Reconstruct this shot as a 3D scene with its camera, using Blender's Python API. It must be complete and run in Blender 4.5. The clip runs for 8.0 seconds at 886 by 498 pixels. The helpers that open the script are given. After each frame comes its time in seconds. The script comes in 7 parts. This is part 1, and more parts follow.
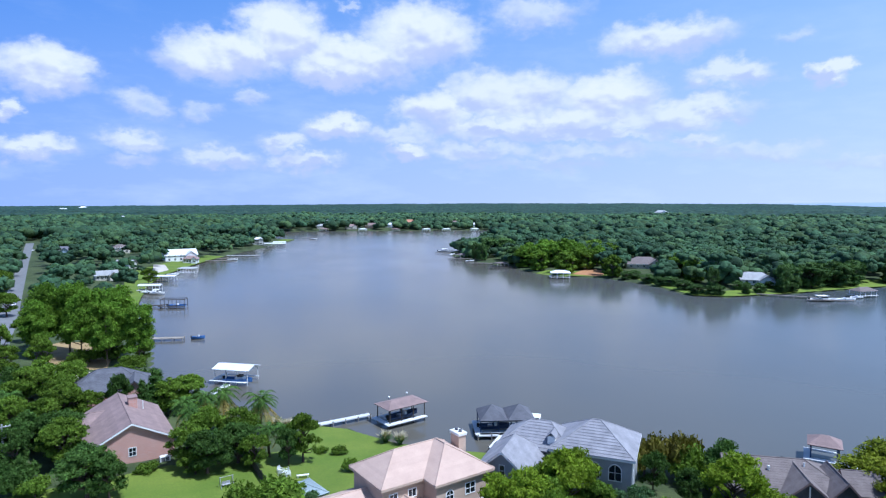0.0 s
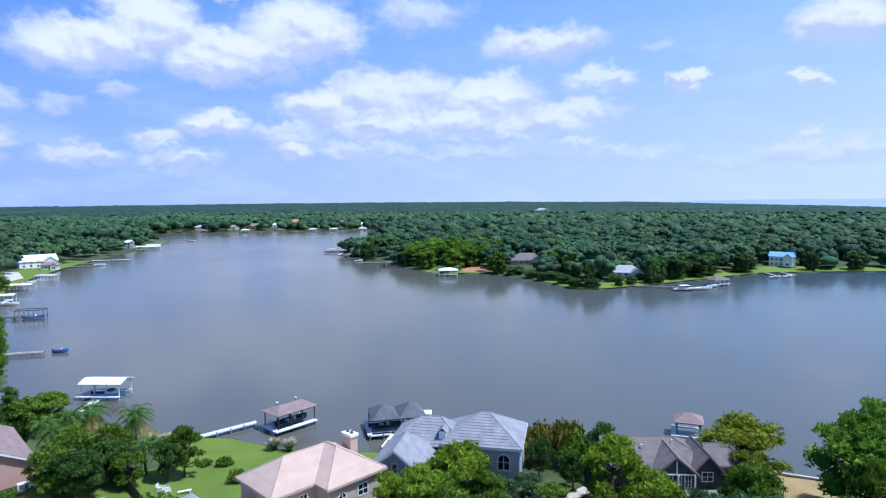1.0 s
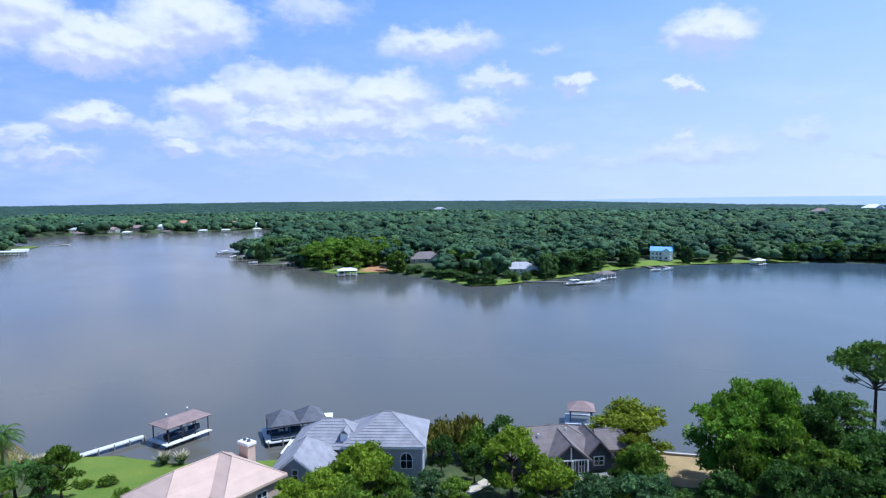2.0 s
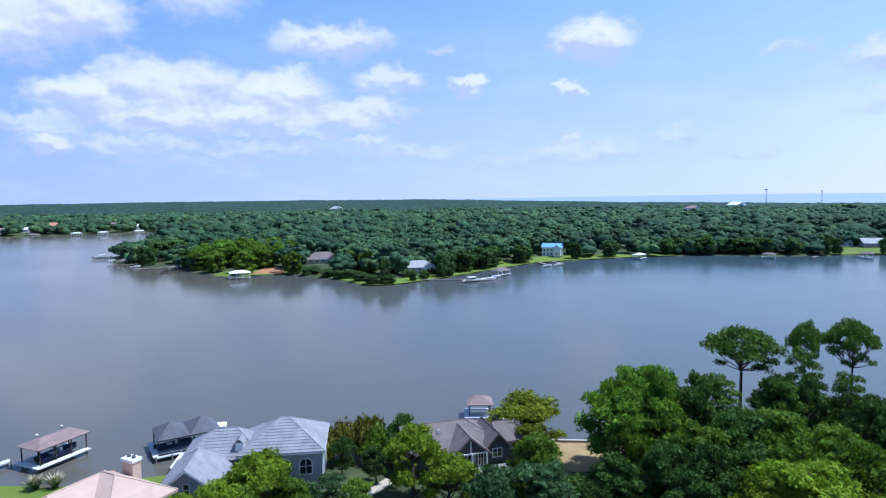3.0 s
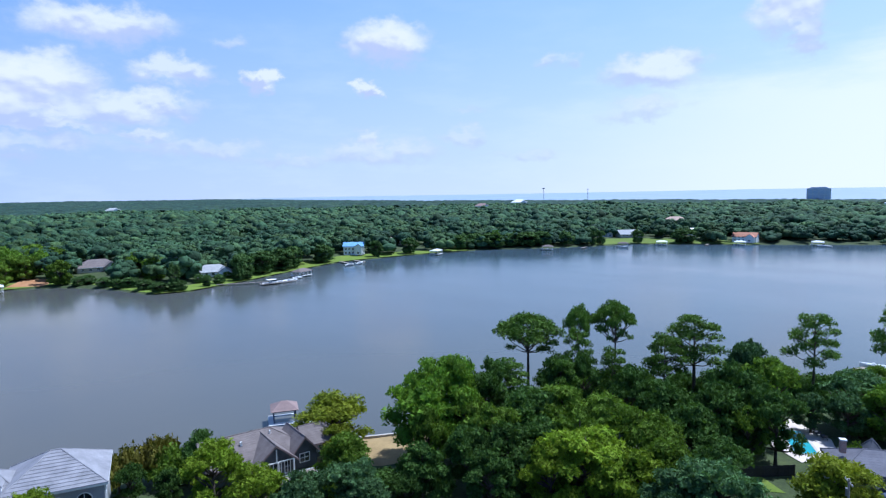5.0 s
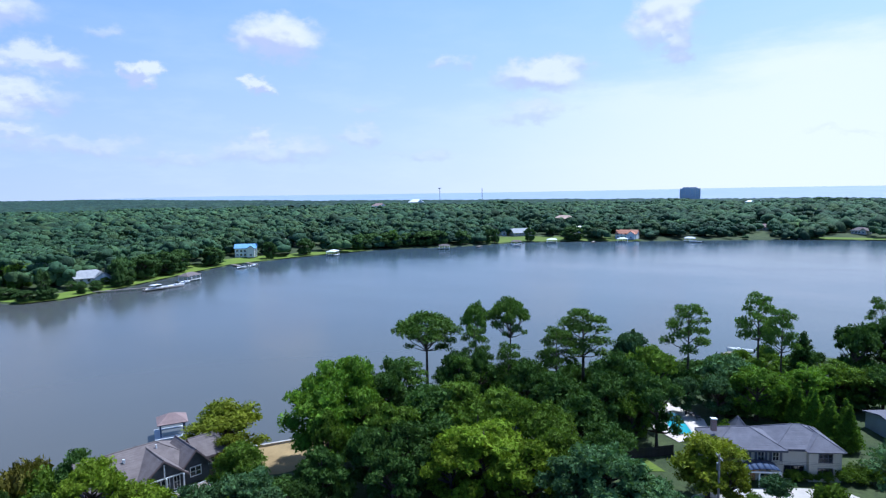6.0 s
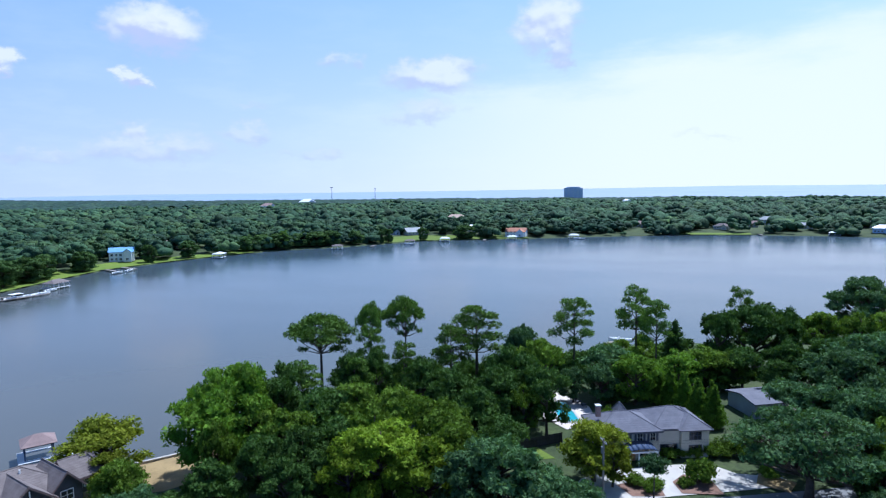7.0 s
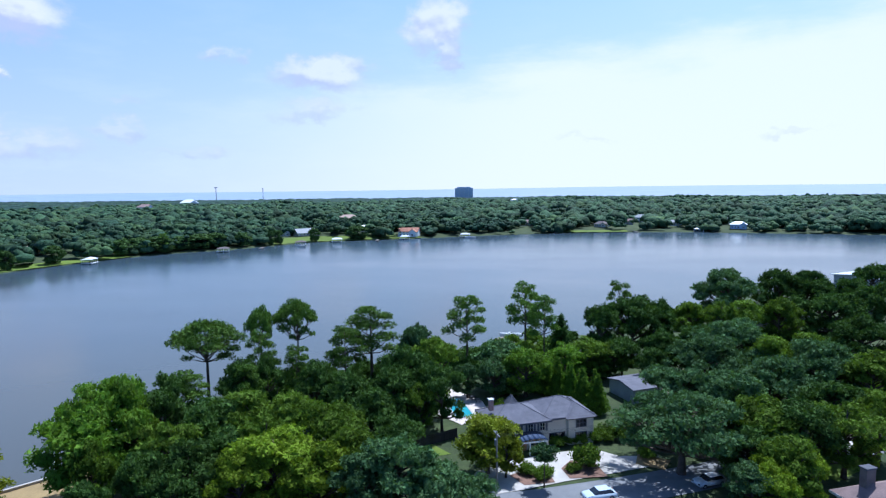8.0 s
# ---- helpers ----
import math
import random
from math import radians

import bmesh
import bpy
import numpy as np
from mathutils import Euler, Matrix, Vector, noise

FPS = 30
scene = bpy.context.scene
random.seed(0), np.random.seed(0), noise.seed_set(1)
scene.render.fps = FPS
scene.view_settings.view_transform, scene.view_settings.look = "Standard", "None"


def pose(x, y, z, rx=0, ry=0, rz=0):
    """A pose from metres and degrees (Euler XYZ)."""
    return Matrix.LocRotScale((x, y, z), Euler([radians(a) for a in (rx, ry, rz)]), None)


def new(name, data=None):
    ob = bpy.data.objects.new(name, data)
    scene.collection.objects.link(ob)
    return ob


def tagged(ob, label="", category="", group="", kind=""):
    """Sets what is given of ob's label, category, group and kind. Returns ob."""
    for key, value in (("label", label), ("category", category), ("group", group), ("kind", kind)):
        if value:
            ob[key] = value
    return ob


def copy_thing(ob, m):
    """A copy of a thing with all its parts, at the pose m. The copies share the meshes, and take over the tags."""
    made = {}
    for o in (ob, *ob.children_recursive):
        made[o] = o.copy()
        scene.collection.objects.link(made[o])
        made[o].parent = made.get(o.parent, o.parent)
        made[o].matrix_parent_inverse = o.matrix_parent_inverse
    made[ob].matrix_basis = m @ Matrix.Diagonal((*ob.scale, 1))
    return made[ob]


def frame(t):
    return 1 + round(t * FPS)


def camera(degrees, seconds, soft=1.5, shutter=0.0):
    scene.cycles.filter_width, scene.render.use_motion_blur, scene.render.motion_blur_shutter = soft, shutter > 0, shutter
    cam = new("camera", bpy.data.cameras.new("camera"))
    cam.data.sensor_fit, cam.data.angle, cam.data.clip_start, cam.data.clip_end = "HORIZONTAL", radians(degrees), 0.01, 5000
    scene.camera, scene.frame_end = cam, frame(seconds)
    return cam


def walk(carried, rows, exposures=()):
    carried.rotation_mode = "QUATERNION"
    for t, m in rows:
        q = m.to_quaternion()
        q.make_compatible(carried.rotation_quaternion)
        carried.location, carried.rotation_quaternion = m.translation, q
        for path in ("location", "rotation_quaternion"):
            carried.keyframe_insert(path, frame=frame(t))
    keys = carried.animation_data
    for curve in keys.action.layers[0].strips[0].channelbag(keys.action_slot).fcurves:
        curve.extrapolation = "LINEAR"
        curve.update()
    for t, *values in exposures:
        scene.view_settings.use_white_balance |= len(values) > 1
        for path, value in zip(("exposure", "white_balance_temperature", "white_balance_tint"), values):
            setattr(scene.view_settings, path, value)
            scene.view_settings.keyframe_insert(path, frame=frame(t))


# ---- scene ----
from mathutils import geometry

EYE = 45.0
TURNS = [(0.0, 0.0, -4.39, 0.02), (0.5, -5.42, -4.43, -0.11), (1.0, -10.25, -4.50, -0.26), (1.5, -14.88, -4.56, -0.36), (3.0, -28.91, -4.80, -0.64),
         (3.5, -33.61, -4.88, -0.72), (4.0, -38.03, -4.95, -0.79), (4.5, -42.48, -5.04, -0.88), (6.0, -56.50, -5.29, -0.93), (6.5, -61.31, -5.39, -0.93),
         (7.0, -66.27, -5.50, -0.95), (7.5, -71.21, -5.59, -0.97), (8.0, -76.12, -5.66, -0.96)]
cam = camera(70.79, 8.0, soft=1.25)
# a drone that hovers and turns to its right
walk(cam, [(t, Matrix.Translation((0, 0, EYE)) @ pose(0, 0, 0, 0, 0, yaw) @ pose(0, 0, 0, 90 + pitch) @ pose(0, 0, 0, 0, 0, roll)) for t, yaw, pitch, roll in TURNS],
     exposures=[(0.0, 0.3, 5000, 10), (8.0, 0.3, 5000, 10)])

# ---------------------------------------------------------------- light
SUN_TURN, SUN_HEIGHT = radians(113), radians(64)
sun = new("sun", bpy.data.lights.new("sun", "SUN"))
sun.data.energy, sun.data.angle, sun.data.color = 4.8, radians(0.6), (1.0, 0.95, 0.86)
toward_sun = Vector((math.sin(SUN_TURN) * math.cos(SUN_HEIGHT), math.cos(SUN_TURN) * math.cos(SUN_HEIGHT), math.sin(SUN_HEIGHT)))
sun.rotation_euler = toward_sun.to_track_quat("Z", "Y").to_euler()

# Clouds: bearing and height in degrees, half width, half height, thickness
CLOUDS_WEST = [(-32.2, 10.0, 3.1, 1.9, 1.00), (-34.5, 6.7, 1.0, 0.8, 0.80), (-33.0, 3.8, 2.9, 0.9, 0.80), (-25.5, 8.1, 2.5, 1.3, 0.55),
               (-21.2, 7.6, 2.2, 1.1, 0.50), (-17.1, 8.9, 1.6, 0.7, 0.50), (-26.0, 5.0, 2.5, 1.0, 0.70), (-26.3, 3.5, 2.1, 0.7, 0.50),
               (-18.8, 12.3, 5.2, 1.9, 1.00), (-14.1, 14.0, 3.6, 2.4, 1.00), (-8.3, 12.4, 5.5, 2.1, 1.00), (-2.2, 14.4, 5.1, 2.7, 1.00),
               (-9.8, 11.4, 4.0, 1.1, 1.00)]
CLOUDS_MIDDLE = [(8.3, 16.1, 4.2, 1.6, 0.60), (19.3, 13.5, 5.0, 1.5, 0.85), (24.2, 10.2, 3.4, 1.1, 0.70), (28.4, 12.6, 1.8, 0.6, 0.45),
               (31.3, 9.7, 1.5, 0.8, 0.80), (-9.4, 6.6, 2.7, 1.2, 0.90), (-13.8, 5.3, 2.4, 1.0, 0.70), (-19.5, 3.7, 3.8, 0.9, 0.62),
               (-3.5, 4.3, 2.5, 0.8, 0.85), (-12.4, 3.6, 3.4, 0.9, 0.70), (-0.7, 8.4, 3.1, 1.9, 1.00), (5.9, 9.4, 6.3, 2.2, 0.85),
               (14.3, 9.1, 4.3, 2.0, 1.00), (10.9, 7.1, 8.3, 1.4, 0.85), (21.3, 7.6, 5.3, 1.3, 0.75), (4.4, 6.7, 7.1, 1.2, 0.80),
               (13.9, 5.8, 6.3, 0.7, 0.70), (22.2, 5.3, 2.4, 0.7, 0.60), (-8.5, 16.8, 1.4, 0.5, 0.50)]
CLOUDS_EAST = [(42.4, 13.2, 3.5, 1.9, 0.95), (31.3, 9.7, 1.5, 0.8, 0.85), (40.8, 9.2, 1.2, 0.7, 0.80), (58.2, 10.9, 1.3, 0.6, 0.40),
               (65.5, 9.7, 4.0, 1.4, 0.75), (41.2, 5.1, 1.4, 1.2, 0.60), (41.7, 3.8, 6.3, 1.2, 0.55), (49.5, 5.0, 2.1, 0.9, 0.50),
               (64.5, 6.5, 3.2, 0.8, 0.50), (26.4, 4.2, 6.0, 0.9, 0.50)]
CLOUDS_LOW = [(3.0, 4.6, 6.0, 1.1, 0.60), (13.0, 4.3, 6.5, 0.9, 0.55), (24.0, 4.0, 5.0, 0.8, 0.48), (-4.0, 6.0, 5.0, 1.2, 0.60), (17.5, 7.2, 5.0, 1.5, 0.70), (8.0, 3.2, 9.0, 0.6, 0.45),
              (34.0, 3.3, 5.0, 0.6, 0.42), (55.0, 3.2, 5.0, 0.6, 0.40)]
CLOUDS_SOUTH = [(76.2, 13.9, 2.6, 2.4, 0.85), (76.7, 11.6, 1.1, 1.2, 0.70), (57.4, 11.3, 1.7, 0.7, 0.50), (65.9, 10.2, 4.3, 1.2, 0.75),
               (65.0, 7.0, 4.2, 0.8, 0.45), (49.3, 7.2, 1.8, 0.4, 0.40), (49.5, 5.1, 2.0, 0.6, 0.45), (105.1, 3.9, 2.4, 0.4, 0.40),
               (88.7, 4.1, 2.9, 0.4, 0.35)]


class Nodes:
    """Short hand for node trees."""

    def __init__(self, tree):
        self.tree = tree

    def add(self, kind, **settings):
        node = self.tree.nodes.new(kind)
        for key, value in settings.items():
            setattr(node, key, value)
        return node

    def put(self, socket, value):
        if isinstance(value, bpy.types.NodeSocket):
            self.tree.links.new(value, socket)
        else:
            socket.default_value = value

    def math(self, operation, *values, clamp=False):
        node = self.add("ShaderNodeMath", operation=operation, use_clamp=clamp)
        for socket, value in zip(node.inputs, values):
            self.put(socket, value)
        return node.outputs[0]

    def vector(self, operation, *values):
        node = self.add("ShaderNodeVectorMath", operation=operation)
        for socket, value in zip(node.inputs, values):
            self.put(socket, value)
        return node.outputs["Value" if operation in ("LENGTH", "DOT_PRODUCT") else "Vector"]

    def noise(self, vector, scale, detail=4.0, rough=0.55, distortion=0.0):
        node = self.add("ShaderNodeTexNoise")
        self.put(node.inputs["Vector"], vector)
        node.inputs["Scale"].default_value, node.inputs["Detail"].default_value = scale, detail
        node.inputs["Roughness"].default_value, node.inputs["Distortion"].default_value = rough, distortion
        return node.outputs["Fac"]

    def range(self, value, a, b, c, d, smooth=False):
        node = self.add("ShaderNodeMapRange", interpolation_type="SMOOTHSTEP" if smooth else "LINEAR")
        for socket, v in zip(node.inputs, (value, a, b, c, d)):
            self.put(socket, v)
        return node.outputs[0]

    def mix(self, factor, a, b, blend="MIX"):
        node = self.add("ShaderNodeMix", data_type="RGBA", blend_type=blend)
        for socket, v in ((node.inputs[0], factor), (node.inputs[6], a), (node.inputs[7], b)):
            self.put(socket, v if isinstance(v, (bpy.types.NodeSocket, float)) else (*v, 1.0))
        return node.outputs[2]


def build_sky():
    world = bpy.data.worlds.new("sky")
    scene.world = world
    world.use_nodes = True
    n = Nodes(world.node_tree)
    n.tree.nodes.clear()
    way = n.add("ShaderNodeTexCoord").outputs["Generated"]
    sky = n.add("ShaderNodeTexSky", sky_type="NISHITA", sun_disc=False, sun_elevation=SUN_HEIGHT, sun_rotation=SUN_TURN,
                altitude=50.0, air_density=1.0, dust_density=0.6, ozone_density=3.0)
    axes = n.add("ShaderNodeSeparateXYZ")
    n.put(axes.inputs[0], way)
    bearing = n.math("MULTIPLY", n.math("ARCTAN2", axes.outputs[0], axes.outputs[1]), 180 / math.pi)
    height = n.math("MULTIPLY", n.math("ARCSINE", axes.outputs[2]), 180 / math.pi)
    flat = n.add("ShaderNodeCombineXYZ")
    n.put(flat.inputs[0], bearing), n.put(flat.inputs[1], height)
    # lumpy outlines: the place is pushed about by noise before it meets the clouds
    stretched = n.vector("MULTIPLY", flat.outputs[0], (0.85, 1.25, 1.0))
    push = n.add("ShaderNodeTexNoise")
    n.put(push.inputs["Vector"], stretched)
    push.inputs["Scale"].default_value, push.inputs["Detail"].default_value, push.inputs["Roughness"].default_value = 0.25, 6.0, 0.54
    moved = n.vector("ADD", flat.outputs[0], n.vector("MULTIPLY", n.vector("SUBTRACT", push.outputs["Color"], (0.5, 0.5, 0.5)), (4.6, 3.0, 0.0)))
    fine = n.add("ShaderNodeTexNoise")
    n.put(fine.inputs["Vector"], stretched)
    fine.inputs["Scale"].default_value, fine.inputs["Detail"].default_value, fine.inputs["Roughness"].default_value = 0.95, 4.0, 0.55
    moved = n.vector("ADD", moved, n.vector("MULTIPLY", n.vector("SUBTRACT", fine.outputs["Color"], (0.5, 0.5, 0.5)), (2.4, 1.7, 0.0)))
    billow = n.noise(stretched, 0.6, 6.0, 0.55)

    def cover(shift):
        place = n.vector("ADD", moved, (0.0, shift, 0.0))
        total = None
        for a, e, w, h, thick in CLOUDS_WEST + CLOUDS_MIDDLE + CLOUDS_EAST + CLOUDS_LOW + CLOUDS_SOUTH:
            off = n.vector("MULTIPLY", n.vector("SUBTRACT", place, (a, e, 0.0)), (0.96 / w, 0.96 / h, 0.0))
            one = n.math("MULTIPLY", n.math("SUBTRACT", 1.5, n.vector("LENGTH", off), clamp=True), thick)
            total = one if total is None else n.math("MAXIMUM", total, one)
        return total

    thick = cover(0.0)
    bulk = n.math("ADD", thick, n.math("MULTIPLY", n.math("SUBTRACT", billow, 0.5), 0.8))
    mask = n.range(bulk, 0.14, 0.66, 0.0, 1.0, smooth=True)
    mask = n.math("MULTIPLY", mask, n.range(thick, 0.0, 0.25, 0.0, 1.0, smooth=True))
    mask = n.math("MULTIPLY", mask, n.range(thick, 0.25, 0.95, 0.45, 1.0))
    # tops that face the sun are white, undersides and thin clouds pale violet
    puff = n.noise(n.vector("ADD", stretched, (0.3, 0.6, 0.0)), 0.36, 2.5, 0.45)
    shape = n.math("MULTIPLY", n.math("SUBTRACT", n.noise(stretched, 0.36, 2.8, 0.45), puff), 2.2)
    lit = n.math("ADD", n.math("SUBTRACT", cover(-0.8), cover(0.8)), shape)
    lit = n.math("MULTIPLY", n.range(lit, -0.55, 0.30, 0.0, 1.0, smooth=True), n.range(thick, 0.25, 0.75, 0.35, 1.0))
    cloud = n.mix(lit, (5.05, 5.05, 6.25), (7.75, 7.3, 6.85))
    # haze towards the horizon and towards the sun
    low = n.math("POWER", n.range(height, 0.0, 21.0, 1.0, 0.0), 1.25)
    sunward = n.range(bearing, -38.0, 100.0, 0.0, 1.0)
    clear = n.mix(n.range(height, 15.0, 50.0, 0.74, 0.0), sky.outputs[0], n.mix(sunward, (0.50, 1.95, 5.6), (5.0, 6.6, 7.7)))
    hazy = n.mix(sunward, (3.2, 4.0, 6.3), (8.0, 7.75, 7.9))
    base = n.mix(n.math("MULTIPLY", low, 0.95), clear, hazy)
    wisp = n.noise(n.vector("MULTIPLY", flat.outputs[0], (0.35, 1.2, 1.0)), 0.28, 5.0, 0.6)
    veil = n.math("MULTIPLY", n.range(wisp, 0.48, 0.78, 0.0, 0.35), n.range(height, 2.0, 16.0, 1.0, 0.25))
    base = n.mix(veil, base, (7.2, 7.2, 6.8))
    # a smooth white sheet of high cloud in the direction of the sun, rising to the south
    edge = n.math("ADD", n.math("ADD", n.math("MULTIPLY", n.math("SUBTRACT", bearing, 80.0), 0.10), 9.6), n.math("MULTIPLY", n.math("SUBTRACT", wisp, 0.5), 7.0))
    sheet = n.range(n.math("SUBTRACT", edge, height), -2.6, 2.2, 0.0, 1.0, smooth=True)
    sheet = n.math("MULTIPLY", sheet, n.range(bearing, 48.0, 88.0, 0.0, 0.80, smooth=True))
    base = n.mix(sheet, base, (8.6, 8.05, 7.8))
    back = n.add("ShaderNodeBackground")
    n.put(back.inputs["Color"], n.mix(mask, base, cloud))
    back.inputs["Strength"].default_value = 0.1
    n.put(n.add("ShaderNodeOutputWorld").inputs["Surface"], back.outputs[0])


build_sky()


# ---------------------------------------------------------------- materials
def colours(n, place, low, high, scale, detail=5.0):
    return n.mix(n.range(n.noise(place, scale, detail, 0.6), 0.3, 0.7, 0.0, 1.0), low, high)


def material(name, low, high, scale=1.5, rough=0.8, metal=0.0, fine=12.0, bump=0.3, depth=0.02, vary=0.12, stain=0.25, specular=0.4):
    """A surface of two colours in patches, with finer grain, broad stains, a little change from piece to piece, and relief."""
    m = bpy.data.materials.new(name)
    m.use_nodes = True
    n = Nodes(m.node_tree)
    shader = n.tree.nodes["Principled BSDF"]
    place = n.add("ShaderNodeTexCoord").outputs["Object"]
    tone = colours(n, place, low, high, scale)
    grain = n.noise(place, fine, 4.0, 0.65)
    broad = n.noise(place, scale * 0.17, 3.0, 0.5)
    chance = n.add("ShaderNodeObjectInfo").outputs["Random"]
    light = n.math("ADD", n.range(grain, 0.25, 0.75, 1 - stain, 1 + stain * 0.7), n.math("MULTIPLY", n.math("SUBTRACT", broad, 0.5), stain * 1.4))
    light = n.math("MULTIPLY", light, n.range(chance, 0.0, 1.0, 1 - vary, 1 + vary))
    grey = n.add("ShaderNodeCombineColor")
    for socket in grey.inputs:
        n.put(socket, light)
    n.put(shader.inputs["Base Color"], n.mix(1.0, tone, grey.outputs[0], "MULTIPLY"))
    n.put(shader.inputs["Roughness"], n.range(grain, 0.2, 0.8, max(rough - 0.08, 0.02), min(rough + 0.08, 1.0)))
    shader.inputs["Metallic"].default_value, shader.inputs["Specular IOR Level"].default_value = metal, specular
    if bump:
        relief = n.add("ShaderNodeBump")
        relief.inputs["Strength"].default_value, relief.inputs["Distance"].default_value = bump, depth
        n.put(relief.inputs["Height"], grain)
        n.put(shader.inputs["Normal"], relief.outputs[0])
    return m


CORE_OF = {}


def foliage(name, low, high, thin=0.25, scale=0.25, bump=0.0, grain=1.2, spread=0.42, holes=0.0, crowns=0.0, open_=0.47, gloss=0.06):
    """Leaves: each island of mesh its own tone, broad patches, some light through them; holes: how finely the sprays of leaves are broken up, per metre."""
    m = bpy.data.materials.new(name)
    m.use_nodes = True
    n = Nodes(m.node_tree)
    shader = n.tree.nodes["Principled BSDF"]
    geometry = n.add("ShaderNodeNewGeometry")
    place = n.add("ShaderNodeTexCoord").outputs["Object"]
    tone = colours(n, place, low, high, scale, 3.0)
    chance = n.math("MULTIPLY", n.range(geometry.outputs["Random Per Island"], 0.0, 1.0, 1 - spread, 1 + spread),
                    n.range(n.add("ShaderNodeObjectInfo").outputs["Random"], 0.0, 1.0, 0.78, 1.22))
    if bump:
        chance = n.math("MULTIPLY", chance, n.range(n.noise(place, grain, 4.0, 0.7), 0.3, 0.7, 0.6, 1.4))
    if crowns:
        # every tree of a wood has a green of its own
        cells = n.add("ShaderNodeTexVoronoi", voronoi_dimensions="2D")
        n.put(cells.inputs["Vector"], place)
        cells.inputs["Scale"].default_value = crowns
        kind = n.add("ShaderNodeSeparateColor")
        n.put(kind.inputs[0], cells.outputs["Color"])
        chance = n.math("MULTIPLY", chance, n.range(kind.outputs[0], 0.0, 1.0, 0.62, 1.4))
        tone = n.mix(n.range(kind.outputs[1], 0.55, 1.0, 0.0, 0.5), tone, (high[0] * 1.45, high[1] * 1.2, high[2] * 0.75))
    grey = n.add("ShaderNodeCombineColor")
    for socket in grey.inputs:
        n.put(socket, chance)
    tone = n.mix(1.0, tone, grey.outputs[0], "MULTIPLY")
    n.put(shader.inputs["Base Color"], tone)
    shader.inputs["Roughness"].default_value, shader.inputs["Specular IOR Level"].default_value = 0.75, gloss
    if bump:
        relief = n.add("ShaderNodeBump")
        relief.inputs["Strength"].default_value, relief.inputs["Distance"].default_value = bump, 1.2
        n.put(relief.inputs["Height"], n.noise(place, grain, 4.0, 0.7))
        n.put(shader.inputs["Normal"], relief.outputs[0])
    surface = shader.outputs[0]
    if thin:
        leaf = n.add("ShaderNodeBsdfTranslucent")
        n.put(leaf.inputs["Color"], n.mix(1.0, tone, (1.3, 1.35, 0.5), "MULTIPLY"))
        blend = n.add("ShaderNodeMixShader")
        n.put(blend.inputs[0], thin)
        n.put(blend.inputs[1], surface), n.put(blend.inputs[2], leaf.outputs[0])
        surface = blend.outputs[0]
    if holes:
        gap = n.add("ShaderNodeMixShader")
        n.put(gap.inputs[0], n.math("GREATER_THAN", n.noise(place, holes, 2.0, 0.6), open_))
        n.put(gap.inputs[1], n.add("ShaderNodeBsdfTransparent").outputs[0]), n.put(gap.inputs[2], surface)
        surface = gap.outputs[0]
    n.put(n.tree.nodes["Material Output"].inputs["Surface"], surface)
    return m


def leafy(name, low, high, thin=0.25, holes=4.2, spread=0.42):
    """The sprays of leaves on the outside of a crown, and the close leaves within it."""
    m = foliage(name, low, high, thin, holes=holes, spread=spread)
    CORE_OF[m.name] = foliage(name + "_within", low, high, 0.0, bump=0.9, grain=2.2, spread=0.2)
    return m


def water_material():
    m = bpy.data.materials.new("lake_water")
    m.use_nodes = True
    n = Nodes(m.node_tree)
    shader = n.tree.nodes["Principled BSDF"]
    place = n.add("ShaderNodeTexCoord").outputs["Object"]
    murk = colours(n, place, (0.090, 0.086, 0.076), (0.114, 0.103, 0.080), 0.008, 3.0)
    # the open sea is bluer; eastward, reflected sky is painted into the base colour
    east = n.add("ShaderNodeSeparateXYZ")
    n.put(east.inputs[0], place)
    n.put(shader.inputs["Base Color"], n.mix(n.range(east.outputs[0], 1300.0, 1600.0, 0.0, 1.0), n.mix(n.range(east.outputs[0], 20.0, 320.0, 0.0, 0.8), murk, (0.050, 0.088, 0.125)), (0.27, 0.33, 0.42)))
    shader.inputs["IOR"].default_value = 1.33
    calm = n.noise(n.vector("MULTIPLY", place, (1.0, 0.45, 1.0)), 0.011, 4.0, 0.6)
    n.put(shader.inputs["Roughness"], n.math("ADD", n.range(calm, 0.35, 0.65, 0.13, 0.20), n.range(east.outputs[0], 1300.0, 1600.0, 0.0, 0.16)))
    relief = n.add("ShaderNodeBump")
    relief.inputs["Strength"].default_value, relief.inputs["Distance"].default_value = 0.10, 0.06
    ripples = n.math("ADD", n.noise(place, 0.9, 3.0, 0.55), n.math("MULTIPLY", n.noise(place, 0.12, 2.0, 0.5), 2.0))
    n.put(relief.inputs["Height"], ripples)
    n.put(shader.inputs["Normal"], relief.outputs[0])
    return m


WATER = water_material()
EARTH = material("undergrowth", (0.032, 0.050, 0.015), (0.070, 0.088, 0.028), 0.12, 0.95, fine=1.4, bump=0.6, depth=0.15, stain=0.4)
LAWN = material("mown_grass", (0.098, 0.155, 0.012), (0.155, 0.200, 0.022), 0.14, 0.9, fine=3.0, bump=0.5, depth=0.05, stain=0.22)
DRY_GRASS = material("dry_grass", (0.23, 0.16, 0.07), (0.32, 0.225, 0.10), 0.3, 0.95, fine=4.0, bump=0.4, depth=0.04, stain=0.2)
SAND = material("sand", (0.42, 0.36, 0.27), (0.55, 0.48, 0.38), 0.4, 0.95, fine=6.0, stain=0.2)
CLAY = material("red_clay", (0.36, 0.17, 0.07), (0.48, 0.25, 0.12), 0.3, 0.95, fine=4.0)
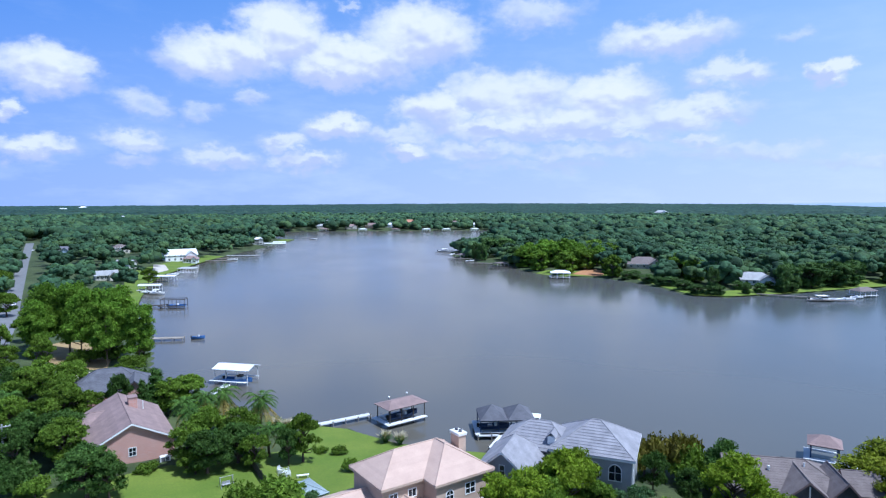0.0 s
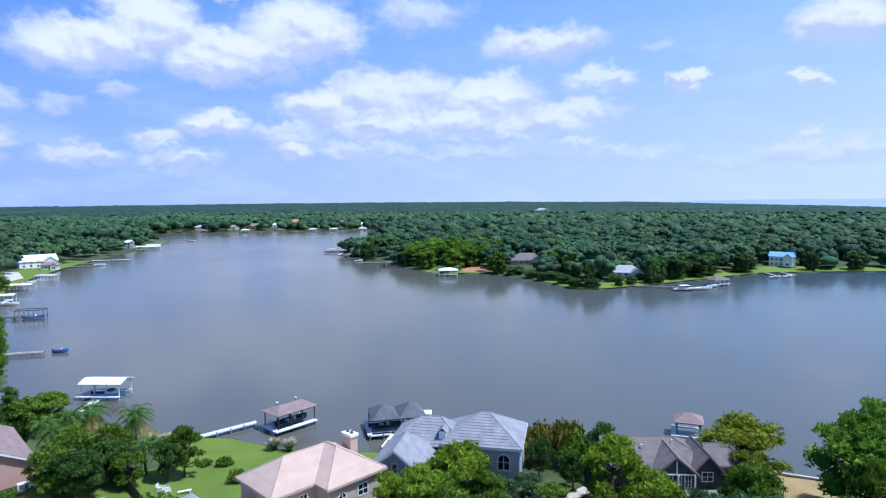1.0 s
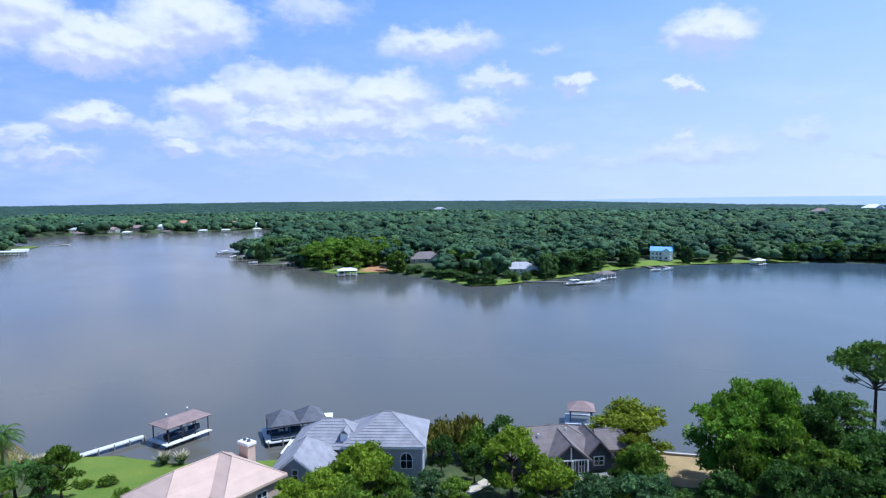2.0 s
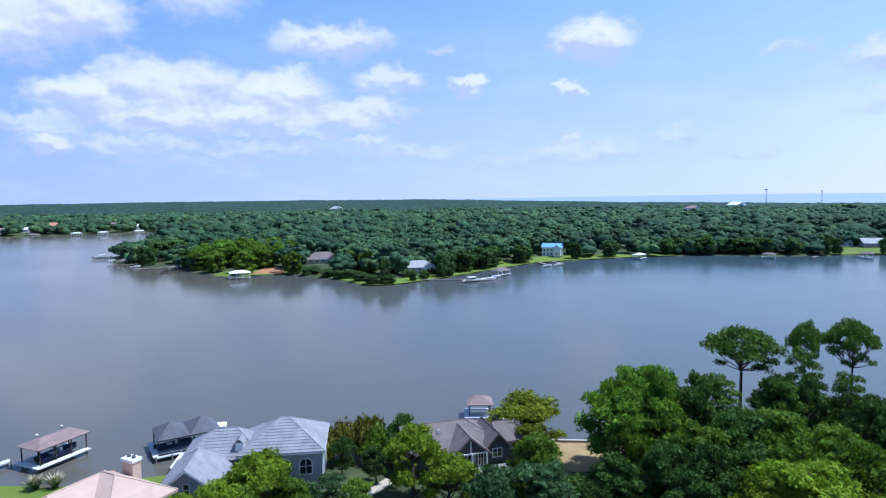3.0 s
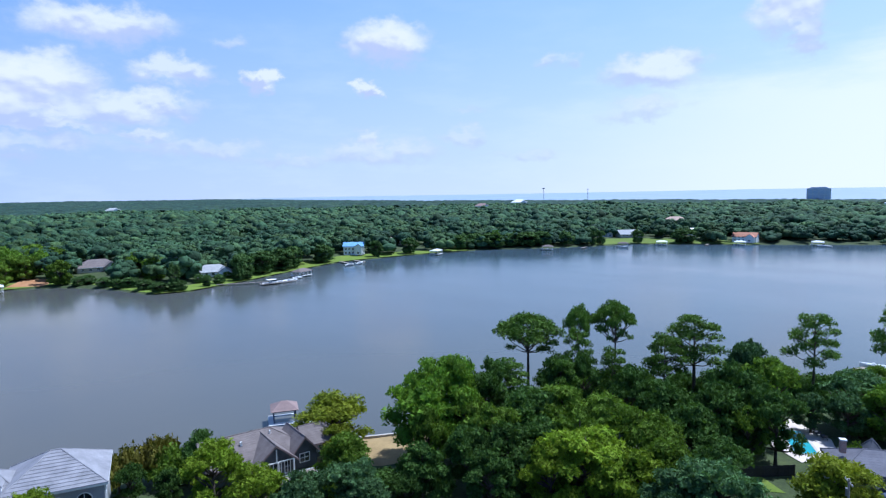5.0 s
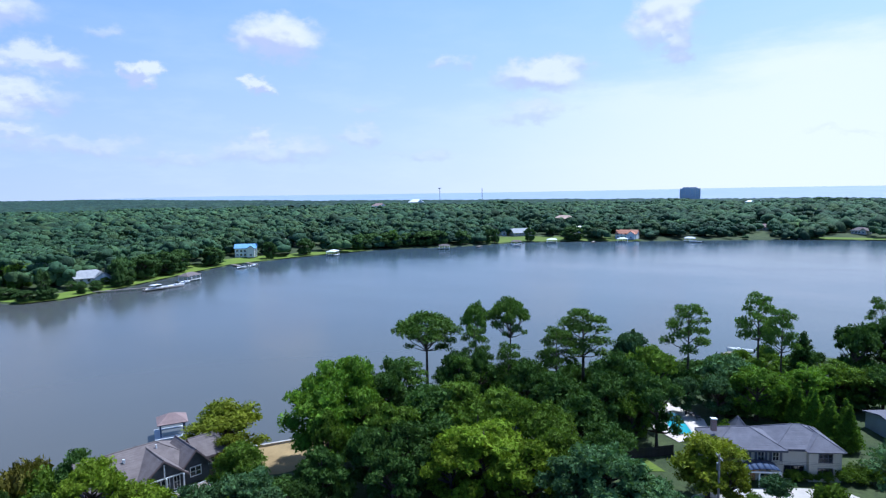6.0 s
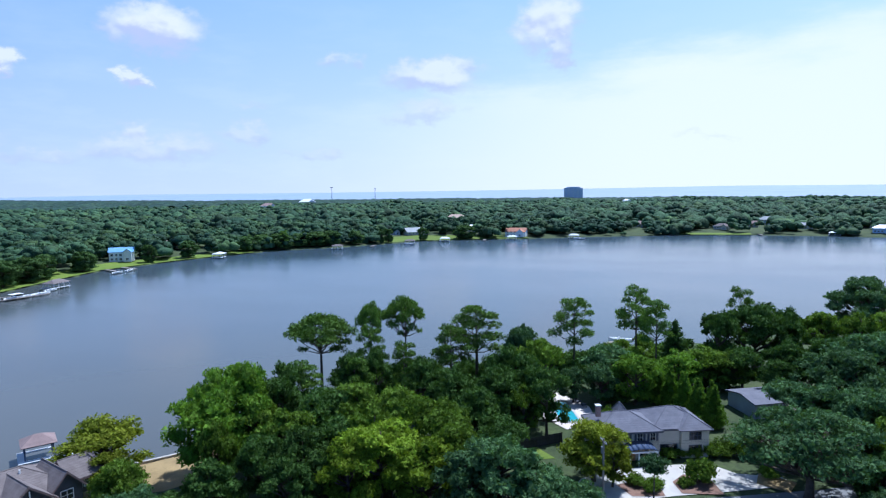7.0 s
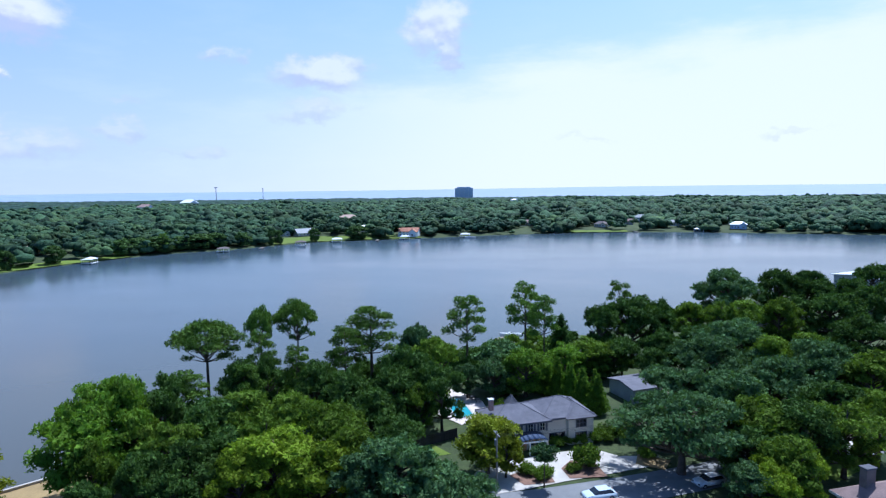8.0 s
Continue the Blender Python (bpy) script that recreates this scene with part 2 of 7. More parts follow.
ASPHALT = material("asphalt", (0.16, 0.16, 0.165), (0.22, 0.22, 0.225), 0.3, 0.9, fine=20.0, stain=0.15)
CONCRETE = material("concrete", (0.40, 0.36, 0.32), (0.50, 0.46, 0.41), 0.5, 0.85, fine=9.0, stain=0.15)
BARK = material("bark", (0.055, 0.040, 0.028), (0.13, 0.10, 0.075), 1.5, 0.95, fine=9.0, bump=0.8, depth=0.05)
OAK = leafy("oak_leaves", (0.072, 0.126, 0.014), (0.142, 0.212, 0.025))
LIVE = leafy("light_oak_leaves", (0.076, 0.150, 0.014), (0.142, 0.226, 0.026), 0.3)
DARK = leafy("dark_leaves", (0.036, 0.074, 0.016), (0.078, 0.134, 0.028), 0.2)
BRIGHT = leafy("yellow_green_leaves", (0.118, 0.185, 0.012), (0.200, 0.265, 0.020), 0.3)
YELLOW = leafy("olive_leaves", (0.120, 0.158, 0.012), (0.205, 0.225, 0.020), 0.28)
GREYISH = leafy("grey_green_leaves", (0.054, 0.106, 0.040), (0.100, 0.166, 0.062), 0.2)
PINE = leafy("pine_needles", (0.066, 0.130, 0.020), (0.130, 0.205, 0.036), 0.2, 5.5)
FROND = foliage("palm_fronds", (0.050, 0.105, 0.020), (0.105, 0.175, 0.036), 0.2)
FROND_DRY = foliage("yellowed_fronds", (0.22, 0.17, 0.04), (0.33, 0.25, 0.07), 0.2)
VINE = leafy("rusty_vine", (0.115, 0.135, 0.018), (0.20, 0.15, 0.034), 0.2)
WOODS = foliage("far_woods", (0.016, 0.041, 0.023), (0.050, 0.092, 0.040), 0.0, 0.013, bump=0.8, grain=0.45, spread=0.14, crowns=0.075, gloss=0.14)
WOODS_SPRAYS = foliage("far_woods_sprays", (0.016, 0.041, 0.023), (0.050, 0.092, 0.040), 0.15, 0.013, spread=0.25, crowns=0.075, holes=1.4, gloss=0.14)
# distance haze painted into the leaf colour: darker and bluer than the nearer woods
DISTANT = foliage("distant_hazed_woods", (0.010, 0.027, 0.023), (0.030, 0.056, 0.038), 0.0, 0.006, bump=0.8, grain=0.25, spread=0.0, crowns=0.06, gloss=0.14)
BANK = leafy("bank_tree_leaves", (0.046, 0.092, 0.026), (0.100, 0.160, 0.044), 0.15, 2.0, spread=0.3)
PLUME = foliage("pampas_plumes", (0.42, 0.36, 0.24), (0.56, 0.50, 0.36), 0.2)

# ---------------------------------------------------------------- land and water
# the shore of the lake, walked round with the water inside
NEAR_SHORE = [(-170, 723), (-172, 623), (-173, 553), (-175, 502), (-175, 464), (-172, 417), (-167, 370), (-152, 321), (-128, 261), (-109, 220),
              (-95, 201), (-84, 180), (-75, 160), (-60, 145), (-42, 132), (-25, 123), (-18, 121), (-14, 117), (-9, 113.5), (-2, 110.5), (9, 108.5),
              (24, 106), (41, 103), (58, 96), (71, 87), (79, 82), (95, 79), (116, 82), (134, 70), (153, 51), (168, 35), (181, 20), (190, 2),
              (205, -12), (230, -28), (258, -48), (300, -96), (340, -150), (400, -240), (450, -330), (480, -420)]
FAR_SHORE = [(540, -420), (572, -320), (580, -229), (590, -162), (607, -97), (608, -30), (597, 29), (561, 103), (530, 150), (507, 198), (485, 235),
             (445, 255), (417, 273), (395, 295), (367, 312), (321, 324), (283, 330), (254, 331), (218, 318), (195, 309), (168, 298), (133, 288),
             (117, 292), (112, 320), (107, 338), (96, 357), (73, 370), (58, 385), (46, 420), (36, 436), (20, 470), (8, 505), (5, 548), (15, 575),
             (35, 640), (55, 750), (70, 860), (80, 962), (66, 966), (-29, 945), (-115, 944), (-200, 926), (-262, 900), (-275, 850), (-215, 765)]
SHORE = np.array(NEAR_SHORE + FAR_SHORE, float)
COAST = np.array([(1500, -1200), (1690, -550), (1950, 400), (1960, 1400), (1930, 2300), (2150, 4000), (2400, 5200)], float)


def inland(x, y):
    """Metres from the water: positive on land, negative in the lake or the bay."""
    x, y = np.atleast_1d(np.asarray(x, float)), np.atleast_1d(np.asarray(y, float))
    near, wet = np.full(x.shape, 1e9), np.zeros(x.shape, bool)
    for (ax, ay), (bx, by) in zip(SHORE, np.roll(SHORE, -1, axis=0)):
        s = np.clip(((x - ax) * (bx - ax) + (y - ay) * (by - ay)) / ((bx - ax) ** 2 + (by - ay) ** 2), 0, 1)
        near = np.minimum(near, np.hypot(x - ax - s * (bx - ax), y - ay - s * (by - ay)))
        wet ^= ((ay > y) != (by > y)) & (x < (bx - ax) * (y - ay) / (by - ay + 1e-12) + ax)
    near = np.where(wet, -near, near)
    return np.minimum(near, np.interp(y, COAST[:, 1], COAST[:, 0]) - x)


def bowl(x, y):
    lift = np.interp(np.degrees(np.arctan2(x, y)), [-180, -35, -22, -12, 0, 15, 25, 32, 40, 60, 90, 110, 180], [0, 0, 0, 0.3, 0.6, 0.7, 0.6, 0.95, 1.15, 1.1, 1.0, 0.4, 0])
    return 24.0 * lift * np.clip((np.hypot(x, y) - 1500) / 3400, 0, 1.2) ** 2


def ground_height(x, y):
    d = inland(x, y)
    rise = np.clip(d / 45.0, 0, 1)
    z = np.where(d > 0, 0.5 + 2.6 * rise * rise * (3 - 2 * rise), 0.5)
    z = np.where(d < 1.0, np.clip((d - 1.0) * 0.9, -5.0, 0.0) + 0.5, z)
    return z + bowl(np.asarray(x, float), np.asarray(y, float))


def height_at(x, y):
    return float(ground_height(x, y)[0])


def mesh_of(name, verts, faces, material_, smooth=False):
    data = bpy.data.meshes.new(name)
    data.from_pydata([tuple(v) for v in verts], [], faces)
    data.materials.append(material_)
    if smooth:
        data.shade_smooth()
    data.update()
    return data


def steps(*stretches):
    """Coordinates with their own spacing in each stretch (from, to, spacing)."""
    out = []
    for a, b, s in stretches:
        out += list(np.linspace(a, b, max(2, round(abs(b - a) / s) + 1)))[:-1]
    return np.array(out + [stretches[-1][1]])


def build_ground():
    xs = steps((-4900, -1200, 370), (-1200, -280, 60), (-280, -130, 7), (-130, 340, 2.6), (340, 660, 7), (660, 1500, 60), (1500, 2300, 80), (2300, 4900, 370))
    ys = steps((-4900, -1200, 370), (-1200, -450, 60), (-450, -150, 12), (-150, 140, 2.6), (140, 420, 6), (420, 1000, 10), (1000, 1500, 60), (1500, 4900, 280))
    gx, gy = np.meshgrid(xs, ys)
    gz = ground_height(gx.ravel(), gy.ravel())
    w, h = len(xs), len(ys)
    faces = [(j * w + i, j * w + i + 1, (j + 1) * w + i + 1, (j + 1) * w + i) for j in range(h - 1) for i in range(w - 1)]
    ob = new("ground", mesh_of("ground", np.column_stack([gx.ravel(), gy.ravel(), gz]), faces, EARTH, True))
    tagged(ob, "dark leafy ground and undergrowth running back from the lake", "ground", kind="structure")


def build_water():
    rings, sides = [0, 60, 150, 300, 600, 1000, 1500, 1900, 2300, 2800, 3300, 3900, 4500, 5000, 5600, 7400], 144
    verts, faces = [(0, 0, 0)], []
    for r in rings[1:]:
        for k in range(sides):
            a = 2 * math.pi * k / sides
            x, y = r * math.cos(a), r * math.sin(a)
            verts.append((x, y, float(bowl(x, y))))
    for k in range(sides):
        faces.append((0, 1 + k, 1 + (k + 1) % sides))
        for j in range(len(rings) - 2):
            a, b = 1 + j * sides, 1 + (j + 1) * sides
            faces.append((a + k, b + k, b + (k + 1) % sides, a + (k + 1) % sides))
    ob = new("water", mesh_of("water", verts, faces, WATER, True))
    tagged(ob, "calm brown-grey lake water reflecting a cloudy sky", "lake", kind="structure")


def drape(name, outline, material_, label, category, lift=0.05, spacing=3.0, kind="structure", thick=0.0):
    """A sheet with a straight-sided outline that lies on the ground."""
    rim = []
    for (ax, ay), (bx, by) in zip(outline, outline[1:] + outline[:1]):
        k = max(1, round(math.hypot(bx - ax, by - ay) / spacing))
        rim += [Vector((ax + (bx - ax) * i / k, ay + (by - ay) * i / k)) for i in range(k)]
    count = len(rim)
    lows, highs = np.min(outline, axis=0), np.max(outline, axis=0)
    inner = []
    for x in np.arange(lows[0] + 1, highs[0], spacing):
        for y in np.arange(lows[1] + 1, highs[1], spacing):
            odd = False
            for (ax, ay), (bx, by) in zip(outline, outline[1:] + outline[:1]):
                odd ^= ((ay > y) != (by > y)) and x < (bx - ax) * (y - ay) / (by - ay + 1e-12) + ax
            if odd:
                inner.append(Vector((x, y)))
    verts, _, faces, *_ = geometry.delaunay_2d_cdt(rim + inner, [(i, (i + 1) % count) for i in range(count)], [list(range(count))], 1, 1e-4)
    tops = ground_height([v.x for v in verts], [v.y for v in verts]) + lift
    ob = new(name, mesh_of(name, [(v.x, v.y, z) for v, z in zip(verts, tops)], [list(f) for f in faces], material_, True))
    if thick:
        solid = ob.modifiers.new("thickness", "SOLIDIFY")
        solid.thickness, solid.offset = thick, -1.0
    return tagged(ob, label, category, kind=kind)


build_water()
build_ground()

# ---------------------------------------------------------------- plants
dice = random.Random(7)


def rand_dirs(rng, count):
    v = rng.normal(size=(count, 3))
    return v / np.linalg.norm(v, axis=1)[:, None]


def leaf_quads(rng, lumps, per_area, size, flat=0.5, low=-0.35):
    """Small bent leaf clumps over the outside of a set of ellipsoids (centre, radii)."""
    verts = []
    for centre, radii in lumps:
        radii = np.array(radii, float)
        area = 4 * math.pi * ((radii[0] * radii[1]) ** 1.6 / 3 + 2 * (radii[0] * radii[2]) ** 1.6 / 3) ** (1 / 1.6)
        count = max(5, int(area * per_area))
        d = rand_dirs(rng, count)
        d = d[d[:, 2] > low]
        spots = np.array(centre) + d * radii * (0.80 + 0.50 * rng.uniform(0, 1, (len(d), 1)) ** 1.8)
        normal = d / radii * (1 - flat) * radii.mean() + rand_dirs(rng, len(d)) * flat * 1.6
        normal /= np.linalg.norm(normal, axis=1)[:, None]
        side = np.cross(normal, rand_dirs(rng, len(d)))
        side /= np.linalg.norm(side, axis=1)[:, None] + 1e-9
        across = np.cross(normal, side)
        s = size * rng.uniform(0.6, 1.35, (len(d), 1))
        a, b = side * s, across * s * rng.uniform(0.5, 0.85, (len(d), 1))
        bend = normal * s * 0.25
        verts.append(np.stack([spots - a - b * 0.7, spots + a - b * 0.7 - bend, spots + b * 1.4], 1).reshape(-1, 3))
    verts = np.concatenate(verts)
    return verts, np.arange(len(verts)).reshape(-1, 3)


def ball(rows=5, sides=8):
    verts, faces = [(0, 0, 1)], []
    for j in range(1, rows):
        for k in range(sides):
            a, b = math.pi * j / rows, 2 * math.pi * k / sides
            verts.append((math.sin(a) * math.cos(b), math.sin(a) * math.sin(b), math.cos(a)))
    verts.append((0, 0, -1))
    last = len(verts) - 1
    for k in range(sides):
        m = (k + 1) % sides
        faces.append((0, 1 + k, 1 + m))
        faces.append((last, last - sides + m, last - sides + k))
        for j in range(rows - 2):
            a, b = 1 + j * sides, 1 + (j + 1) * sides
            faces += [(a + k, b + k, b + m), (a + k, b + m, a + m)]
    return np.array(verts), faces


BALL = ball()


def crown_mesh(name, rng, lumps, per_area, size, material_, core=0.66, flat=0.5, low=-0.35):
    verts, quads = leaf_quads(rng, lumps, per_area, size, flat, low)
    faces = quads.tolist()
    sprays = len(faces)
    verts = [verts]
    at = len(verts[0])
    for centre, radii in lumps:
        if core:
            body = BALL[0] * np.array(radii) * core * (1 + 0.15 * rng.normal(size=(len(BALL[0]), 1)))
            verts.append(body + np.array(centre))
            faces += [tuple(at + i for i in f) for f in BALL[1]]
            at += len(BALL[0])
    data = mesh_of(name, np.concatenate(verts), faces, material_)
    if material_.name in CORE_OF:
        data.materials.append(CORE_OF[material_.name])
        slots = np.zeros(len(data.polygons), np.int32)
        slots[sprays:] = 1
        data.polygons.foreach_set("material_index", slots)
        data.polygons.foreach_set("use_smooth", slots.astype(bool))
        data.update()
    return data


def tube(bm, points, radii, sides=6):
    """A tapered round bar along points."""
    rings = []
    points = [Vector(p) for p in points]
    for i, (p, r) in enumerate(zip(points, radii)):
        along = (points[min(i + 1, len(points) - 1)] - points[max(i - 1, 0)]).normalized()
        u = along.cross(Vector((0.31, 0.95, 0.11))).normalized()
        v = along.cross(u)
        rings.append([bm.verts.new(p + r * (math.cos(2 * math.pi * k / sides) * u + math.sin(2 * math.pi * k / sides) * v)) for k in range(sides)])
    for a, b in zip(rings, rings[1:]):
        for k in range(sides):
            bm.faces.new((a[k], a[(k + 1) % sides], b[(k + 1) % sides], b[k]))
    bm.faces.new(rings[0][::-1]), bm.faces.new(rings[-1])
    return rings


def finish(bm, name, material_, smooth=False):
    bmesh.ops.recalc_face_normals(bm, faces=bm.faces)
    data = bpy.data.meshes.new(name)
    bm.to_mesh(data)
    bm.free()
    data.materials.append(material_)
    if smooth:
        data.shade_smooth()
    return data


def part(name, data, parent, label=""):
    """A mesh (or a bmesh with its material) as one part of a thing."""
    ob = new(name, finish(*data) if isinstance(data, tuple) else data)
    ob.parent = parent
    return tagged(ob, label)


def limb(bm, rng, start, end, thick, thin):
    start, end = Vector(start), Vector(end)
    mid = start.lerp(end, 0.5) + Vector((rng.normal() * 0.08, rng.normal() * 0.08, -0.06)) * (end - start).length
    return tube(bm, [start, mid, end], [thick, (thick + thin) / 2, thin], 4)[0]


def make_tree(name, seed, leaves, height, radius, trunk, lumps_of, per_area=9.0, size=0.30, core=0.66, flat=0.5, low=-0.35):
    """A tree of the given size: a trunk with limbs that reach into its clumps of leaves."""
    rng = np.random.default_rng(seed)
    tree = new(name)
    lumps = lumps_of(rng, height, radius)
    # stretch the clumps to the full height and breadth asked for
    up = height / max(c[2] + r[2] for c, r in lumps)
    out = radius / sorted(math.hypot(c[0], c[1]) + r[0] for c, r in lumps)[-3]
    lumps = [((c[0] * out, c[1] * out, c[2] * up), (r[0] * out, r[1] * out, r[2] * up)) for c, r in lumps]
    bm = bmesh.new()
    lean = Vector((rng.normal() * 0.02, rng.normal() * 0.02, 0))
    fork = min(c[2] for c, _ in lumps) * trunk[1]
    top = max(c[2] for c, _ in lumps)
    points = [Vector((0, 0, -0.4)), Vector((0, 0, 0.5)), Vector((0, 0, fork * 0.6)) + lean * fork, Vector((0, 0, fork)) + lean * fork * 1.5, Vector((0, 0, top)) + lean * top]
    bole = sum(tube(bm, points, [trunk[0] * 1.5, trunk[0], trunk[0] * 0.85, trunk[0] * 0.7, trunk[0] * 0.15], 8)[1:], [])
    for centre, radii in lumps:
        from_z = min(max(fork, centre[2] - 0.55 * math.hypot(centre[0], centre[1]) - 0.8), top)
        share = from_z / max(top, 0.1)
        root = limb(bm, rng, lean * from_z + Vector((0, 0, from_z)), centre, trunk[0] * (0.62 - 0.35 * share), trunk[0] * 0.12)
        bm.faces.new((root[0], root[1], min(bole, key=lambda v: (v.co - root[0].co).length)))
    part("trunk", finish(bm, "trunk", BARK, True), tree, "grey-brown bark")
    part("crown", crown_mesh("crown", rng, lumps, per_area, size, leaves, core, flat, low), tree)
    return tree


def broad_lumps(rng, height, radius):
    """A dome of flattish pads of leaves, each on its limb, uneven, with gaps and dark hollows between."""
    lumps, base = [], height * 0.30
    for k in range(26):
        a = k * 2.4 + rng.uniform(-0.5, 0.5)
        r = radius * math.sqrt((k + 0.5) / 26) * rng.uniform(0.66, 1.0)
        z = base + (height - base) * (0.80 * math.sqrt(max(0.05, 1 - (r / radius) ** 2)) + rng.uniform(-0.20, 0.14))
        s = radius * rng.uniform(0.17, 0.36)
        lumps.append(((r * math.cos(a), r * math.sin(a), min(z, height - s * 0.4)), (s, s * rng.uniform(0.75, 1.1), s * rng.uniform(0.42, 0.72))))
    for k in range(7):
        a, r = k * 0.9 + rng.uniform(0, 0.5), radius * rng.uniform(0.40, 0.8)
        s = radius * rng.uniform(0.20, 0.32)
        lumps.append(((r * math.cos(a), r * math.sin(a), base * rng.uniform(0.7, 1.2) + s * 0.4), (s, s, s * 0.7)))
    return lumps


def bank_lumps(rng, height, radius):
    """A broad tree leafed nearly to the ground."""
    lumps = broad_lumps(rng, height, radius)
    return lumps + [((c[0] * 0.95, c[1] * 0.95, height * rng.uniform(0.10, 0.25)), r) for c, r in lumps[8:17]]


def wide_lumps(rng, height, radius):
    """A very broad dome of many pads."""
    lumps, base = [], height * 0.32
    for k in range(46):
        a = k * 2.4 + rng.uniform(-0.5, 0.5)
        r = radius * math.sqrt((k + 0.5) / 46) * rng.uniform(0.72, 1.0)
        z = base + (height - base) * (0.82 * math.sqrt(max(0.04, 1 - (r / radius) ** 2)) + rng.uniform(-0.22, 0.14))
        s = radius * rng.uniform(0.13, 0.27)
        lumps.append(((r * math.cos(a), r * math.sin(a), min(z, height - s * 0.4)), (s, s * rng.uniform(0.75, 1.1), s * rng.uniform(0.42, 0.7))))
    for k in range(10):
        a, r, s = k * 0.63 + rng.uniform(0, 0.4), radius * rng.uniform(0.5, 0.85), radius * rng.uniform(0.16, 0.25)
        lumps.append(((r * math.cos(a), r * math.sin(a), base * rng.uniform(0.7, 1.2)), (s, s, s * 0.7)))
    return lumps


def spread_lumps(rng, height, radius):
    """A wide live oak: many small flat pads at the ends of long crooked limbs, open between."""
    lumps = []
    for k in range(74):
        a = k * 2.4 + rng.uniform(-0.6, 0.6)
        r = radius * math.sqrt((k + 0.5) / 74) * rng.uniform(0.7, 1.02)
        z = height * (0.36 + 0.56 * math.sqrt(max(0.02, 1 - (r / radius) ** 2)) + rng.uniform(-0.20, 0.10))
        s = radius * rng.uniform(0.09, 0.19)
        lumps.append(((r * math.cos(a), r * math.sin(a), z), (s, s * rng.uniform(0.7, 1.1), s * rng.uniform(0.35, 0.6))))
    return lumps


def tall_lumps(rng, height, radius):
    """A tall crown carried on a clear trunk."""
    lumps = []
    for k in range(28):
        share = k / 27
        a = k * 2.4 + rng.uniform(-0.4, 0.4)
        reach = radius * (1.0 - 0.75 * abs(share - 0.45) ** 1.4) * rng.uniform(0.25, 0.85)
        s = radius * rng.uniform(0.25, 0.40)
        lumps.append(((reach * math.cos(a), reach * math.sin(a), height * (0.30 + 0.62 * share)), (s, s, s * rng.uniform(0.65, 0.9))))
    return lumps


def shrub_lumps(rng, height, radius):
    lumps = []
    for k in range(9):
        a, r = k * 2.4 + rng.uniform(-0.3, 0.3), radius * math.sqrt((k + 0.3) / 9) * 0.75
        s = radius * rng.uniform(0.32, 0.5)
        lumps.append(((r * math.cos(a), r * math.sin(a), height * rng.uniform(0.42, 0.72) * (1 - 0.35 * (r / radius) ** 2)), (s, s, height * rng.uniform(0.26, 0.4))))
    return lumps


def standard_lumps(rng, height, radius):
    """A small round head of leaves on a bare stem."""
    lumps = []
    for k in range(14):
        a, r, s = k * 2.4, radius * math.sqrt((k + 0.4) / 14) * 0.72, radius * rng.uniform(0.30, 0.42)
        lumps.append(((r * math.cos(a), r * math.sin(a), height * (0.80 + 0.10 * (1 - (r / radius) ** 2) * (-1) ** k)), (s, s, s * 0.7)))
    return lumps


def cone_lumps(rng, height, radius):
    lumps = []
    for k in range(14):
        share = (k + 0.5) / 14
        r = radius * (1 - share) * 0.55
        a = k * 2.4
        s = radius * (1 - share * 0.78) * 0.62
        lumps.append(((r * math.cos(a), r * math.sin(a), height * (0.10 + 0.84 * share)), (s, s, max(s * 0.9, height * 0.07))))
    return lumps


def umbrella_lumps(rng, height, radius):
    """A tall bare trunk with a wide, flat, broken top."""
    lumps = []
    for k in range(20):
        a, r = k * 2.4 + rng.uniform(-0.3, 0.3), radius * math.sqrt((k + 0.4) / 20) * 0.9
        s = radius * rng.uniform(0.20, 0.31)
        z = height * (0.97 - 0.20 * (r / radius) ** 2) - s * 0.4 + rng.uniform(-0.4, 0.2)
        lumps.append(((r * math.cos(a), r * math.sin(a), z), (s, s, s * 0.55)))
    for k in range(13):
        a, r, s = k * 2.4 + rng.uniform(0, 1.3), radius * rng.uniform(0.45, 0.95), radius * rng.uniform(0.14, 0.24)
        lumps.append(((r * math.cos(a), r * math.sin(a), height * rng.uniform(0.60, 0.82)), (s, s, s * 0.5)))
    return lumps


def layered_lumps(rng, height, radius):
    """A tall pine with clumps in storeys along the upper trunk."""
    lumps = []
    for k in range(17):
        share = k / 16
        a = k * 2.4 + rng.uniform(-0.3, 0.3)
        reach = radius * (0.95 - 0.62 * share ** 1.6) * rng.uniform(0.55, 1.0)
        s = radius * rng.uniform(0.24, 0.36) * (1.0 - 0.2 * share)
        lumps.append(((reach * math.cos(a), reach * math.sin(a), height * (0.50 + 0.47 * share)), (s, s, s * 0.55)))
    return lumps


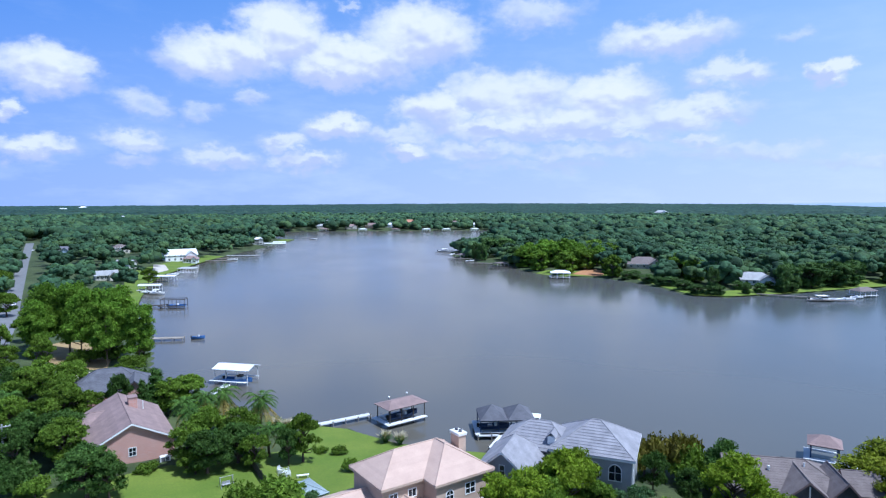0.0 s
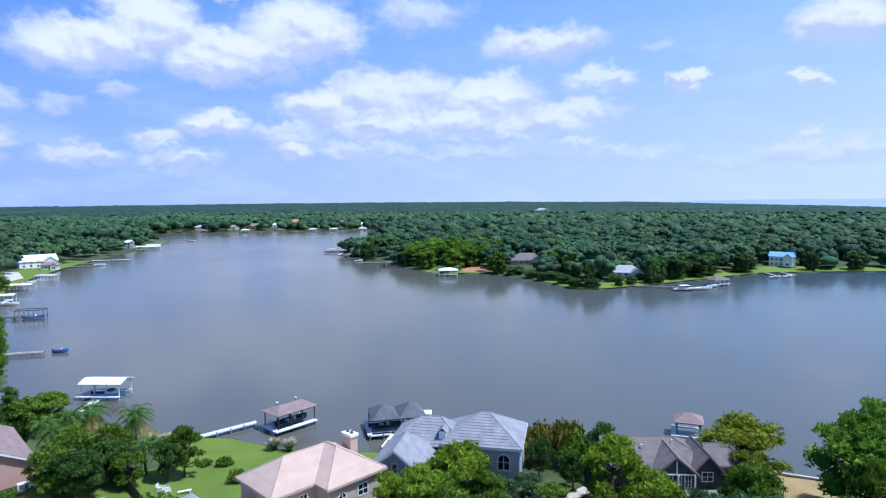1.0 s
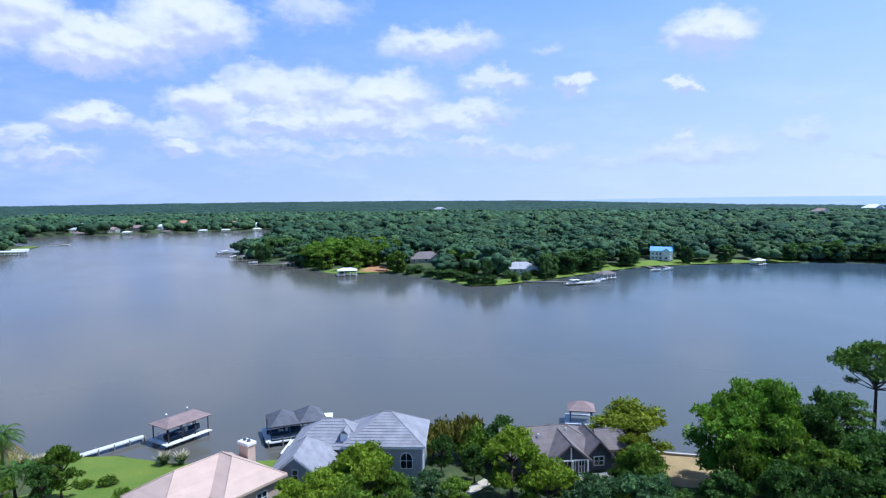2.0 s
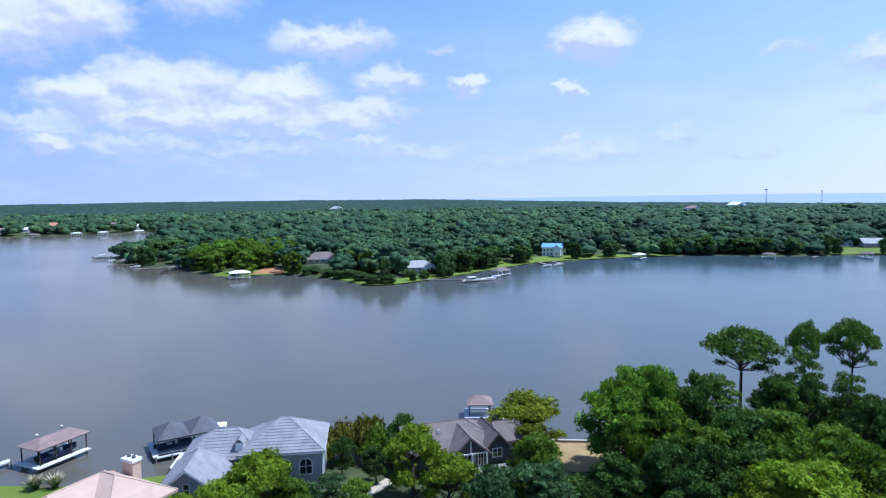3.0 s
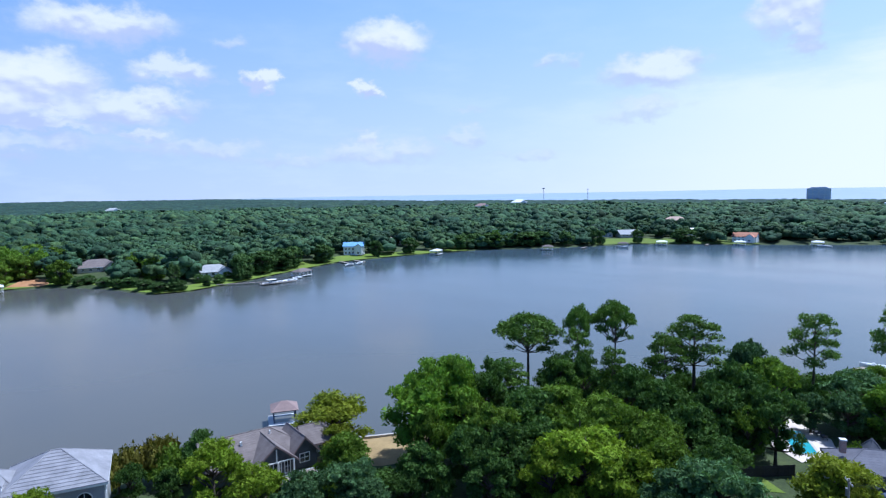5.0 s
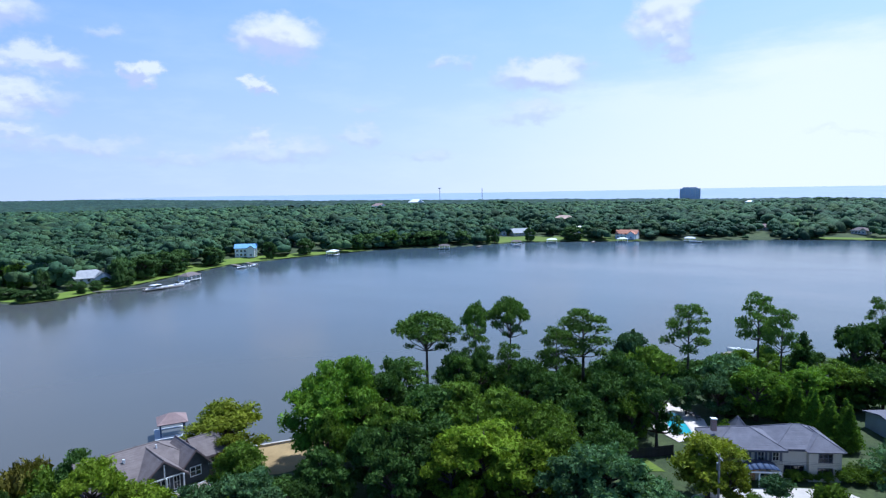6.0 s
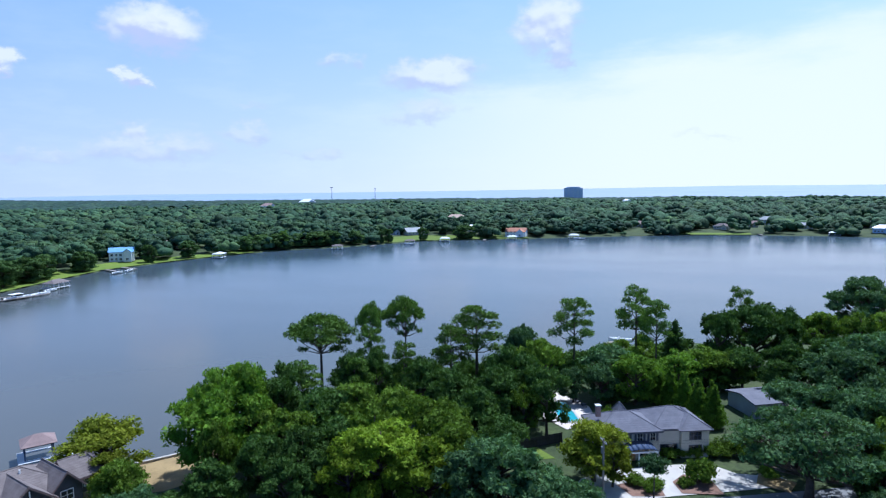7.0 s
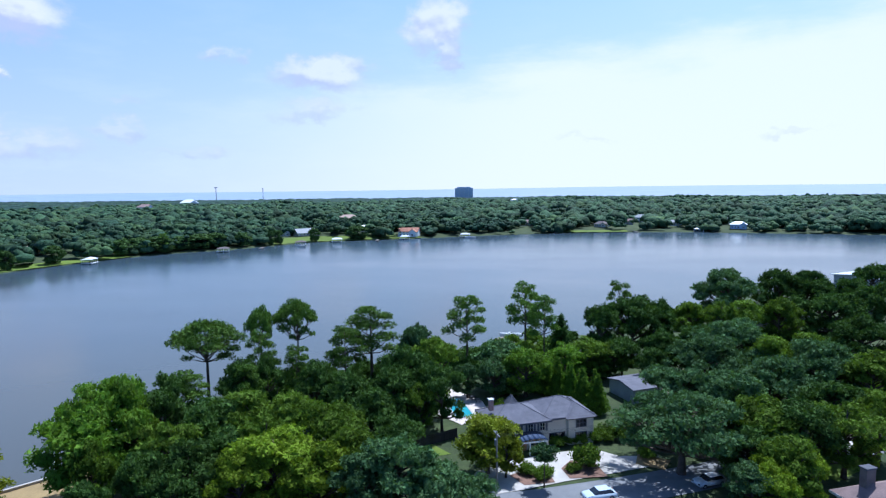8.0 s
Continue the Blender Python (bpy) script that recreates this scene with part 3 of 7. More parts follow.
def make_palm(name, seed, height, reach, dry=4, fronds=22):
    rng = np.random.default_rng(seed)
    palm = new(name)
    bm = bmesh.new()
    tube(bm, [(0, 0, -0.3), (0.1, 0, height * 0.5), (0.15, 0.05, height)], [0.26, 0.2, 0.24], 8)
    part("trunk", finish(bm, "trunk", BARK, True), palm, "rough grey palm trunk")

    def frond(index, material_, lift):
        bm = bmesh.new()
        a, length = index * 2.4, reach * rng.uniform(0.85, 1.1)
        out, side = Vector((math.cos(a), math.sin(a), 0)), Vector((-math.sin(a), math.cos(a), 0))
        start = Vector((0.15, 0.05, height))
        spine = [start + out * length * s + Vector((0, 0, length * (lift * s - (0.55 + 0.35 * lift) * s * s * 1.3))) for s in np.linspace(0, 1, 8)]
        tube(bm, spine, [0.05] * 7 + [0.015], 3)
        for i in range(1, 8):
            for sign in (-1, 1):
                for shift in (0.0, 0.5):
                    p = spine[i - 1].lerp(spine[i], shift)
                    ahead = (spine[i] - spine[i - 1]).normalized()
                    wide = length * 0.27 * math.sin(math.pi * (0.18 + 0.75 * (i - 1 + shift) / 7))
                    tip = p + side * sign * wide + ahead * wide * 0.7 - Vector((0, 0, wide * 0.35))
                    w = ahead * length * 0.035
                    bm.faces.new([bm.verts.new(q) for q in (p - w, p + w, tip)])
        part("frond", finish(bm, "frond", material_), palm)

    for k in range(fronds):
        frond(k, FROND, 1.75 - 1.75 * k / fronds)
    for k in range(dry):
        frond(k + 0.5, FROND_DRY, -0.75)
    return palm


def place_tree(proto, x, y, height, radius, size, label, category, turn):
    """A copy of a tree of that size (height, radius) on the ground at x, y."""
    m = pose(x, y, height_at(x, y) - 0.1, 0, 0, turn) @ Matrix.Diagonal((radius / size[1], radius / size[1], height / size[0], 1))
    return tagged(copy_thing(proto, m), label, category)


# ---------------------------------------------------------------- far woods
def crown_kind(rng, k, lobes, rows, sides, tufts):
    """A tree seen from far: round lobes heaped into an uneven crown, and sprays of leaves over them."""
    verts, faces, slots, at = [], [], [], 0
    for j in range(lobes):
        v, f = ball(rows, sides)
        keep = v[:, 2] > -0.75
        remap = -np.ones(len(v), int)
        remap[keep] = np.arange(keep.sum())
        s = (rng.uniform(0.34, 0.60) if lobes > 3 else rng.uniform(0.55, 0.85)) if lobes > 1 else 1.0
        a, r = j * 2.4 + rng.uniform(-0.6, 0.6), (0.66 if lobes > 3 else 0.45) * math.sqrt(j / max(lobes - 1, 1))
        middle = np.array([r * math.cos(a), r * math.sin(a), (0.38 if lobes > 1 else 0.0) * (1 - r * r * 2.2) + rng.uniform(-0.16, 0.12)])
        body = np.array([p * s * (1 + 0.45 * noise.noise(Vector(p) * 1.7 + Vector((k * 9.1, j * 3.3, 0))) + 0.35 * noise.noise(Vector(p) * 5.3 + Vector((k * 4.1, j * 7.3, 0)))) for p in v[keep]])
        verts.append(body * np.array([1, 1, 0.72]) + middle)
        faces.append(np.array([[remap[i] + at for i in t] for t in f if all(keep[i] for i in t)]))
        slots += [0] * len(faces[-1])
        at += len(body)
        if tufts:
            spray, quads = leaf_quads(rng, [(middle, (s * 1.05, s * 1.05, s * 0.78))], tufts, 0.20, 0.5, -0.1)
            verts.append(spray)
            faces.append(quads + at)
            slots += [1] * len(quads)
            at += len(spray)
    return np.concatenate(verts), np.concatenate(faces), np.array(slots)


def woods_object(verts, faces, slots, leaves=WOODS):
    data = bpy.data.meshes.new("woods")
    verts, faces = verts.astype(np.float32), faces.astype(np.int32)
    data.vertices.add(len(verts)), data.loops.add(faces.size), data.polygons.add(len(faces))
    data.vertices.foreach_set("co", verts.ravel())
    data.loops.foreach_set("vertex_index", faces.ravel())
    data.polygons.foreach_set("loop_start", np.arange(0, faces.size, faces.shape[1], dtype=np.int32))
    data.materials.append(leaves), data.materials.append(WOODS_SPRAYS)
    data.polygons.foreach_set("material_index", slots.astype(np.int32))
    data.polygons.foreach_set("use_smooth", slots == 0)
    data.update(calc_edges=True)
    tagged(new("woods", data), "dense dark green treetops covering the far land", "woods", kind="stuff")


def stands(x, y):
    """Tall and low stands of trees, in patches."""
    return np.array([1.0 + 0.5 * noise.noise(Vector((px * 0.007, py * 0.007, 0))) + 0.25 * noise.noise(Vector((px * 0.025, py * 0.025, 3))) for px, py in zip(x, y)])


def far_woods():
    rng = np.random.default_rng(3)
    close = [crown_kind(rng, k, 5, 4, 5, 1.5) for k in range(6)]
    farther = [crown_kind(rng, k + 6, 3, 4, 5, 0) for k in range(6)]
    farthest = [crown_kind(rng, k + 12, 1, 4, 6, 0) for k in range(6)]
    for near, far, gap, wide, kinds in ((285, 640, 8.0, 6.6, close), (640, 1050, 9.2, 7.0, farther), (1050, 1650, 11.0, 7.6, farthest)):
        count = int(math.radians(165) * (far ** 2 - near ** 2) / 2 / gap ** 2)
        r = np.sqrt(rng.uniform(near ** 2, far ** 2, count))
        a = np.radians(rng.uniform(-44, 121, count))
        x, y = r * np.sin(a), r * np.cos(a)
        keep = inland(x, y) > np.where(r < 700, rng.uniform(2.5, 10, count), 6)
        for (cx, cy), cr in CLEARINGS:
            keep &= np.hypot(x - cx, y - cy) > cr
        for (ax, ay), (bx, by), half in LANES:
            s = np.clip(((x - ax) * (bx - ax) + (y - ay) * (by - ay)) / ((bx - ax) ** 2 + (by - ay) ** 2), 0, 1)
            keep &= np.hypot(x - ax - s * (bx - ax), y - ay - s * (by - ay)) > half
        keep &= ~((x < -100) & (r < 750) & (rng.uniform(0, 1, count) < 0.22))
        x, y = x[keep], y[keep]
        z = ground_height(x, y)
        pick, turn = rng.integers(0, len(kinds), len(x)), rng.uniform(0, 6.3, len(x))
        size = rng.choice([0.5, 0.7, 0.95, 1.25, 1.55], len(x), p=[0.2, 0.25, 0.27, 0.18, 0.1]) * rng.uniform(0.88, 1.12, len(x)) * wide
        tall = (rng.uniform(6.5, 13.0, len(x)) + size * 0.25) * stands(x, y)
        west = (x < -100) & (np.hypot(x, y) < 750)
        tall, size = np.where(west, tall * 0.95, tall), np.where(west, size * 0.70, size)
        all_v, all_f, all_s, at = [], [], [], 0
        for px, py, pz, k, s, h, w in zip(x, y, z, pick, size, tall, turn):
            v, f, kinds_of = kinds[k]
            c, q = math.cos(w), math.sin(w)
            up = min(s * 0.95, h * 0.7)
            all_v.append(np.column_stack([px + s * (v[:, 0] * c - v[:, 1] * q), py + s * (v[:, 0] * q + v[:, 1] * c), pz + h - up + up * v[:, 2]]))
            all_f.append(f + at), all_s.append(kinds_of)
            at += len(v)
        woods_object(np.concatenate(all_v), np.concatenate(all_f), np.concatenate(all_s))
    # beyond, one canopy of close-set crowns that runs to the horizon
    angles = np.radians(np.arange(-44, 121, 0.17))
    rings = [1600.0]
    while rings[-1] < 4850:
        rings.append(rings[-1] + 11.5 * (rings[-1] / 1600) ** 0.9)
    gr, ga = np.meshgrid(np.array(rings), angles, indexing="ij")
    gx, gy = (gr * np.sin(ga)).ravel(), (gr * np.cos(ga)).ravel()
    cell = 15.0
    best = np.zeros(gx.shape)
    for dx in (-1, 0, 1):
        for dy in (-1, 0, 1):
            ix, iy = np.floor(gx / cell) + dx, np.floor(gy / cell) + dy
            chance = [np.modf(np.abs(np.sin(ix * f + iy * g) * 43758.5453))[0] for f, g in ((12.9898, 78.233), (39.425, 11.135), (73.156, 52.235), (27.17, 61.7))]
            d = np.hypot(gx - (ix + chance[0]) * cell, gy - (iy + chance[1]) * cell) / (6.5 + 6.5 * chance[2])
            best = np.maximum(best, np.sqrt(np.clip(1 - d * d, 0, 1)) * (3.0 + 4.5 * chance[3]))
    coarse = np.array([noise.noise(Vector((px * 0.004, py * 0.004, 0))) + 0.6 * noise.noise(Vector((px * 0.015, py * 0.015, 3))) for px, py in zip(gx, gy)])
    dry = inland(gx, gy)
    gz = ground_height(gx, gy) + np.where(dry > 12, 4.5 + best + 3.0 * coarse, 0.0)
    w = len(angles)
    corner = (np.arange(len(rings) - 1)[:, None] * w + np.arange(w - 1)[None, :]).ravel()
    faces = np.column_stack([corner, corner + 1, corner + w + 1, corner + w])
    faces = faces[(dry[faces] > 4).all(axis=1)]
    used = np.unique(faces)
    fresh = np.zeros(len(gx), np.int64)
    fresh[used] = np.arange(len(used))
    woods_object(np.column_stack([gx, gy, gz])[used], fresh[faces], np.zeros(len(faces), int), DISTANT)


# houses across the water: place, length, eave height, wall, roof, what they are
FAR_HOUSES = [(-193, 455, 22, 4.6, "white", "metal", "white villa with a white metal roof"), (-181, 446, 10, 3.4, "white", "taupe", "white house with a taupe roof"),
              (-261, 504, 13, 4.6, "cream", "brown", "cream house with a brown roof"), (-201, 392, 12, 3.2, "white", "grey", "white bungalow with a grey roof"),
              (-295, 483, 13, 4.4, "blue", "blue_grey", "pale blue house with a grey roof"), (-186, 629, 11, 5.6, "white", "metal", "white two-storey lake house"),
              (-184, 338, 11, 3.2, "cream", "grey", "cream bungalow with a grey roof")]
NORTH_HOUSES = [(-188, 962, 14, 4.5, "cream", "grey", "pale house on the far bank"), (-142, 962, 17, 4.6, "cream", "taupe", "cream house on the far bank"),
                (-112, 980, 19, 4.6, "tan", "taupe", "tan house on the far bank"), (-85, 998, 15, 4.6, "white", "metal", "white house on the far bank"),
                (-58, 1089, 22, 6.0, "tan", "terracotta", "large house with a terracotta roof"), (20, 1065, 22, 4.6, "white", "taupe", "long pale house on the far bank"),
                (-206, 1120, 15, 5.0, "white", "grey", "white house behind trees"), (52, 1018, 15, 4.0, "white", "metal", "white-roofed house on the far bank")]
EAST_HOUSES = [(44, 492, 12, 3.4, "white", "grey", "white bungalow on the point"), (127, 393, 22, 3.0, "cream", "brown", "wide house with a brown hip roof"),
               (162, 323, 19, 2.8, "white", "grey", "long white house with gabled dormers"), (285, 353, 14, 6.4, "white", "blue", "white house with a bright blue roof"),
               (350, 380, 15, 3.6, "tan", "tan", "tan lake house among palms"), (515, 279, 14, 3.2, "white", "metal", "white bungalow with a metal roof"),
               (522, 258, 20, 3.0, "cream", "grey", "long low grey-roofed house"), (706, 292, 28, 6.0, "white", "tan", "large white house with tan roofs"),
               (667, 342, 13, 3.4, "cream", "grey", "cream bungalow beside a street")]
SOUTH_HOUSES = [(541, 165, 18, 4.6, "white", "terracotta", "white house with a terracotta roof"), (660, 73, 15, 3.6, "cream", "taupe", "cream house among trees"),
                (716, -48, 17, 5.6, "white", "grey", "white house with a grey roof"), (676, -31, 12, 4.0, "cream", "taupe", "cream house near the shore"),
                (683, -128, 12, 4.0, "white", "grey", "white house near the shore"), (626, -128, 14, 4.4, "blue", "metal", "pale blue house by the water"),
                (657, -74, 12, 3.6, "white", "grey", "white bungalow near the shore"), (641, -5, 13, 3.4, "cream", "brown", "cream bungalow by a lawn"),
                (575, 221, 12, 4.2, "white", "metal", "white house behind the bank"), (681, 128, 9, 4.2, "white", "grey", "small white house among trees"),
                (1356, 174, 14, 12.0, "white", "metal", "white building above the trees"), (1126, 921, 34, 11.0, "white", "taupe", "large pale building above the trees"),
                (-1560, 2567, 24, 8.0, "white", "metal", "white hall above distant trees"), (-1790, 3108, 42, 8.0, "white", "metal", "large white hall above distant trees"), (-629, 1221, 14, 10.0, "white", "metal", "white building among distant trees"), (-352, 1052, 14, 6.0, "white", "grey", "white house behind trees"), (585, 1674, 34, 12.0, "white", "grey", "wide pale building above distant trees"),
                (1469, 1064, 46, 12.0, "white", "metal", "long white flat-roofed building")]
# open spots among the far trees: middle and radius
CLEARINGS = [((132, 302), 15), ((118, 325), 12), ((155, 305), 12), ((185, 318), 10), ((75, 412), 24), ((94, 404), 14), ((-172, 380), 18), ((500, 225), 26), ((475, 255), 18), ((500, 250), 16), ((606, 0), 22), ((85, 380), 14), ((645, -30), 14), ((270, 345), 16), ((330, 332), 14), ((-176, 690), 14), ((215, 330), 12), ((296, -110), 38), ((262, -75), 30), ((275, -60), 25)]
SIGHTS = []
for x, y, long, *rest in FAR_HOUSES + NORTH_HOUSES + EAST_HOUSES + SOUTH_HOUSES:
    far = math.hypot(x, y)
    CLEARINGS += [((x, y), long / 2 + 1.5)]
    SIGHTS.append(((x, y), (x - x / far * (45 if far < 500 else 85), y - y / far * (45 if far < 500 else 85)), long * 0.44))
# streets kept free of trees: from, to, half width
LANES = [((-140, 206), (-430, 655), 8), ((520, 250), (690, 345), 5), ((690, 345), (760, 380), 5)] + SIGHTS
far_woods()


# ---------------------------------------------------------------- buildings
def box(bm, x0, x1, y0, y1, z0, z1, m=None):
    made = [bm.verts.new((x, y, z)) for x in (x0, x1) for y in (y0, y1) for z in (z0, z1)]
    if m is not None:
        bmesh.ops.transform(bm, matrix=m, verts=made)
    for f in ((0, 1, 3, 2), (4, 6, 7, 5), (0, 4, 5, 1), (2, 3, 7, 6), (0, 2, 6, 4), (1, 5, 7, 3)):
        bm.faces.new([made[i] for i in f])
    return made


def slope_courses(bm, a, b, c, d, course, step, thick, laid=None):
    """A roof slope with its eave a-b and its ridge d-c: a slab, and the courses of shingles to lay on it, each overlapping the one below."""
    a, b, c, d = Vector(a), Vector(b), Vector(c), Vector(d)
    n = (b - a).cross((c + d) / 2 - a).normalized()
    if n.z < 0:
        n.negate()
    low = [bm.verts.new(p - n * thick) for p in (a, b, c, d)]
    top = [bm.verts.new(p) for p in (a, b, c, d)]
    bm.faces.new(low[::-1]), bm.faces.new(top)
    for i in range(4):
        j = (i + 1) % 4
        bm.faces.new((low[i], low[j], top[j], top[i]))
    if not course or laid is None:
        return
    rows = max(2, round(((c + d) / 2 - (a + b) / 2).length / course))
    for k in range(rows):
        s, e = k / rows, (k + 1) / rows
        p, q, r, o = a.lerp(d, s), b.lerp(c, s), b.lerp(c, e), a.lerp(d, e)
        if (q - p).length < 0.1:
            continue
        laid.append([(p + n * step, q + n * step, r + n * 0.006, o + n * 0.006), (p - n * 0.02, q - n * 0.02)])


def lay(laid, caps, roof_part, material_):
    """The courses and the ridge caps of a roof, each a piece of its own."""
    for upper, butt in laid:
        bm = bmesh.new()
        u, l = [bm.verts.new(v) for v in upper], [bm.verts.new(v) for v in butt]
        bm.faces.new(u), bm.faces.new((l[0], l[1], u[1], u[0]))
        part("course", finish(bm, "course", material_), roof_part)
    for s, e in caps:
        bm = bmesh.new()
        tube(bm, [Vector(s) + Vector((0, 0, 0.02)), Vector(e) + Vector((0, 0, 0.02))], [0.09, 0.09], 5)
        part("ridge_cap", finish(bm, "ridge_cap", material_), roof_part)


def building(name, x, y, turn, label, category="house", base=None, group=""):
    ob = new(name)
    ob.matrix_basis = pose(x, y, height_at(x, y) if base is None else base, 0, 0, turn)
    return tagged(ob, label, category, group)


def wing(house, u0, u1, v0, v1, eave, ridge, wall, roof, along="u", ends=("hip", "hip"), over=0.5, course=0.45, step=0.035, thick=0.22, floor=0.0, trim=None, roof_label="", wall_label=""):
    """A block of a house with its roof; along: which way its ridge runs; ends: hip or gable at its low and high end."""
    if along == "v":
        p0, p1, q0, q1 = v0, v1, u0, u1
    else:
        p0, p1, q0, q1 = u0, u1, v0, v1
    at = (lambda p, q, z: (p, q, z)) if along == "u" else (lambda p, q, z: (q, p, z))
    mid, half = (q0 + q1) / 2, (q1 - q0) / 2
    pitch = (ridge - eave) / half
    low = eave - pitch * over
    run = min(half, (p1 - p0) / 2 - 0.05)
    r0 = p0 + run if ends[0] == "hip" else p0 - over
    r1 = p1 - run if ends[1] == "hip" else p1 + over
    e0, e1, f0, f1 = p0 - over, p1 + over, q0 - over, q1 + over
    bm, laid = bmesh.new(), []
    lift = thick * 0.9
    A, B, C, D = at(e0, f0, low + lift), at(e1, f0, low + lift), at(e1, f1, low + lift), at(e0, f1, low + lift)
    R, S = at(r0, mid, ridge + lift), at(r1, mid, ridge + lift)
    slope_courses(bm, A, B, S, R, course, step, thick, laid)
    slope_courses(bm, C, D, R, S, course, step, thick, laid)
    if ends[0] == "hip":
        slope_courses(bm, D, A, R, R, course, step, thick, laid)
    if ends[1] == "hip":
        slope_courses(bm, B, C, S, S, course, step, thick, laid)
    # ridge and hip caps
    lines = [(R, S)] + ([(R, A), (R, D)] if ends[0] == "hip" else []) + ([(S, B), (S, C)] if ends[1] == "hip" else [])
    caps = [(s, e) for s, e in lines if course and (Vector(s) - Vector(e)).length > 0.3]
    bmesh.ops.remove_doubles(bm, verts=bm.verts, dist=0.0005)
    top = part("roof", finish(bm, "roof", roof), house, roof_label)
    lay(laid, caps, top, roof)
    bm = bmesh.new()
    box(bm, u0, u1, v0, v1, floor, eave)
    for which, p, sign in ((0, p0, 1), (1, p1, -1)):
        if ends[which] == "gable":
            a = [bm.verts.new(at(p, q, z)) for q, z in ((q0, eave - 0.002), (q1, eave - 0.002), (mid, ridge - 0.02))]
            b = [bm.verts.new(at(p + sign * 0.3, q, z)) for q, z in ((q0, eave - 0.002), (q1, eave - 0.002), (mid, ridge - 0.02))]
            bm.faces.new(a), bm.faces.new(b[::-1])
            for i in range(3):
                j = (i + 1) % 3
                bm.faces.new((a[i], b[i], b[j], a[j]))
    body = part("wall", finish(bm, "wall", wall), house, wall_label)
    if trim:
        # fascia boards under the eaves and up the gables
        bm = bmesh.new()
        edges = [(A, B), (C, D)]
        edges += [(D, A)] if ends[0] == "hip" else [(A, R), (D, R)]
        edges += [(B, C)] if ends[1] == "hip" else [(B, S), (C, S)]
        for s, e in edges:
            s, e = Vector(s) - Vector((0, 0, thick * 0.75)), Vector(e) - Vector((0, 0, thick * 0.75))
            along_, out = (e - s), (e - s).cross(Vector((0, 0, 1))).normalized() * 0.03
            corners = [s - out, s + out, e + out, e - out]
            lo = [bm.verts.new(p - Vector((0, 0, 0.16))) for p in corners]
            hi = [bm.verts.new(p + Vector((0, 0, 0.12))) for p in corners]
            bm.faces.new(lo[::-1]), bm.faces.new(hi)
            for i in range(4):
                j = (i + 1) % 4
                bm.faces.new((lo[i], lo[j], hi[j], hi[i]))
        part("fascia", finish(bm, "fascia", trim), house)
    return top, body


GLASS = material("window_glass", (0.012, 0.016, 0.022), (0.025, 0.032, 0.045), 0.6, 0.08, fine=2.0, bump=0.0, stain=0.1, specular=0.8)
WHITE = material("white_paint", (0.70, 0.70, 0.69), (0.80, 0.80, 0.79), 0.7, 0.55, fine=7.0, stain=0.08)
TAN_ROOF = material("pink_tan_tile", (0.45, 0.32, 0.255), (0.52, 0.375, 0.30), 0.5, 0.85, fine=8.0, stain=0.08, vary=0.03)
TAN_WALL = material("tan_stucco", (0.46, 0.34, 0.26), (0.53, 0.40, 0.31), 0.5, 0.9, fine=10.0, stain=0.10)
GREY_ROOF = material("grey_slate_tile", (0.20, 0.195, 0.215), (0.31, 0.30, 0.325), 0.6, 0.7, fine=6.0, stain=0.18, vary=0.05)
GREY_WALL = material("grey_stucco", (0.30, 0.31, 0.33), (0.37, 0.38, 0.40), 0.5, 0.9, fine=9.0, stain=0.1)
BROWN_ROOF = material("brown_shingle", (0.135, 0.110, 0.105), (0.20, 0.165, 0.155), 0.8, 0.9, fine=6.0, stain=0.18, vary=0.05)
TAUPE_ROOF = material("taupe_shingle", (0.21, 0.150, 0.140), (0.29, 0.205, 0.19), 0.7, 0.9, fine=6.0, stain=0.18, vary=0.05)
SLATE_ROOF = material("dark_shingle", (0.085, 0.085, 0.10), (0.13, 0.13, 0.15), 0.8, 0.9, fine=6.0, stain=0.18, vary=0.05)
BLUEGREY_ROOF = material("blue_grey_shingle", (0.115, 0.112, 0.135), (0.165, 0.16, 0.19), 0.7, 0.85, fine=6.0, stain=0.18, vary=0.05)
METAL_ROOF = material("white_metal_roof", (0.66, 0.68, 0.72), (0.78, 0.79, 0.82), 0.3, 0.45, fine=4.0, stain=0.08)
DARK_WALL = material("dark_timber_wall", (0.060, 0.065, 0.072), (0.10, 0.105, 0.115), 0.8, 0.85, fine=8.0)
CREAM_WALL = material("cream_wall", (0.48, 0.45, 0.37), (0.56, 0.52, 0.44), 0.5, 0.9, fine=9.0, stain=0.1)
BLUE_WALL = material("pale_blue_wall", (0.42, 0.52, 0.66), (0.52, 0.61, 0.74), 0.5, 0.8, fine=9.0, stain=0.1)
TEAL_ROOF = material("grey_teal_roof", (0.22, 0.27, 0.29), (0.29, 0.34, 0.36), 0.5, 0.8, fine=6.0)
NAVY = material("dark_blue_metal", (0.030, 0.050, 0.105), (0.045, 0.070, 0.14), 0.5, 0.7, fine=6.0, stain=0.15)
TIMBER = material("weathered_timber", (0.20, 0.17, 0.14), (0.32, 0.28, 0.24), 1.2, 0.9, fine=9.0)
DARK_TIMBER = material("dark_timber", (0.045, 0.038, 0.032), (0.085, 0.072, 0.060), 1.2, 0.9, fine=9.0)
PALE_DECK = material("pale_deck", (0.58, 0.58, 0.58), (0.70, 0.70, 0.70), 0.6, 0.8, fine=7.0, stain=0.12)
BLUE_TARP = material("blue_cover", (0.04, 0.11, 0.30), (0.07, 0.17, 0.42), 0.6, 0.6, fine=5.0)
STEEL = material("grey_steel", (0.22, 0.23, 0.25), (0.32, 0.33, 0.35), 0.8, 0.45, 0.6, fine=6.0)
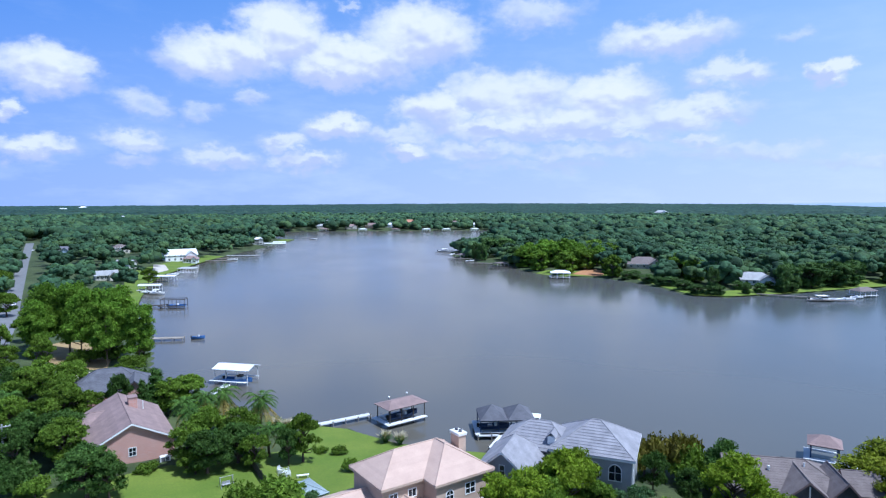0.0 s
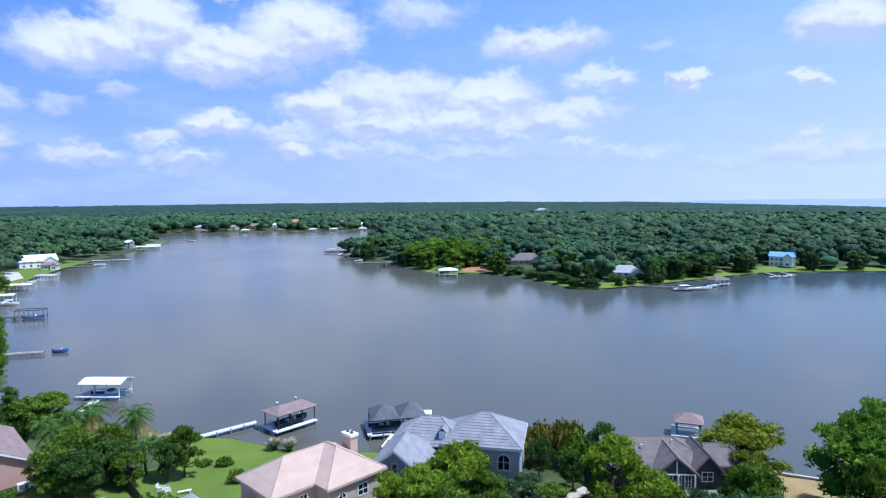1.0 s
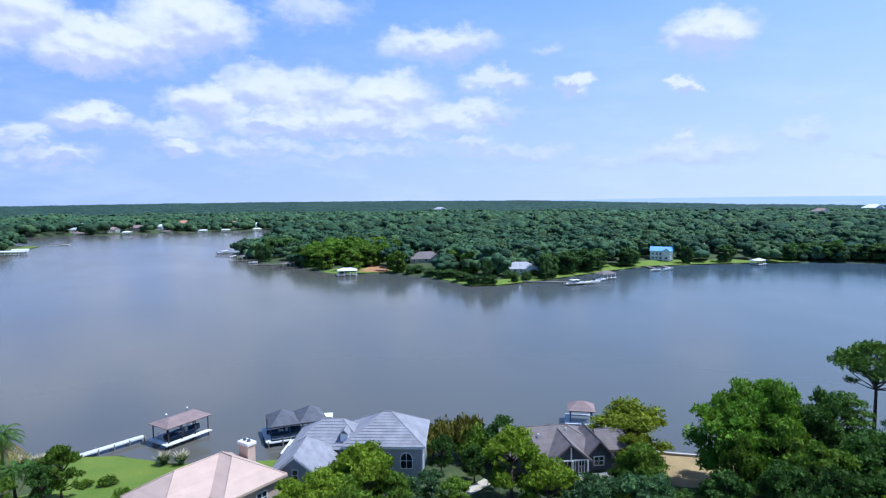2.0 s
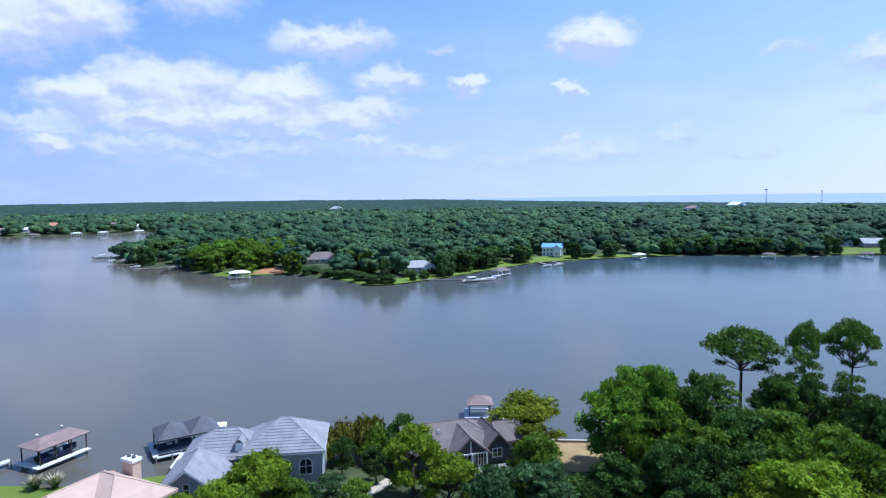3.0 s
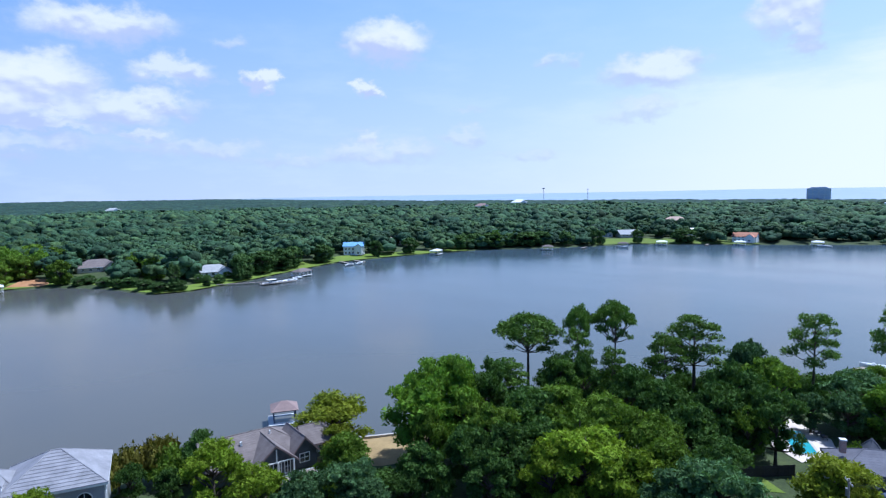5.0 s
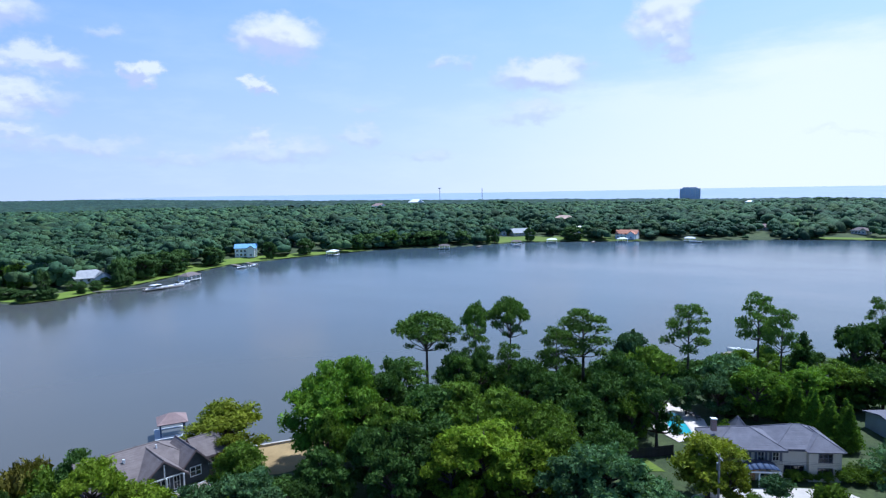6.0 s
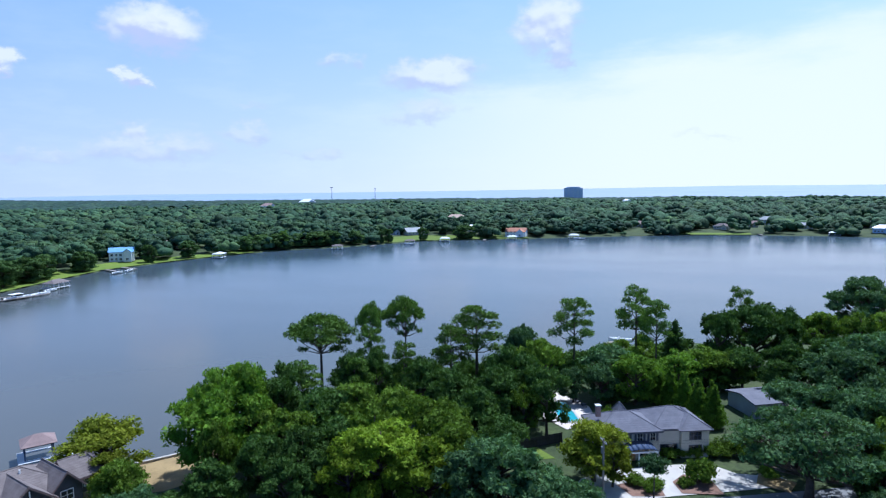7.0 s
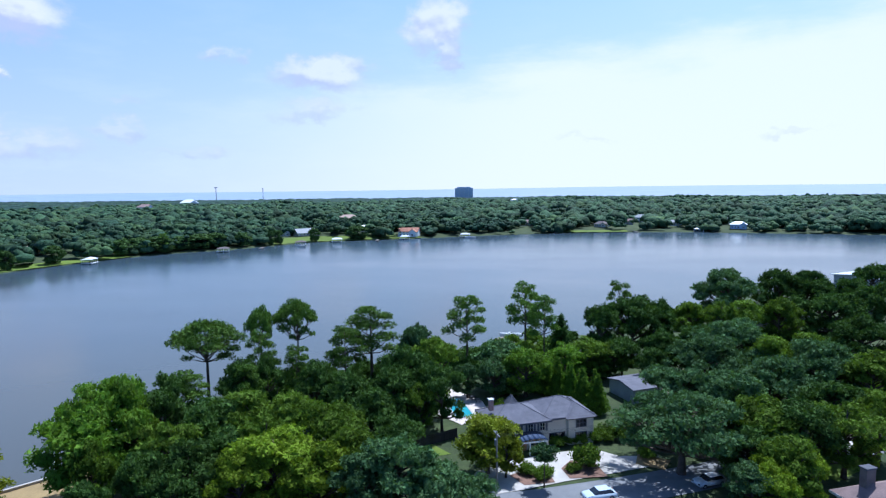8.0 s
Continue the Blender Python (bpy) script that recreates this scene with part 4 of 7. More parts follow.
RUBBER = material("black_rubber", (0.012, 0.012, 0.013), (0.025, 0.025, 0.026), 2.0, 0.8)
POOL_TILE = material("turquoise_pool", (0.06, 0.33, 0.38), (0.09, 0.42, 0.46), 0.4, 0.12, fine=3.0, stain=0.1)
PAVING = material("pale_pink_paving", (0.56, 0.48, 0.42), (0.66, 0.57, 0.51), 0.5, 0.85, fine=6.0, stain=0.12)
MULCH = material("red_brown_mulch", (0.15, 0.085, 0.06), (0.24, 0.14, 0.10), 0.9, 0.95, fine=8.0, bump=0.6)
ORANGE_TIMBER = material("orange_timber_front", (0.42, 0.22, 0.11), (0.52, 0.30, 0.16), 0.8, 0.7, fine=6.0)


def brick_material():
    m = bpy.data.materials.new("pink_brick")
    m.use_nodes = True
    n = Nodes(m.node_tree)
    shader = n.tree.nodes["Principled BSDF"]
    place = n.add("ShaderNodeTexCoord").outputs["Object"]
    turned = n.add("ShaderNodeSeparateXYZ")
    n.put(turned.inputs[0], place)
    flat = n.add("ShaderNodeCombineXYZ")
    n.put(flat.inputs[0], n.math("ADD", turned.outputs[0], turned.outputs[1])), n.put(flat.inputs[1], turned.outputs[2])
    brick = n.add("ShaderNodeTexBrick")
    n.put(brick.inputs["Vector"], flat.outputs[0])
    brick.inputs["Color1"].default_value, brick.inputs["Color2"].default_value = (0.46, 0.22, 0.17, 1), (0.55, 0.31, 0.25, 1)
    brick.inputs["Mortar"].default_value = (0.50, 0.40, 0.36, 1)
    brick.inputs["Scale"].default_value, brick.inputs["Mortar Size"].default_value = 1.0, 0.008
    brick.inputs["Brick Width"].default_value, brick.inputs["Row Height"].default_value = 0.215, 0.075
    n.put(shader.inputs["Base Color"], n.mix(n.range(n.noise(place, 0.5), 0.3, 0.7, 0.0, 0.2), brick.outputs["Color"], (0.36, 0.19, 0.15)))
    shader.inputs["Roughness"].default_value = 0.9
    return m


BRICK = brick_material()


def window(house, u, v, z, w, h, facing=0.0, frame_=None, panes=2, arched=False, label=""):
    """A window let into a wall: a frame that stands proud, panes behind it. facing: degrees, 0 looks towards -v."""
    m = pose(u, v, z, 0, 0, facing)
    bm = bmesh.new()
    t = 0.11

    def outline(w_, h_, steps_=10):
        if not arched:
            return [(-w_ / 2, 0), (w_ / 2, 0), (w_ / 2, h_), (-w_ / 2, h_)]
        r = w_ / 2
        return [(-r, 0), (r, 0)] + [(r * math.cos(math.pi * k / steps_), h_ - r + r * math.sin(math.pi * k / steps_)) for k in range(steps_ + 1)]

    outer, inner = outline(w, h), [(x, y + t) for x, y in outline(w - 2 * t, h - 2 * t)]
    rings = [[bm.verts.new((x, d, y)) for x, y in o] for o, d in ((outer, 0.0), (outer, -0.07), (inner, -0.07), (inner, 0.0))]
    for a, b in zip(rings, rings[1:]):
        for i in range(len(outer)):
            j = (i + 1) % len(outer)
            bm.faces.new((a[i], a[j], b[j], b[i]))
    for k in range(1, panes):
        x = -w / 2 + w * k / panes
        box(bm, x - 0.035, x + 0.035, -0.06, 0.0, t, h - t)
    if h > 1.3:
        box(bm, -w / 2 + t, w / 2 - t, -0.055, 0.0, h * 0.5 - 0.03, h * 0.5 + 0.03)
    bmesh.ops.transform(bm, matrix=m, verts=bm.verts)
    ob = part("window", finish(bm, "window", frame_ or WHITE), house, label)
    bm = bmesh.new()
    verts = [bm.verts.new((x, -0.025, y)) for x, y in inner]
    back = [bm.verts.new((x, -0.005, y)) for x, y in inner]
    bm.faces.new(verts), bm.faces.new(back[::-1])
    for i in range(len(inner)):
        j = (i + 1) % len(inner)
        bm.faces.new((verts[i], back[i], back[j], verts[j]))
    bmesh.ops.transform(bm, matrix=m, verts=bm.verts)
    part("pane", finish(bm, "pane", GLASS), ob)


def boxes(name, material_, parent, *rows, label="", m=None, bevel=0.0):
    bm = bmesh.new()
    for row in rows:
        box(bm, *row)
    if bevel:
        bmesh.ops.bevel(bm, geom=list(bm.edges), offset=bevel, segments=1, affect="EDGES")
    if m is not None:
        bmesh.ops.transform(bm, matrix=m, verts=bm.verts)
    return part(name, finish(bm, name, material_), parent, label)


def tan_house():
    h = building("house", -7.6, 75.2, 34.8, "large two-storey house of tan stucco under a pink tile hip roof", base=2.8)
    wing(h, 0.3, 10.8, 0.3, 8.3, 6.4, 8.85, TAN_WALL, TAN_ROOF, "u", ends=("hip", "gable"), course=0.5, step=0.01, trim=TAN_WALL)
    wing(h, 6.5, 15.2, -2.5, 8.4, 6.4, 9.0, TAN_WALL, TAN_ROOF, "v", course=0.5, step=0.01, trim=TAN_WALL)
    wing(h, -10.5, 0.28, 0.5, 8.6, 2.9, 4.6, TAN_WALL, TAN_ROOF, "u", ends=("gable", "gable"), course=0.5, step=0.01, trim=WHITE)
    wing(h, 0.5, 6.4, -3.4, 0.28, 2.9, 4.4, TAN_WALL, TAN_ROOF, "v", ends=("hip", "gable"), course=0.5, step=0.01)
    for u, z in ((11.9, 3.6), (11.9, 0.9), (14.0, 0.9)):
        window(h, u, -2.5, z, 1.7, 1.6)
    window(h, 8.6, -2.5, 3.5, 1.3, 1.5, arched=True)
    for v in (1.0, 4.0):
        window(h, 15.2, v, 3.4, 1.3, 1.5, 90)
    for u in (1.8, 4.6):
        window(h, u, 0.3, 4.0, 1.3, 1.2)
    c = boxes("chimney", TAN_WALL, h, (15.25, 16.5, 4.6, 6.6, 0.0, 8.3), label="tan stucco chimney with a white cap")
    boxes("chimney_cap", WHITE, c, (15.1, 16.65, 4.45, 6.75, 8.3, 8.75), bevel=0.06)
    for v in (5.15, 6.05):
        bm = bmesh.new()
        tube(bm, [(15.9, v, 8.75), (15.9, v, 9.1)], [0.26, 0.22], 10)
        part("chimney_pot", finish(bm, "chimney_pot", SLATE_ROOF, True), c)


def grey_house():
    h = building("house", 26.8, 84.8, -21.7, "large grey stucco house under steep grey slate tile roofs", base=2.8)
    wing(h, -11.6, -0.3, 0.3, 10.5, 6.0, 9.1, GREY_WALL, GREY_ROOF, "u", course=0.55, step=0.06, trim=WHITE)
    wing(h, -20.0, -9.0, 1.4, 9.4, 5.1, 7.9, GREY_WALL, GREY_ROOF, "u", course=0.55, step=0.06)
    wing(h, -20.8, -13.2, -7.6, 3.0, 4.4, 7.5, GREY_WALL, GREY_ROOF, "v", ends=("gable", "hip"), course=0.55, step=0.06, trim=WHITE)
    for u in (-2.6, -5.6, -8.6):
        window(h, u, 0.3, 2.4, 1.9, 2.5, arched=True)
    window(h, -17.0, -7.6, 4.0, 0.9, 1.7, panes=1)
    window(h, -18.8, -7.6, 0.9, 1.2, 1.6), window(h, -15.2, -7.6, 0.9, 1.2, 1.6)
    for v in (2.5, 6.5):
        window(h, -0.3, v, 3.4, 1.2, 1.6, 90)
    # small gabled dormer on the middle roof
    d = boxes("dormer", WHITE, h, (-12.7, -11.6, 2.0, 3.6, 5.7, 7.0), label="small white dormer")
    bm = bmesh.new()
    slope_courses(bm, (-12.9, 1.8, 6.9), (-12.9, 4.2, 6.9), (-12.15, 4.2, 7.6), (-12.15, 1.8, 7.6), 0, 0, 0.1)
    slope_courses(bm, (-11.4, 4.2, 6.9), (-11.4, 1.8, 6.9), (-12.15, 1.8, 7.6), (-12.15, 4.2, 7.6), 0, 0, 0.1)
    part("dormer_roof", finish(bm, "dormer_roof", GREY_ROOF), d)
    bm = bmesh.new()
    tube(bm, [(-0.15, 0.1, 0.0), (-0.15, 0.1, 5.8)], [0.07, 0.07], 6)
    part("downpipe", finish(bm, "downpipe", WHITE), h)


def brown_house():
    h = building("house", 47.0, 75.0, -11.5, "dark timber lake house under brown shingle gable roofs", base=2.9)
    roof = dict(over=0.6, course=0.45, step=0.025)
    wing(h, -8.5, 6.6, 7.2, 16.4, 2.8, 5.3, DARK_WALL, BROWN_ROOF, "u", ends=("gable", "hip"), trim=TAUPE_ROOF, **roof)
    wing(h, -2.4, 3.3, 5.2, 12.2, 2.6, 5.0, DARK_WALL, BROWN_ROOF, "v", ends=("gable", "gable"), trim=TAUPE_ROOF, **roof)
    wing(h, 3.4, 7.4, 6.0, 12.4, 2.7, 4.9, DARK_WALL, BROWN_ROOF, "v", ends=("gable", "gable"), trim=TAUPE_ROOF, **roof)
    wing(h, 7.0, 10.6, 8.4, 13.4, 2.7, 4.6, DARK_WALL, BROWN_ROOF, "u", ends=("gable", "gable"), trim=TAUPE_ROOF, **roof)
    wing(h, -3.6, -1.2, 2.6, 5.6, 1.9, 2.9, DARK_WALL, BROWN_ROOF, "v", ends=("gable", "hip"), trim=TAUPE_ROOF, over=0.45, course=0.4, step=0.02)
    window(h, 5.4, 6.0, 0.9, 1.7, 1.5), window(h, 9.4, 8.4, 0.8, 1.5, 1.5), window(h, 7.9, 8.4, 0.8, 1.1, 1.5)
    window(h, -0.9, 5.2, 0.3, 1.0, 2.1), window(h, 2.3, 5.2, 0.3, 1.0, 2.1), window(h, 0.7, 5.2, 0.3, 1.3, 2.1, panes=2)
    # open gable truss over the terrace, with posts, a rail and boards
    boxes("gable_beam", WHITE, h, (-1.9, 3.3, 4.62, 4.74, 2.45, 2.62), (0.40, 0.56, 4.62, 4.74, 2.62, 4.5))
    for u in (-1.7, 0.7, 3.1):
        boxes("post", WHITE, h, (u - 0.1, u + 0.1, 4.5, 4.7, 0.0, 2.45))
    boxes("railing", WHITE, h, (-1.2, 6.2, 3.0, 3.08, 0.95, 1.05), (-1.2, 6.2, 3.02, 3.07, 0.15, 0.22), *[(u, u + 0.06, 3.02, 3.07, 0.0, 1.0) for u in np.arange(-1.2, 6.2, 0.6)], label="white terrace rail")
    boxes("terrace", TIMBER, h, (-1.3, 6.3, 2.9, 5.2, -0.25, 0.0))
    boxes("roof_vent", WHITE, h, (-3.3, -3.0, 9.6, 9.9, 4.4, 5.0)), boxes("roof_vent", WHITE, h, (1.6, 1.8, 10.6, 10.8, 4.8, 5.4))


def brick_house():
    h = building("house", -50.3, 98.0, 33.5, "single-storey pink brick house with a mauve shingle gable roof", base=2.6)
    wing(h, -6.2, 6.4, 0.0, 18.5, 3.3, 6.6, BRICK, TAUPE_ROOF, "v", ends=("gable", "gable"), course=0.5, step=0.02, trim=WHITE)
    wing(h, -7.6, -2.0, 9.5, 17.5, 3.1, 5.2, BRICK, TAUPE_ROOF, "u", ends=("hip", "gable"), course=0.5, step=0.02)
    window(h, 0.1, 0.0, 1.2, 1.2, 1.5), window(h, -3.6, 0.0, 0.5, 1.5, 0.9)
    for v in (3, 8, 13):
        window(h, 6.4, v, 1.0, 1.3, 1.4, 90)
    c = boxes("chimney", BRICK, h, (1.0, 2.4, 11.0, 12.8, 4.0, 7.6), label="brick chimney clad in pale shingles")
    boxes("chimney_cap", TAUPE_ROOF, c, (0.9, 2.5, 10.9, 12.9, 7.6, 7.75))
    bm = bmesh.new()
    tube(bm, [(3.4, 12.0, 4.8), (3.4, 12.0, 6.6)], [0.1, 0.1], 8)
    part("vent_pipe", finish(bm, "vent_pipe", WHITE), h)
    ac = new("air_conditioner")
    ac.matrix_basis = pose(-46.3, 100.4, height_at(-46.3, 100.4), 0, 0, 33.5)
    tagged(ac, "grey outdoor air conditioner on a pad beside the brick wall", "air conditioner")
    boxes("casing", WHITE, ac, (-0.8, 0.8, -1.7, -0.9, 0.08, 1.0), bevel=0.04)
    boxes("grille", SLATE_ROOF, ac, (-0.6, -0.1, -1.74, -1.7, 0.2, 0.85), (0.1, 0.6, -1.74, -1.7, 0.2, 0.85))


def slate_house():
    h = building("house", -71.0, 131.5, 25.0, "brick house with a dark slate-grey hip roof among trees", base=2.4)
    wing(h, -8.0, 7.0, -5.0, 5.5, 3.3, 6.6, BRICK, SLATE_ROOF, "u", course=0.5, step=0.02, ends=("hip", "hip"))
    wing(h, 1.5, 7.2, -8.0, 2.0, 3.3, 5.6, BRICK, SLATE_ROOF, "v", ends=("gable", "hip"), course=0.5, step=0.02)
    window(h, 4.3, -8.0, 0.9, 1.3, 1.6)
    window(h, 7.2, -4.0, 0.9, 1.3, 1.6, 90)


def white_trim_house():
    h = building("house", 94.9, 12.1, -61.8, "two-storey cream house under a blue-grey shingle hip roof", base=3.0)
    h.matrix_basis = h.matrix_basis @ Matrix.Diagonal((0.88, 0.9, 0.91, 1))
    wing(h, -4.4, 6.4, 0.2, 8.2, 5.2, 7.1, CREAM_WALL, BLUEGREY_ROOF, "u", course=0.5, step=0.02, trim=SLATE_ROOF)
    wing(h, 5.6, 15.3, 0.9, 9.4, 5.2, 7.3, CREAM_WALL, BLUEGREY_ROOF, "u", course=0.5, step=0.02, trim=SLATE_ROOF)
    wing(h, 10.3, 15.3, 0.0, 8.0, 5.15, 6.7, CREAM_WALL, BLUEGREY_ROOF, "v", course=0.5, step=0.02)
    wing(h, 1.0, 5.4, 8.0, 13.0, 3.2, 6.4, CREAM_WALL, SLATE_ROOF, "v", course=0.5, step=0.02)
    for u in (-2.2, 0.4, 2.9, 5.2):
        window(h, u, 0.2, 3.3, 1.1, 1.5, frame_=CREAM_WALL)
        boxes("shutter", SLATE_ROOF, h, (u - 0.98, u - 0.6, 0.12, 0.19, 3.3, 4.8)), boxes("shutter", SLATE_ROOF, h, (u + 0.6, u + 0.98, 0.12, 0.19, 3.3, 4.8))
    window(h, 12.8, 0.0, 3.2, 2.2, 1.5, panes=3, frame_=SLATE_ROOF)
    window(h, 12.8, 0.0, 0.7, 2.4, 1.7, panes=3, frame_=SLATE_ROOF)
    window(h, 8.4, 0.9, 0.2, 3.2, 2.2, panes=3, frame_=SLATE_ROOF)
    window(h, 3.6, 0.2, 0.7, 1.9, 1.7, panes=2, frame_=ORANGE_TIMBER)
    # porch with a curved dark blue roof on white columns
    bm = bmesh.new()
    rows, wide = 8, 5.2
    for k in range(rows):
        a, b = math.pi * k / rows, math.pi * (k + 1) / rows
        x0, x1 = 2.6 - wide / 2 * math.cos(a), 2.6 - wide / 2 * math.cos(b)
        z0, z1 = 2.6 + 0.95 * math.sin(a), 2.6 + 0.95 * math.sin(b)
        top = [bm.verts.new(p) for p in ((x0, -2.3, 2.6 + (z0 - 2.6) * 0.55), (x1, -2.3, 2.6 + (z1 - 2.6) * 0.55), (x1, 0.18, z1), (x0, 0.18, z0))]
        low = [bm.verts.new(p.co - Vector((0, 0, 0.12))) for p in top]
        bm.faces.new(top), bm.faces.new(low[::-1])
        for i in range(4):
            j = (i + 1) % 4
            bm.faces.new((low[i], low[j], top[j], top[i]))
    part("porch_roof", finish(bm, "porch_roof", NAVY, True), h, "curved dark blue metal porch roof")
    boxes("porch_beam", WHITE, h, (0.0, 5.2, -2.3, -2.1, 2.35, 2.58))
    for u in (0.2, 1.8, 3.4, 5.0):
        bm = bmesh.new()
        tube(bm, [(u, -2.2, 0.0), (u, -2.2, 2.35)], [0.14, 0.12], 8)
        part("column", finish(bm, "column", WHITE, True), h)
    boxes("door", ORANGE_TIMBER, h, (1.1, 2.1, 0.1, 0.19, 0.1, 2.2), label="timber front door")
    c = boxes("chimney", BRICK, h, (-3.7, -2.9, 3.6, 4.4, 6.6, 8.5), label="brick chimney painted white")
    boxes("chimney_cap", WHITE, c, (-3.78, -2.82, 3.52, 4.48, 8.5, 8.65))
    boxes("step", CONCRETE, h, (0.0, 5.2, -2.6, 0.2, -0.3, 0.1))


def metal_shed():
    h = building("outbuilding", 127.3, -9.6, -57.0, "grey outbuilding with a pale grey roof among trees", "outbuilding", base=3.0)
    wing(h, -5.5, 5.5, -4.0, 4.0, 2.8, 3.5, GREY_WALL, BLUEGREY_ROOF, "u", ends=("gable", "gable"), course=0, over=0.4)
    wing(h, 0.5, 5.3, -7.0, -3.9, 2.3, 3.9, TAUPE_ROOF, TAUPE_ROOF, "v", ends=("gable", "hip"), course=0.5, step=0.02)
    window(h, -2.8, -4.0, 1.2, 1.6, 0.9)


tan_house(), grey_house(), brown_house(), brick_house(), slate_house(), white_trim_house(), metal_shed()


def small_house(x, y, turn, long, wide, eave, rise, wall, roof, label, ends=("hip", "hip"), wings=True, category="house"):
    h = building("house", x, y, turn, label, category)
    wing(h, -long / 2, long / 2, -wide / 2, wide / 2, eave, eave + rise, wall, roof, "u", ends=ends, course=0, over=0.6, trim=WHITE if wall is not WHITE else None)
    if wings:
        wing(h, long * 0.1, long * 0.45, -wide / 2 - 3.0, 0.0, eave - 0.05, eave + rise * 0.75, wall, roof, "v", ends=("gable", "hip"), course=0, over=0.5)
        window(h, long * 0.275, -wide / 2 - 3.0, 0.9, 1.8, 1.5)
    rows = (0.9,) if eave < 4.5 else (0.9, 3.6)
    for z in rows:
        for k in (-0.38, -0.2, -0.02):
            window(h, long * k, -wide / 2, z, 1.5, 1.5)
    return h

# ---------------------------------------------------------------- lawns, roads, paving
drape("lawn", [(-66, 83), (-50, 92.2), (-44, 97.5), (-38, 98.5), (-33, 103.5), (-26, 107), (-26.5, 121), (-19, 119), (-14, 115.5), (-9, 112), (-2, 109.3), (8, 107.3), (22, 104.5),
               (24, 98), (6, 90), (-8, 92), (-14, 86), (-12, 74), (-40, 72), (-66, 76)], LAWN, "bright green mown lawn sloping to the lake", "lawn")
drape("lawn", [(58, 83), (64, 91.5), (71.5, 85.8), (79.5, 80.6), (88, 78.5), (84, 70), (72, 70), (64, 74)], DRY_GRASS, "dry tan grass behind a low sea wall", "lawn")
drape("lawn", [(96, 27), (92, 33), (88, 29), (92, 22)], LAWN, "small green lawn between trees", "lawn", lift=0.06)
drape("road", [(-95, 119), (-108, 149), (-152, 220.5), (-200, 295), (-280, 419.5), (-407, 619), (-413, 616), (-286, 418.4), (-206, 293), (-157, 217), (-113, 145), (-100, 117)], ASPHALT,
      "pale grey asphalt street between trees", "road", lift=0.08, spacing=5.0)
drape("road", [(70, 34), (79, 17), (83.3, 7.5), (89, -3), (95.5, -14), (106, -30), (114, -44), (108, -47), (99.5, -33.5), (90, -18.5), (83.5, -8), (77.5, 4), (73.5, 14.5), (64.5, 31.5)], ASPHALT,
      "sunlit grey asphalt street with a kerb", "road", lift=0.07)
drape("driveway", [(80.6, 13.0), (82.4, 17.5), (86.5, 17.0), (90.6, 13.4), (93.2, 9.8), (96.2, 5.0), (98.4, 0.2), (96.4, -3.6), (97.6, -9.4), (95.4, -10.9), (90.5, -3.1), (86.3, 4.0), (82.8, 9.2)], CONCRETE,
      "sunlit pale concrete driveway loop", "driveway", lift=0.11)
drape("bed", [(83.9, 9.5), (85.6, 5.4), (88.6, 6.6), (89.0, 9.4), (86.4, 12.0)], MULCH, "red-brown mulch bed with clipped shrubs", "planting bed", lift=0.17)
drape("bed", [(87.2, 3.4), (88.9, -1.9), (93.6, 0.2), (93.2, 3.6), (90.2, 4.8)], MULCH, "red-brown mulch bed edged with a white border", "planting bed", lift=0.17)
drape("bed", [(94.0, -6.0), (92.6, -10.0), (96.2, -11.2), (98.0, -6.5)], DRY_GRASS, "straw-coloured planting bed beside the drive", "planting bed", lift=0.17)
drape("terrace", [(104, 22.8), (108, 28.0), (117, 31), (123.5, 29.2), (116.8, 21.4), (110, 18.8)], PAVING, "pale pink paved pool terrace", "terrace", lift=0.12)
drape("path", [(25.6, 79.0), (29.0, 81.8), (33.6, 84.4), (37.2, 86.6), (38.2, 84.8), (34.6, 82.4), (30.2, 80.0), (27.0, 77.0)], SAND, "sandy path between shrubs", "path", lift=0.1)
drape("lawn", [(-118, 178), (-116, 188), (-104, 190), (-92, 170), (-88, 160), (-96, 158), (-106, 164)], DRY_GRASS, "patchy dry grass under tall trees", "lawn", lift=0.09)
drape("sand_lot", [(-94, 152), (-88, 160), (-83, 157), (-80, 149), (-88, 148)], SAND, "bare sandy ground under trees", "sand", lift=0.1)
drape("grass_bank", [(70, 371.5), (58, 386.5), (66, 396), (84, 386), (98, 372), (110, 352), (114, 322), (118.5, 293.5), (133, 289.5), (168, 299.5), (195, 310.5), (218, 319.5), (254, 332.5), (283, 331.5),
                     (321, 325.5), (367, 313.5), (372, 326), (325, 340), (283, 352), (254, 352), (218, 338), (190, 324), (165, 312), (136, 303), (126, 308), (120, 338), (104, 364)], LAWN,
      "bright grass bank along the far shore", "lawn", lift=0.12, spacing=6.0)
drape("grass_bank", [(456, 254), (470, 248), (487, 236), (509, 199), (533, 151), (546, 160), (532, 212), (514, 252), (490, 272), (466, 270)], LAWN, "bright grass bank along the far shore", "lawn", lift=0.15, spacing=8.0)
drape("grass_bank", [(598, 32), (609, -29), (622, -28), (612, 36)], LAWN, "bright grass bank along the far shore", "lawn", lift=0.15, spacing=8.0)
drape("grass_bank", [(-176, 500), (-176, 464), (-173, 417), (-168, 371), (-154, 322), (-130, 262), (-136, 262), (-166, 322), (-190, 370), (-194, 420), (-196, 470), (-190, 502)], LAWN,
      "grass bank with docks along the western shore", "lawn", lift=0.12, spacing=6.0)
drape("grass_bank", [(-172, 722), (-174, 640), (-184, 640), (-184, 720)], LAWN, "grass bank along the western shore", "lawn", lift=0.12, spacing=6.0)
drape("sand_lot", [(78, 376), (92, 366), (104, 380), (90, 392)], CLAY, "bare orange clay bank", "bank", lift=0.2, spacing=5.0)
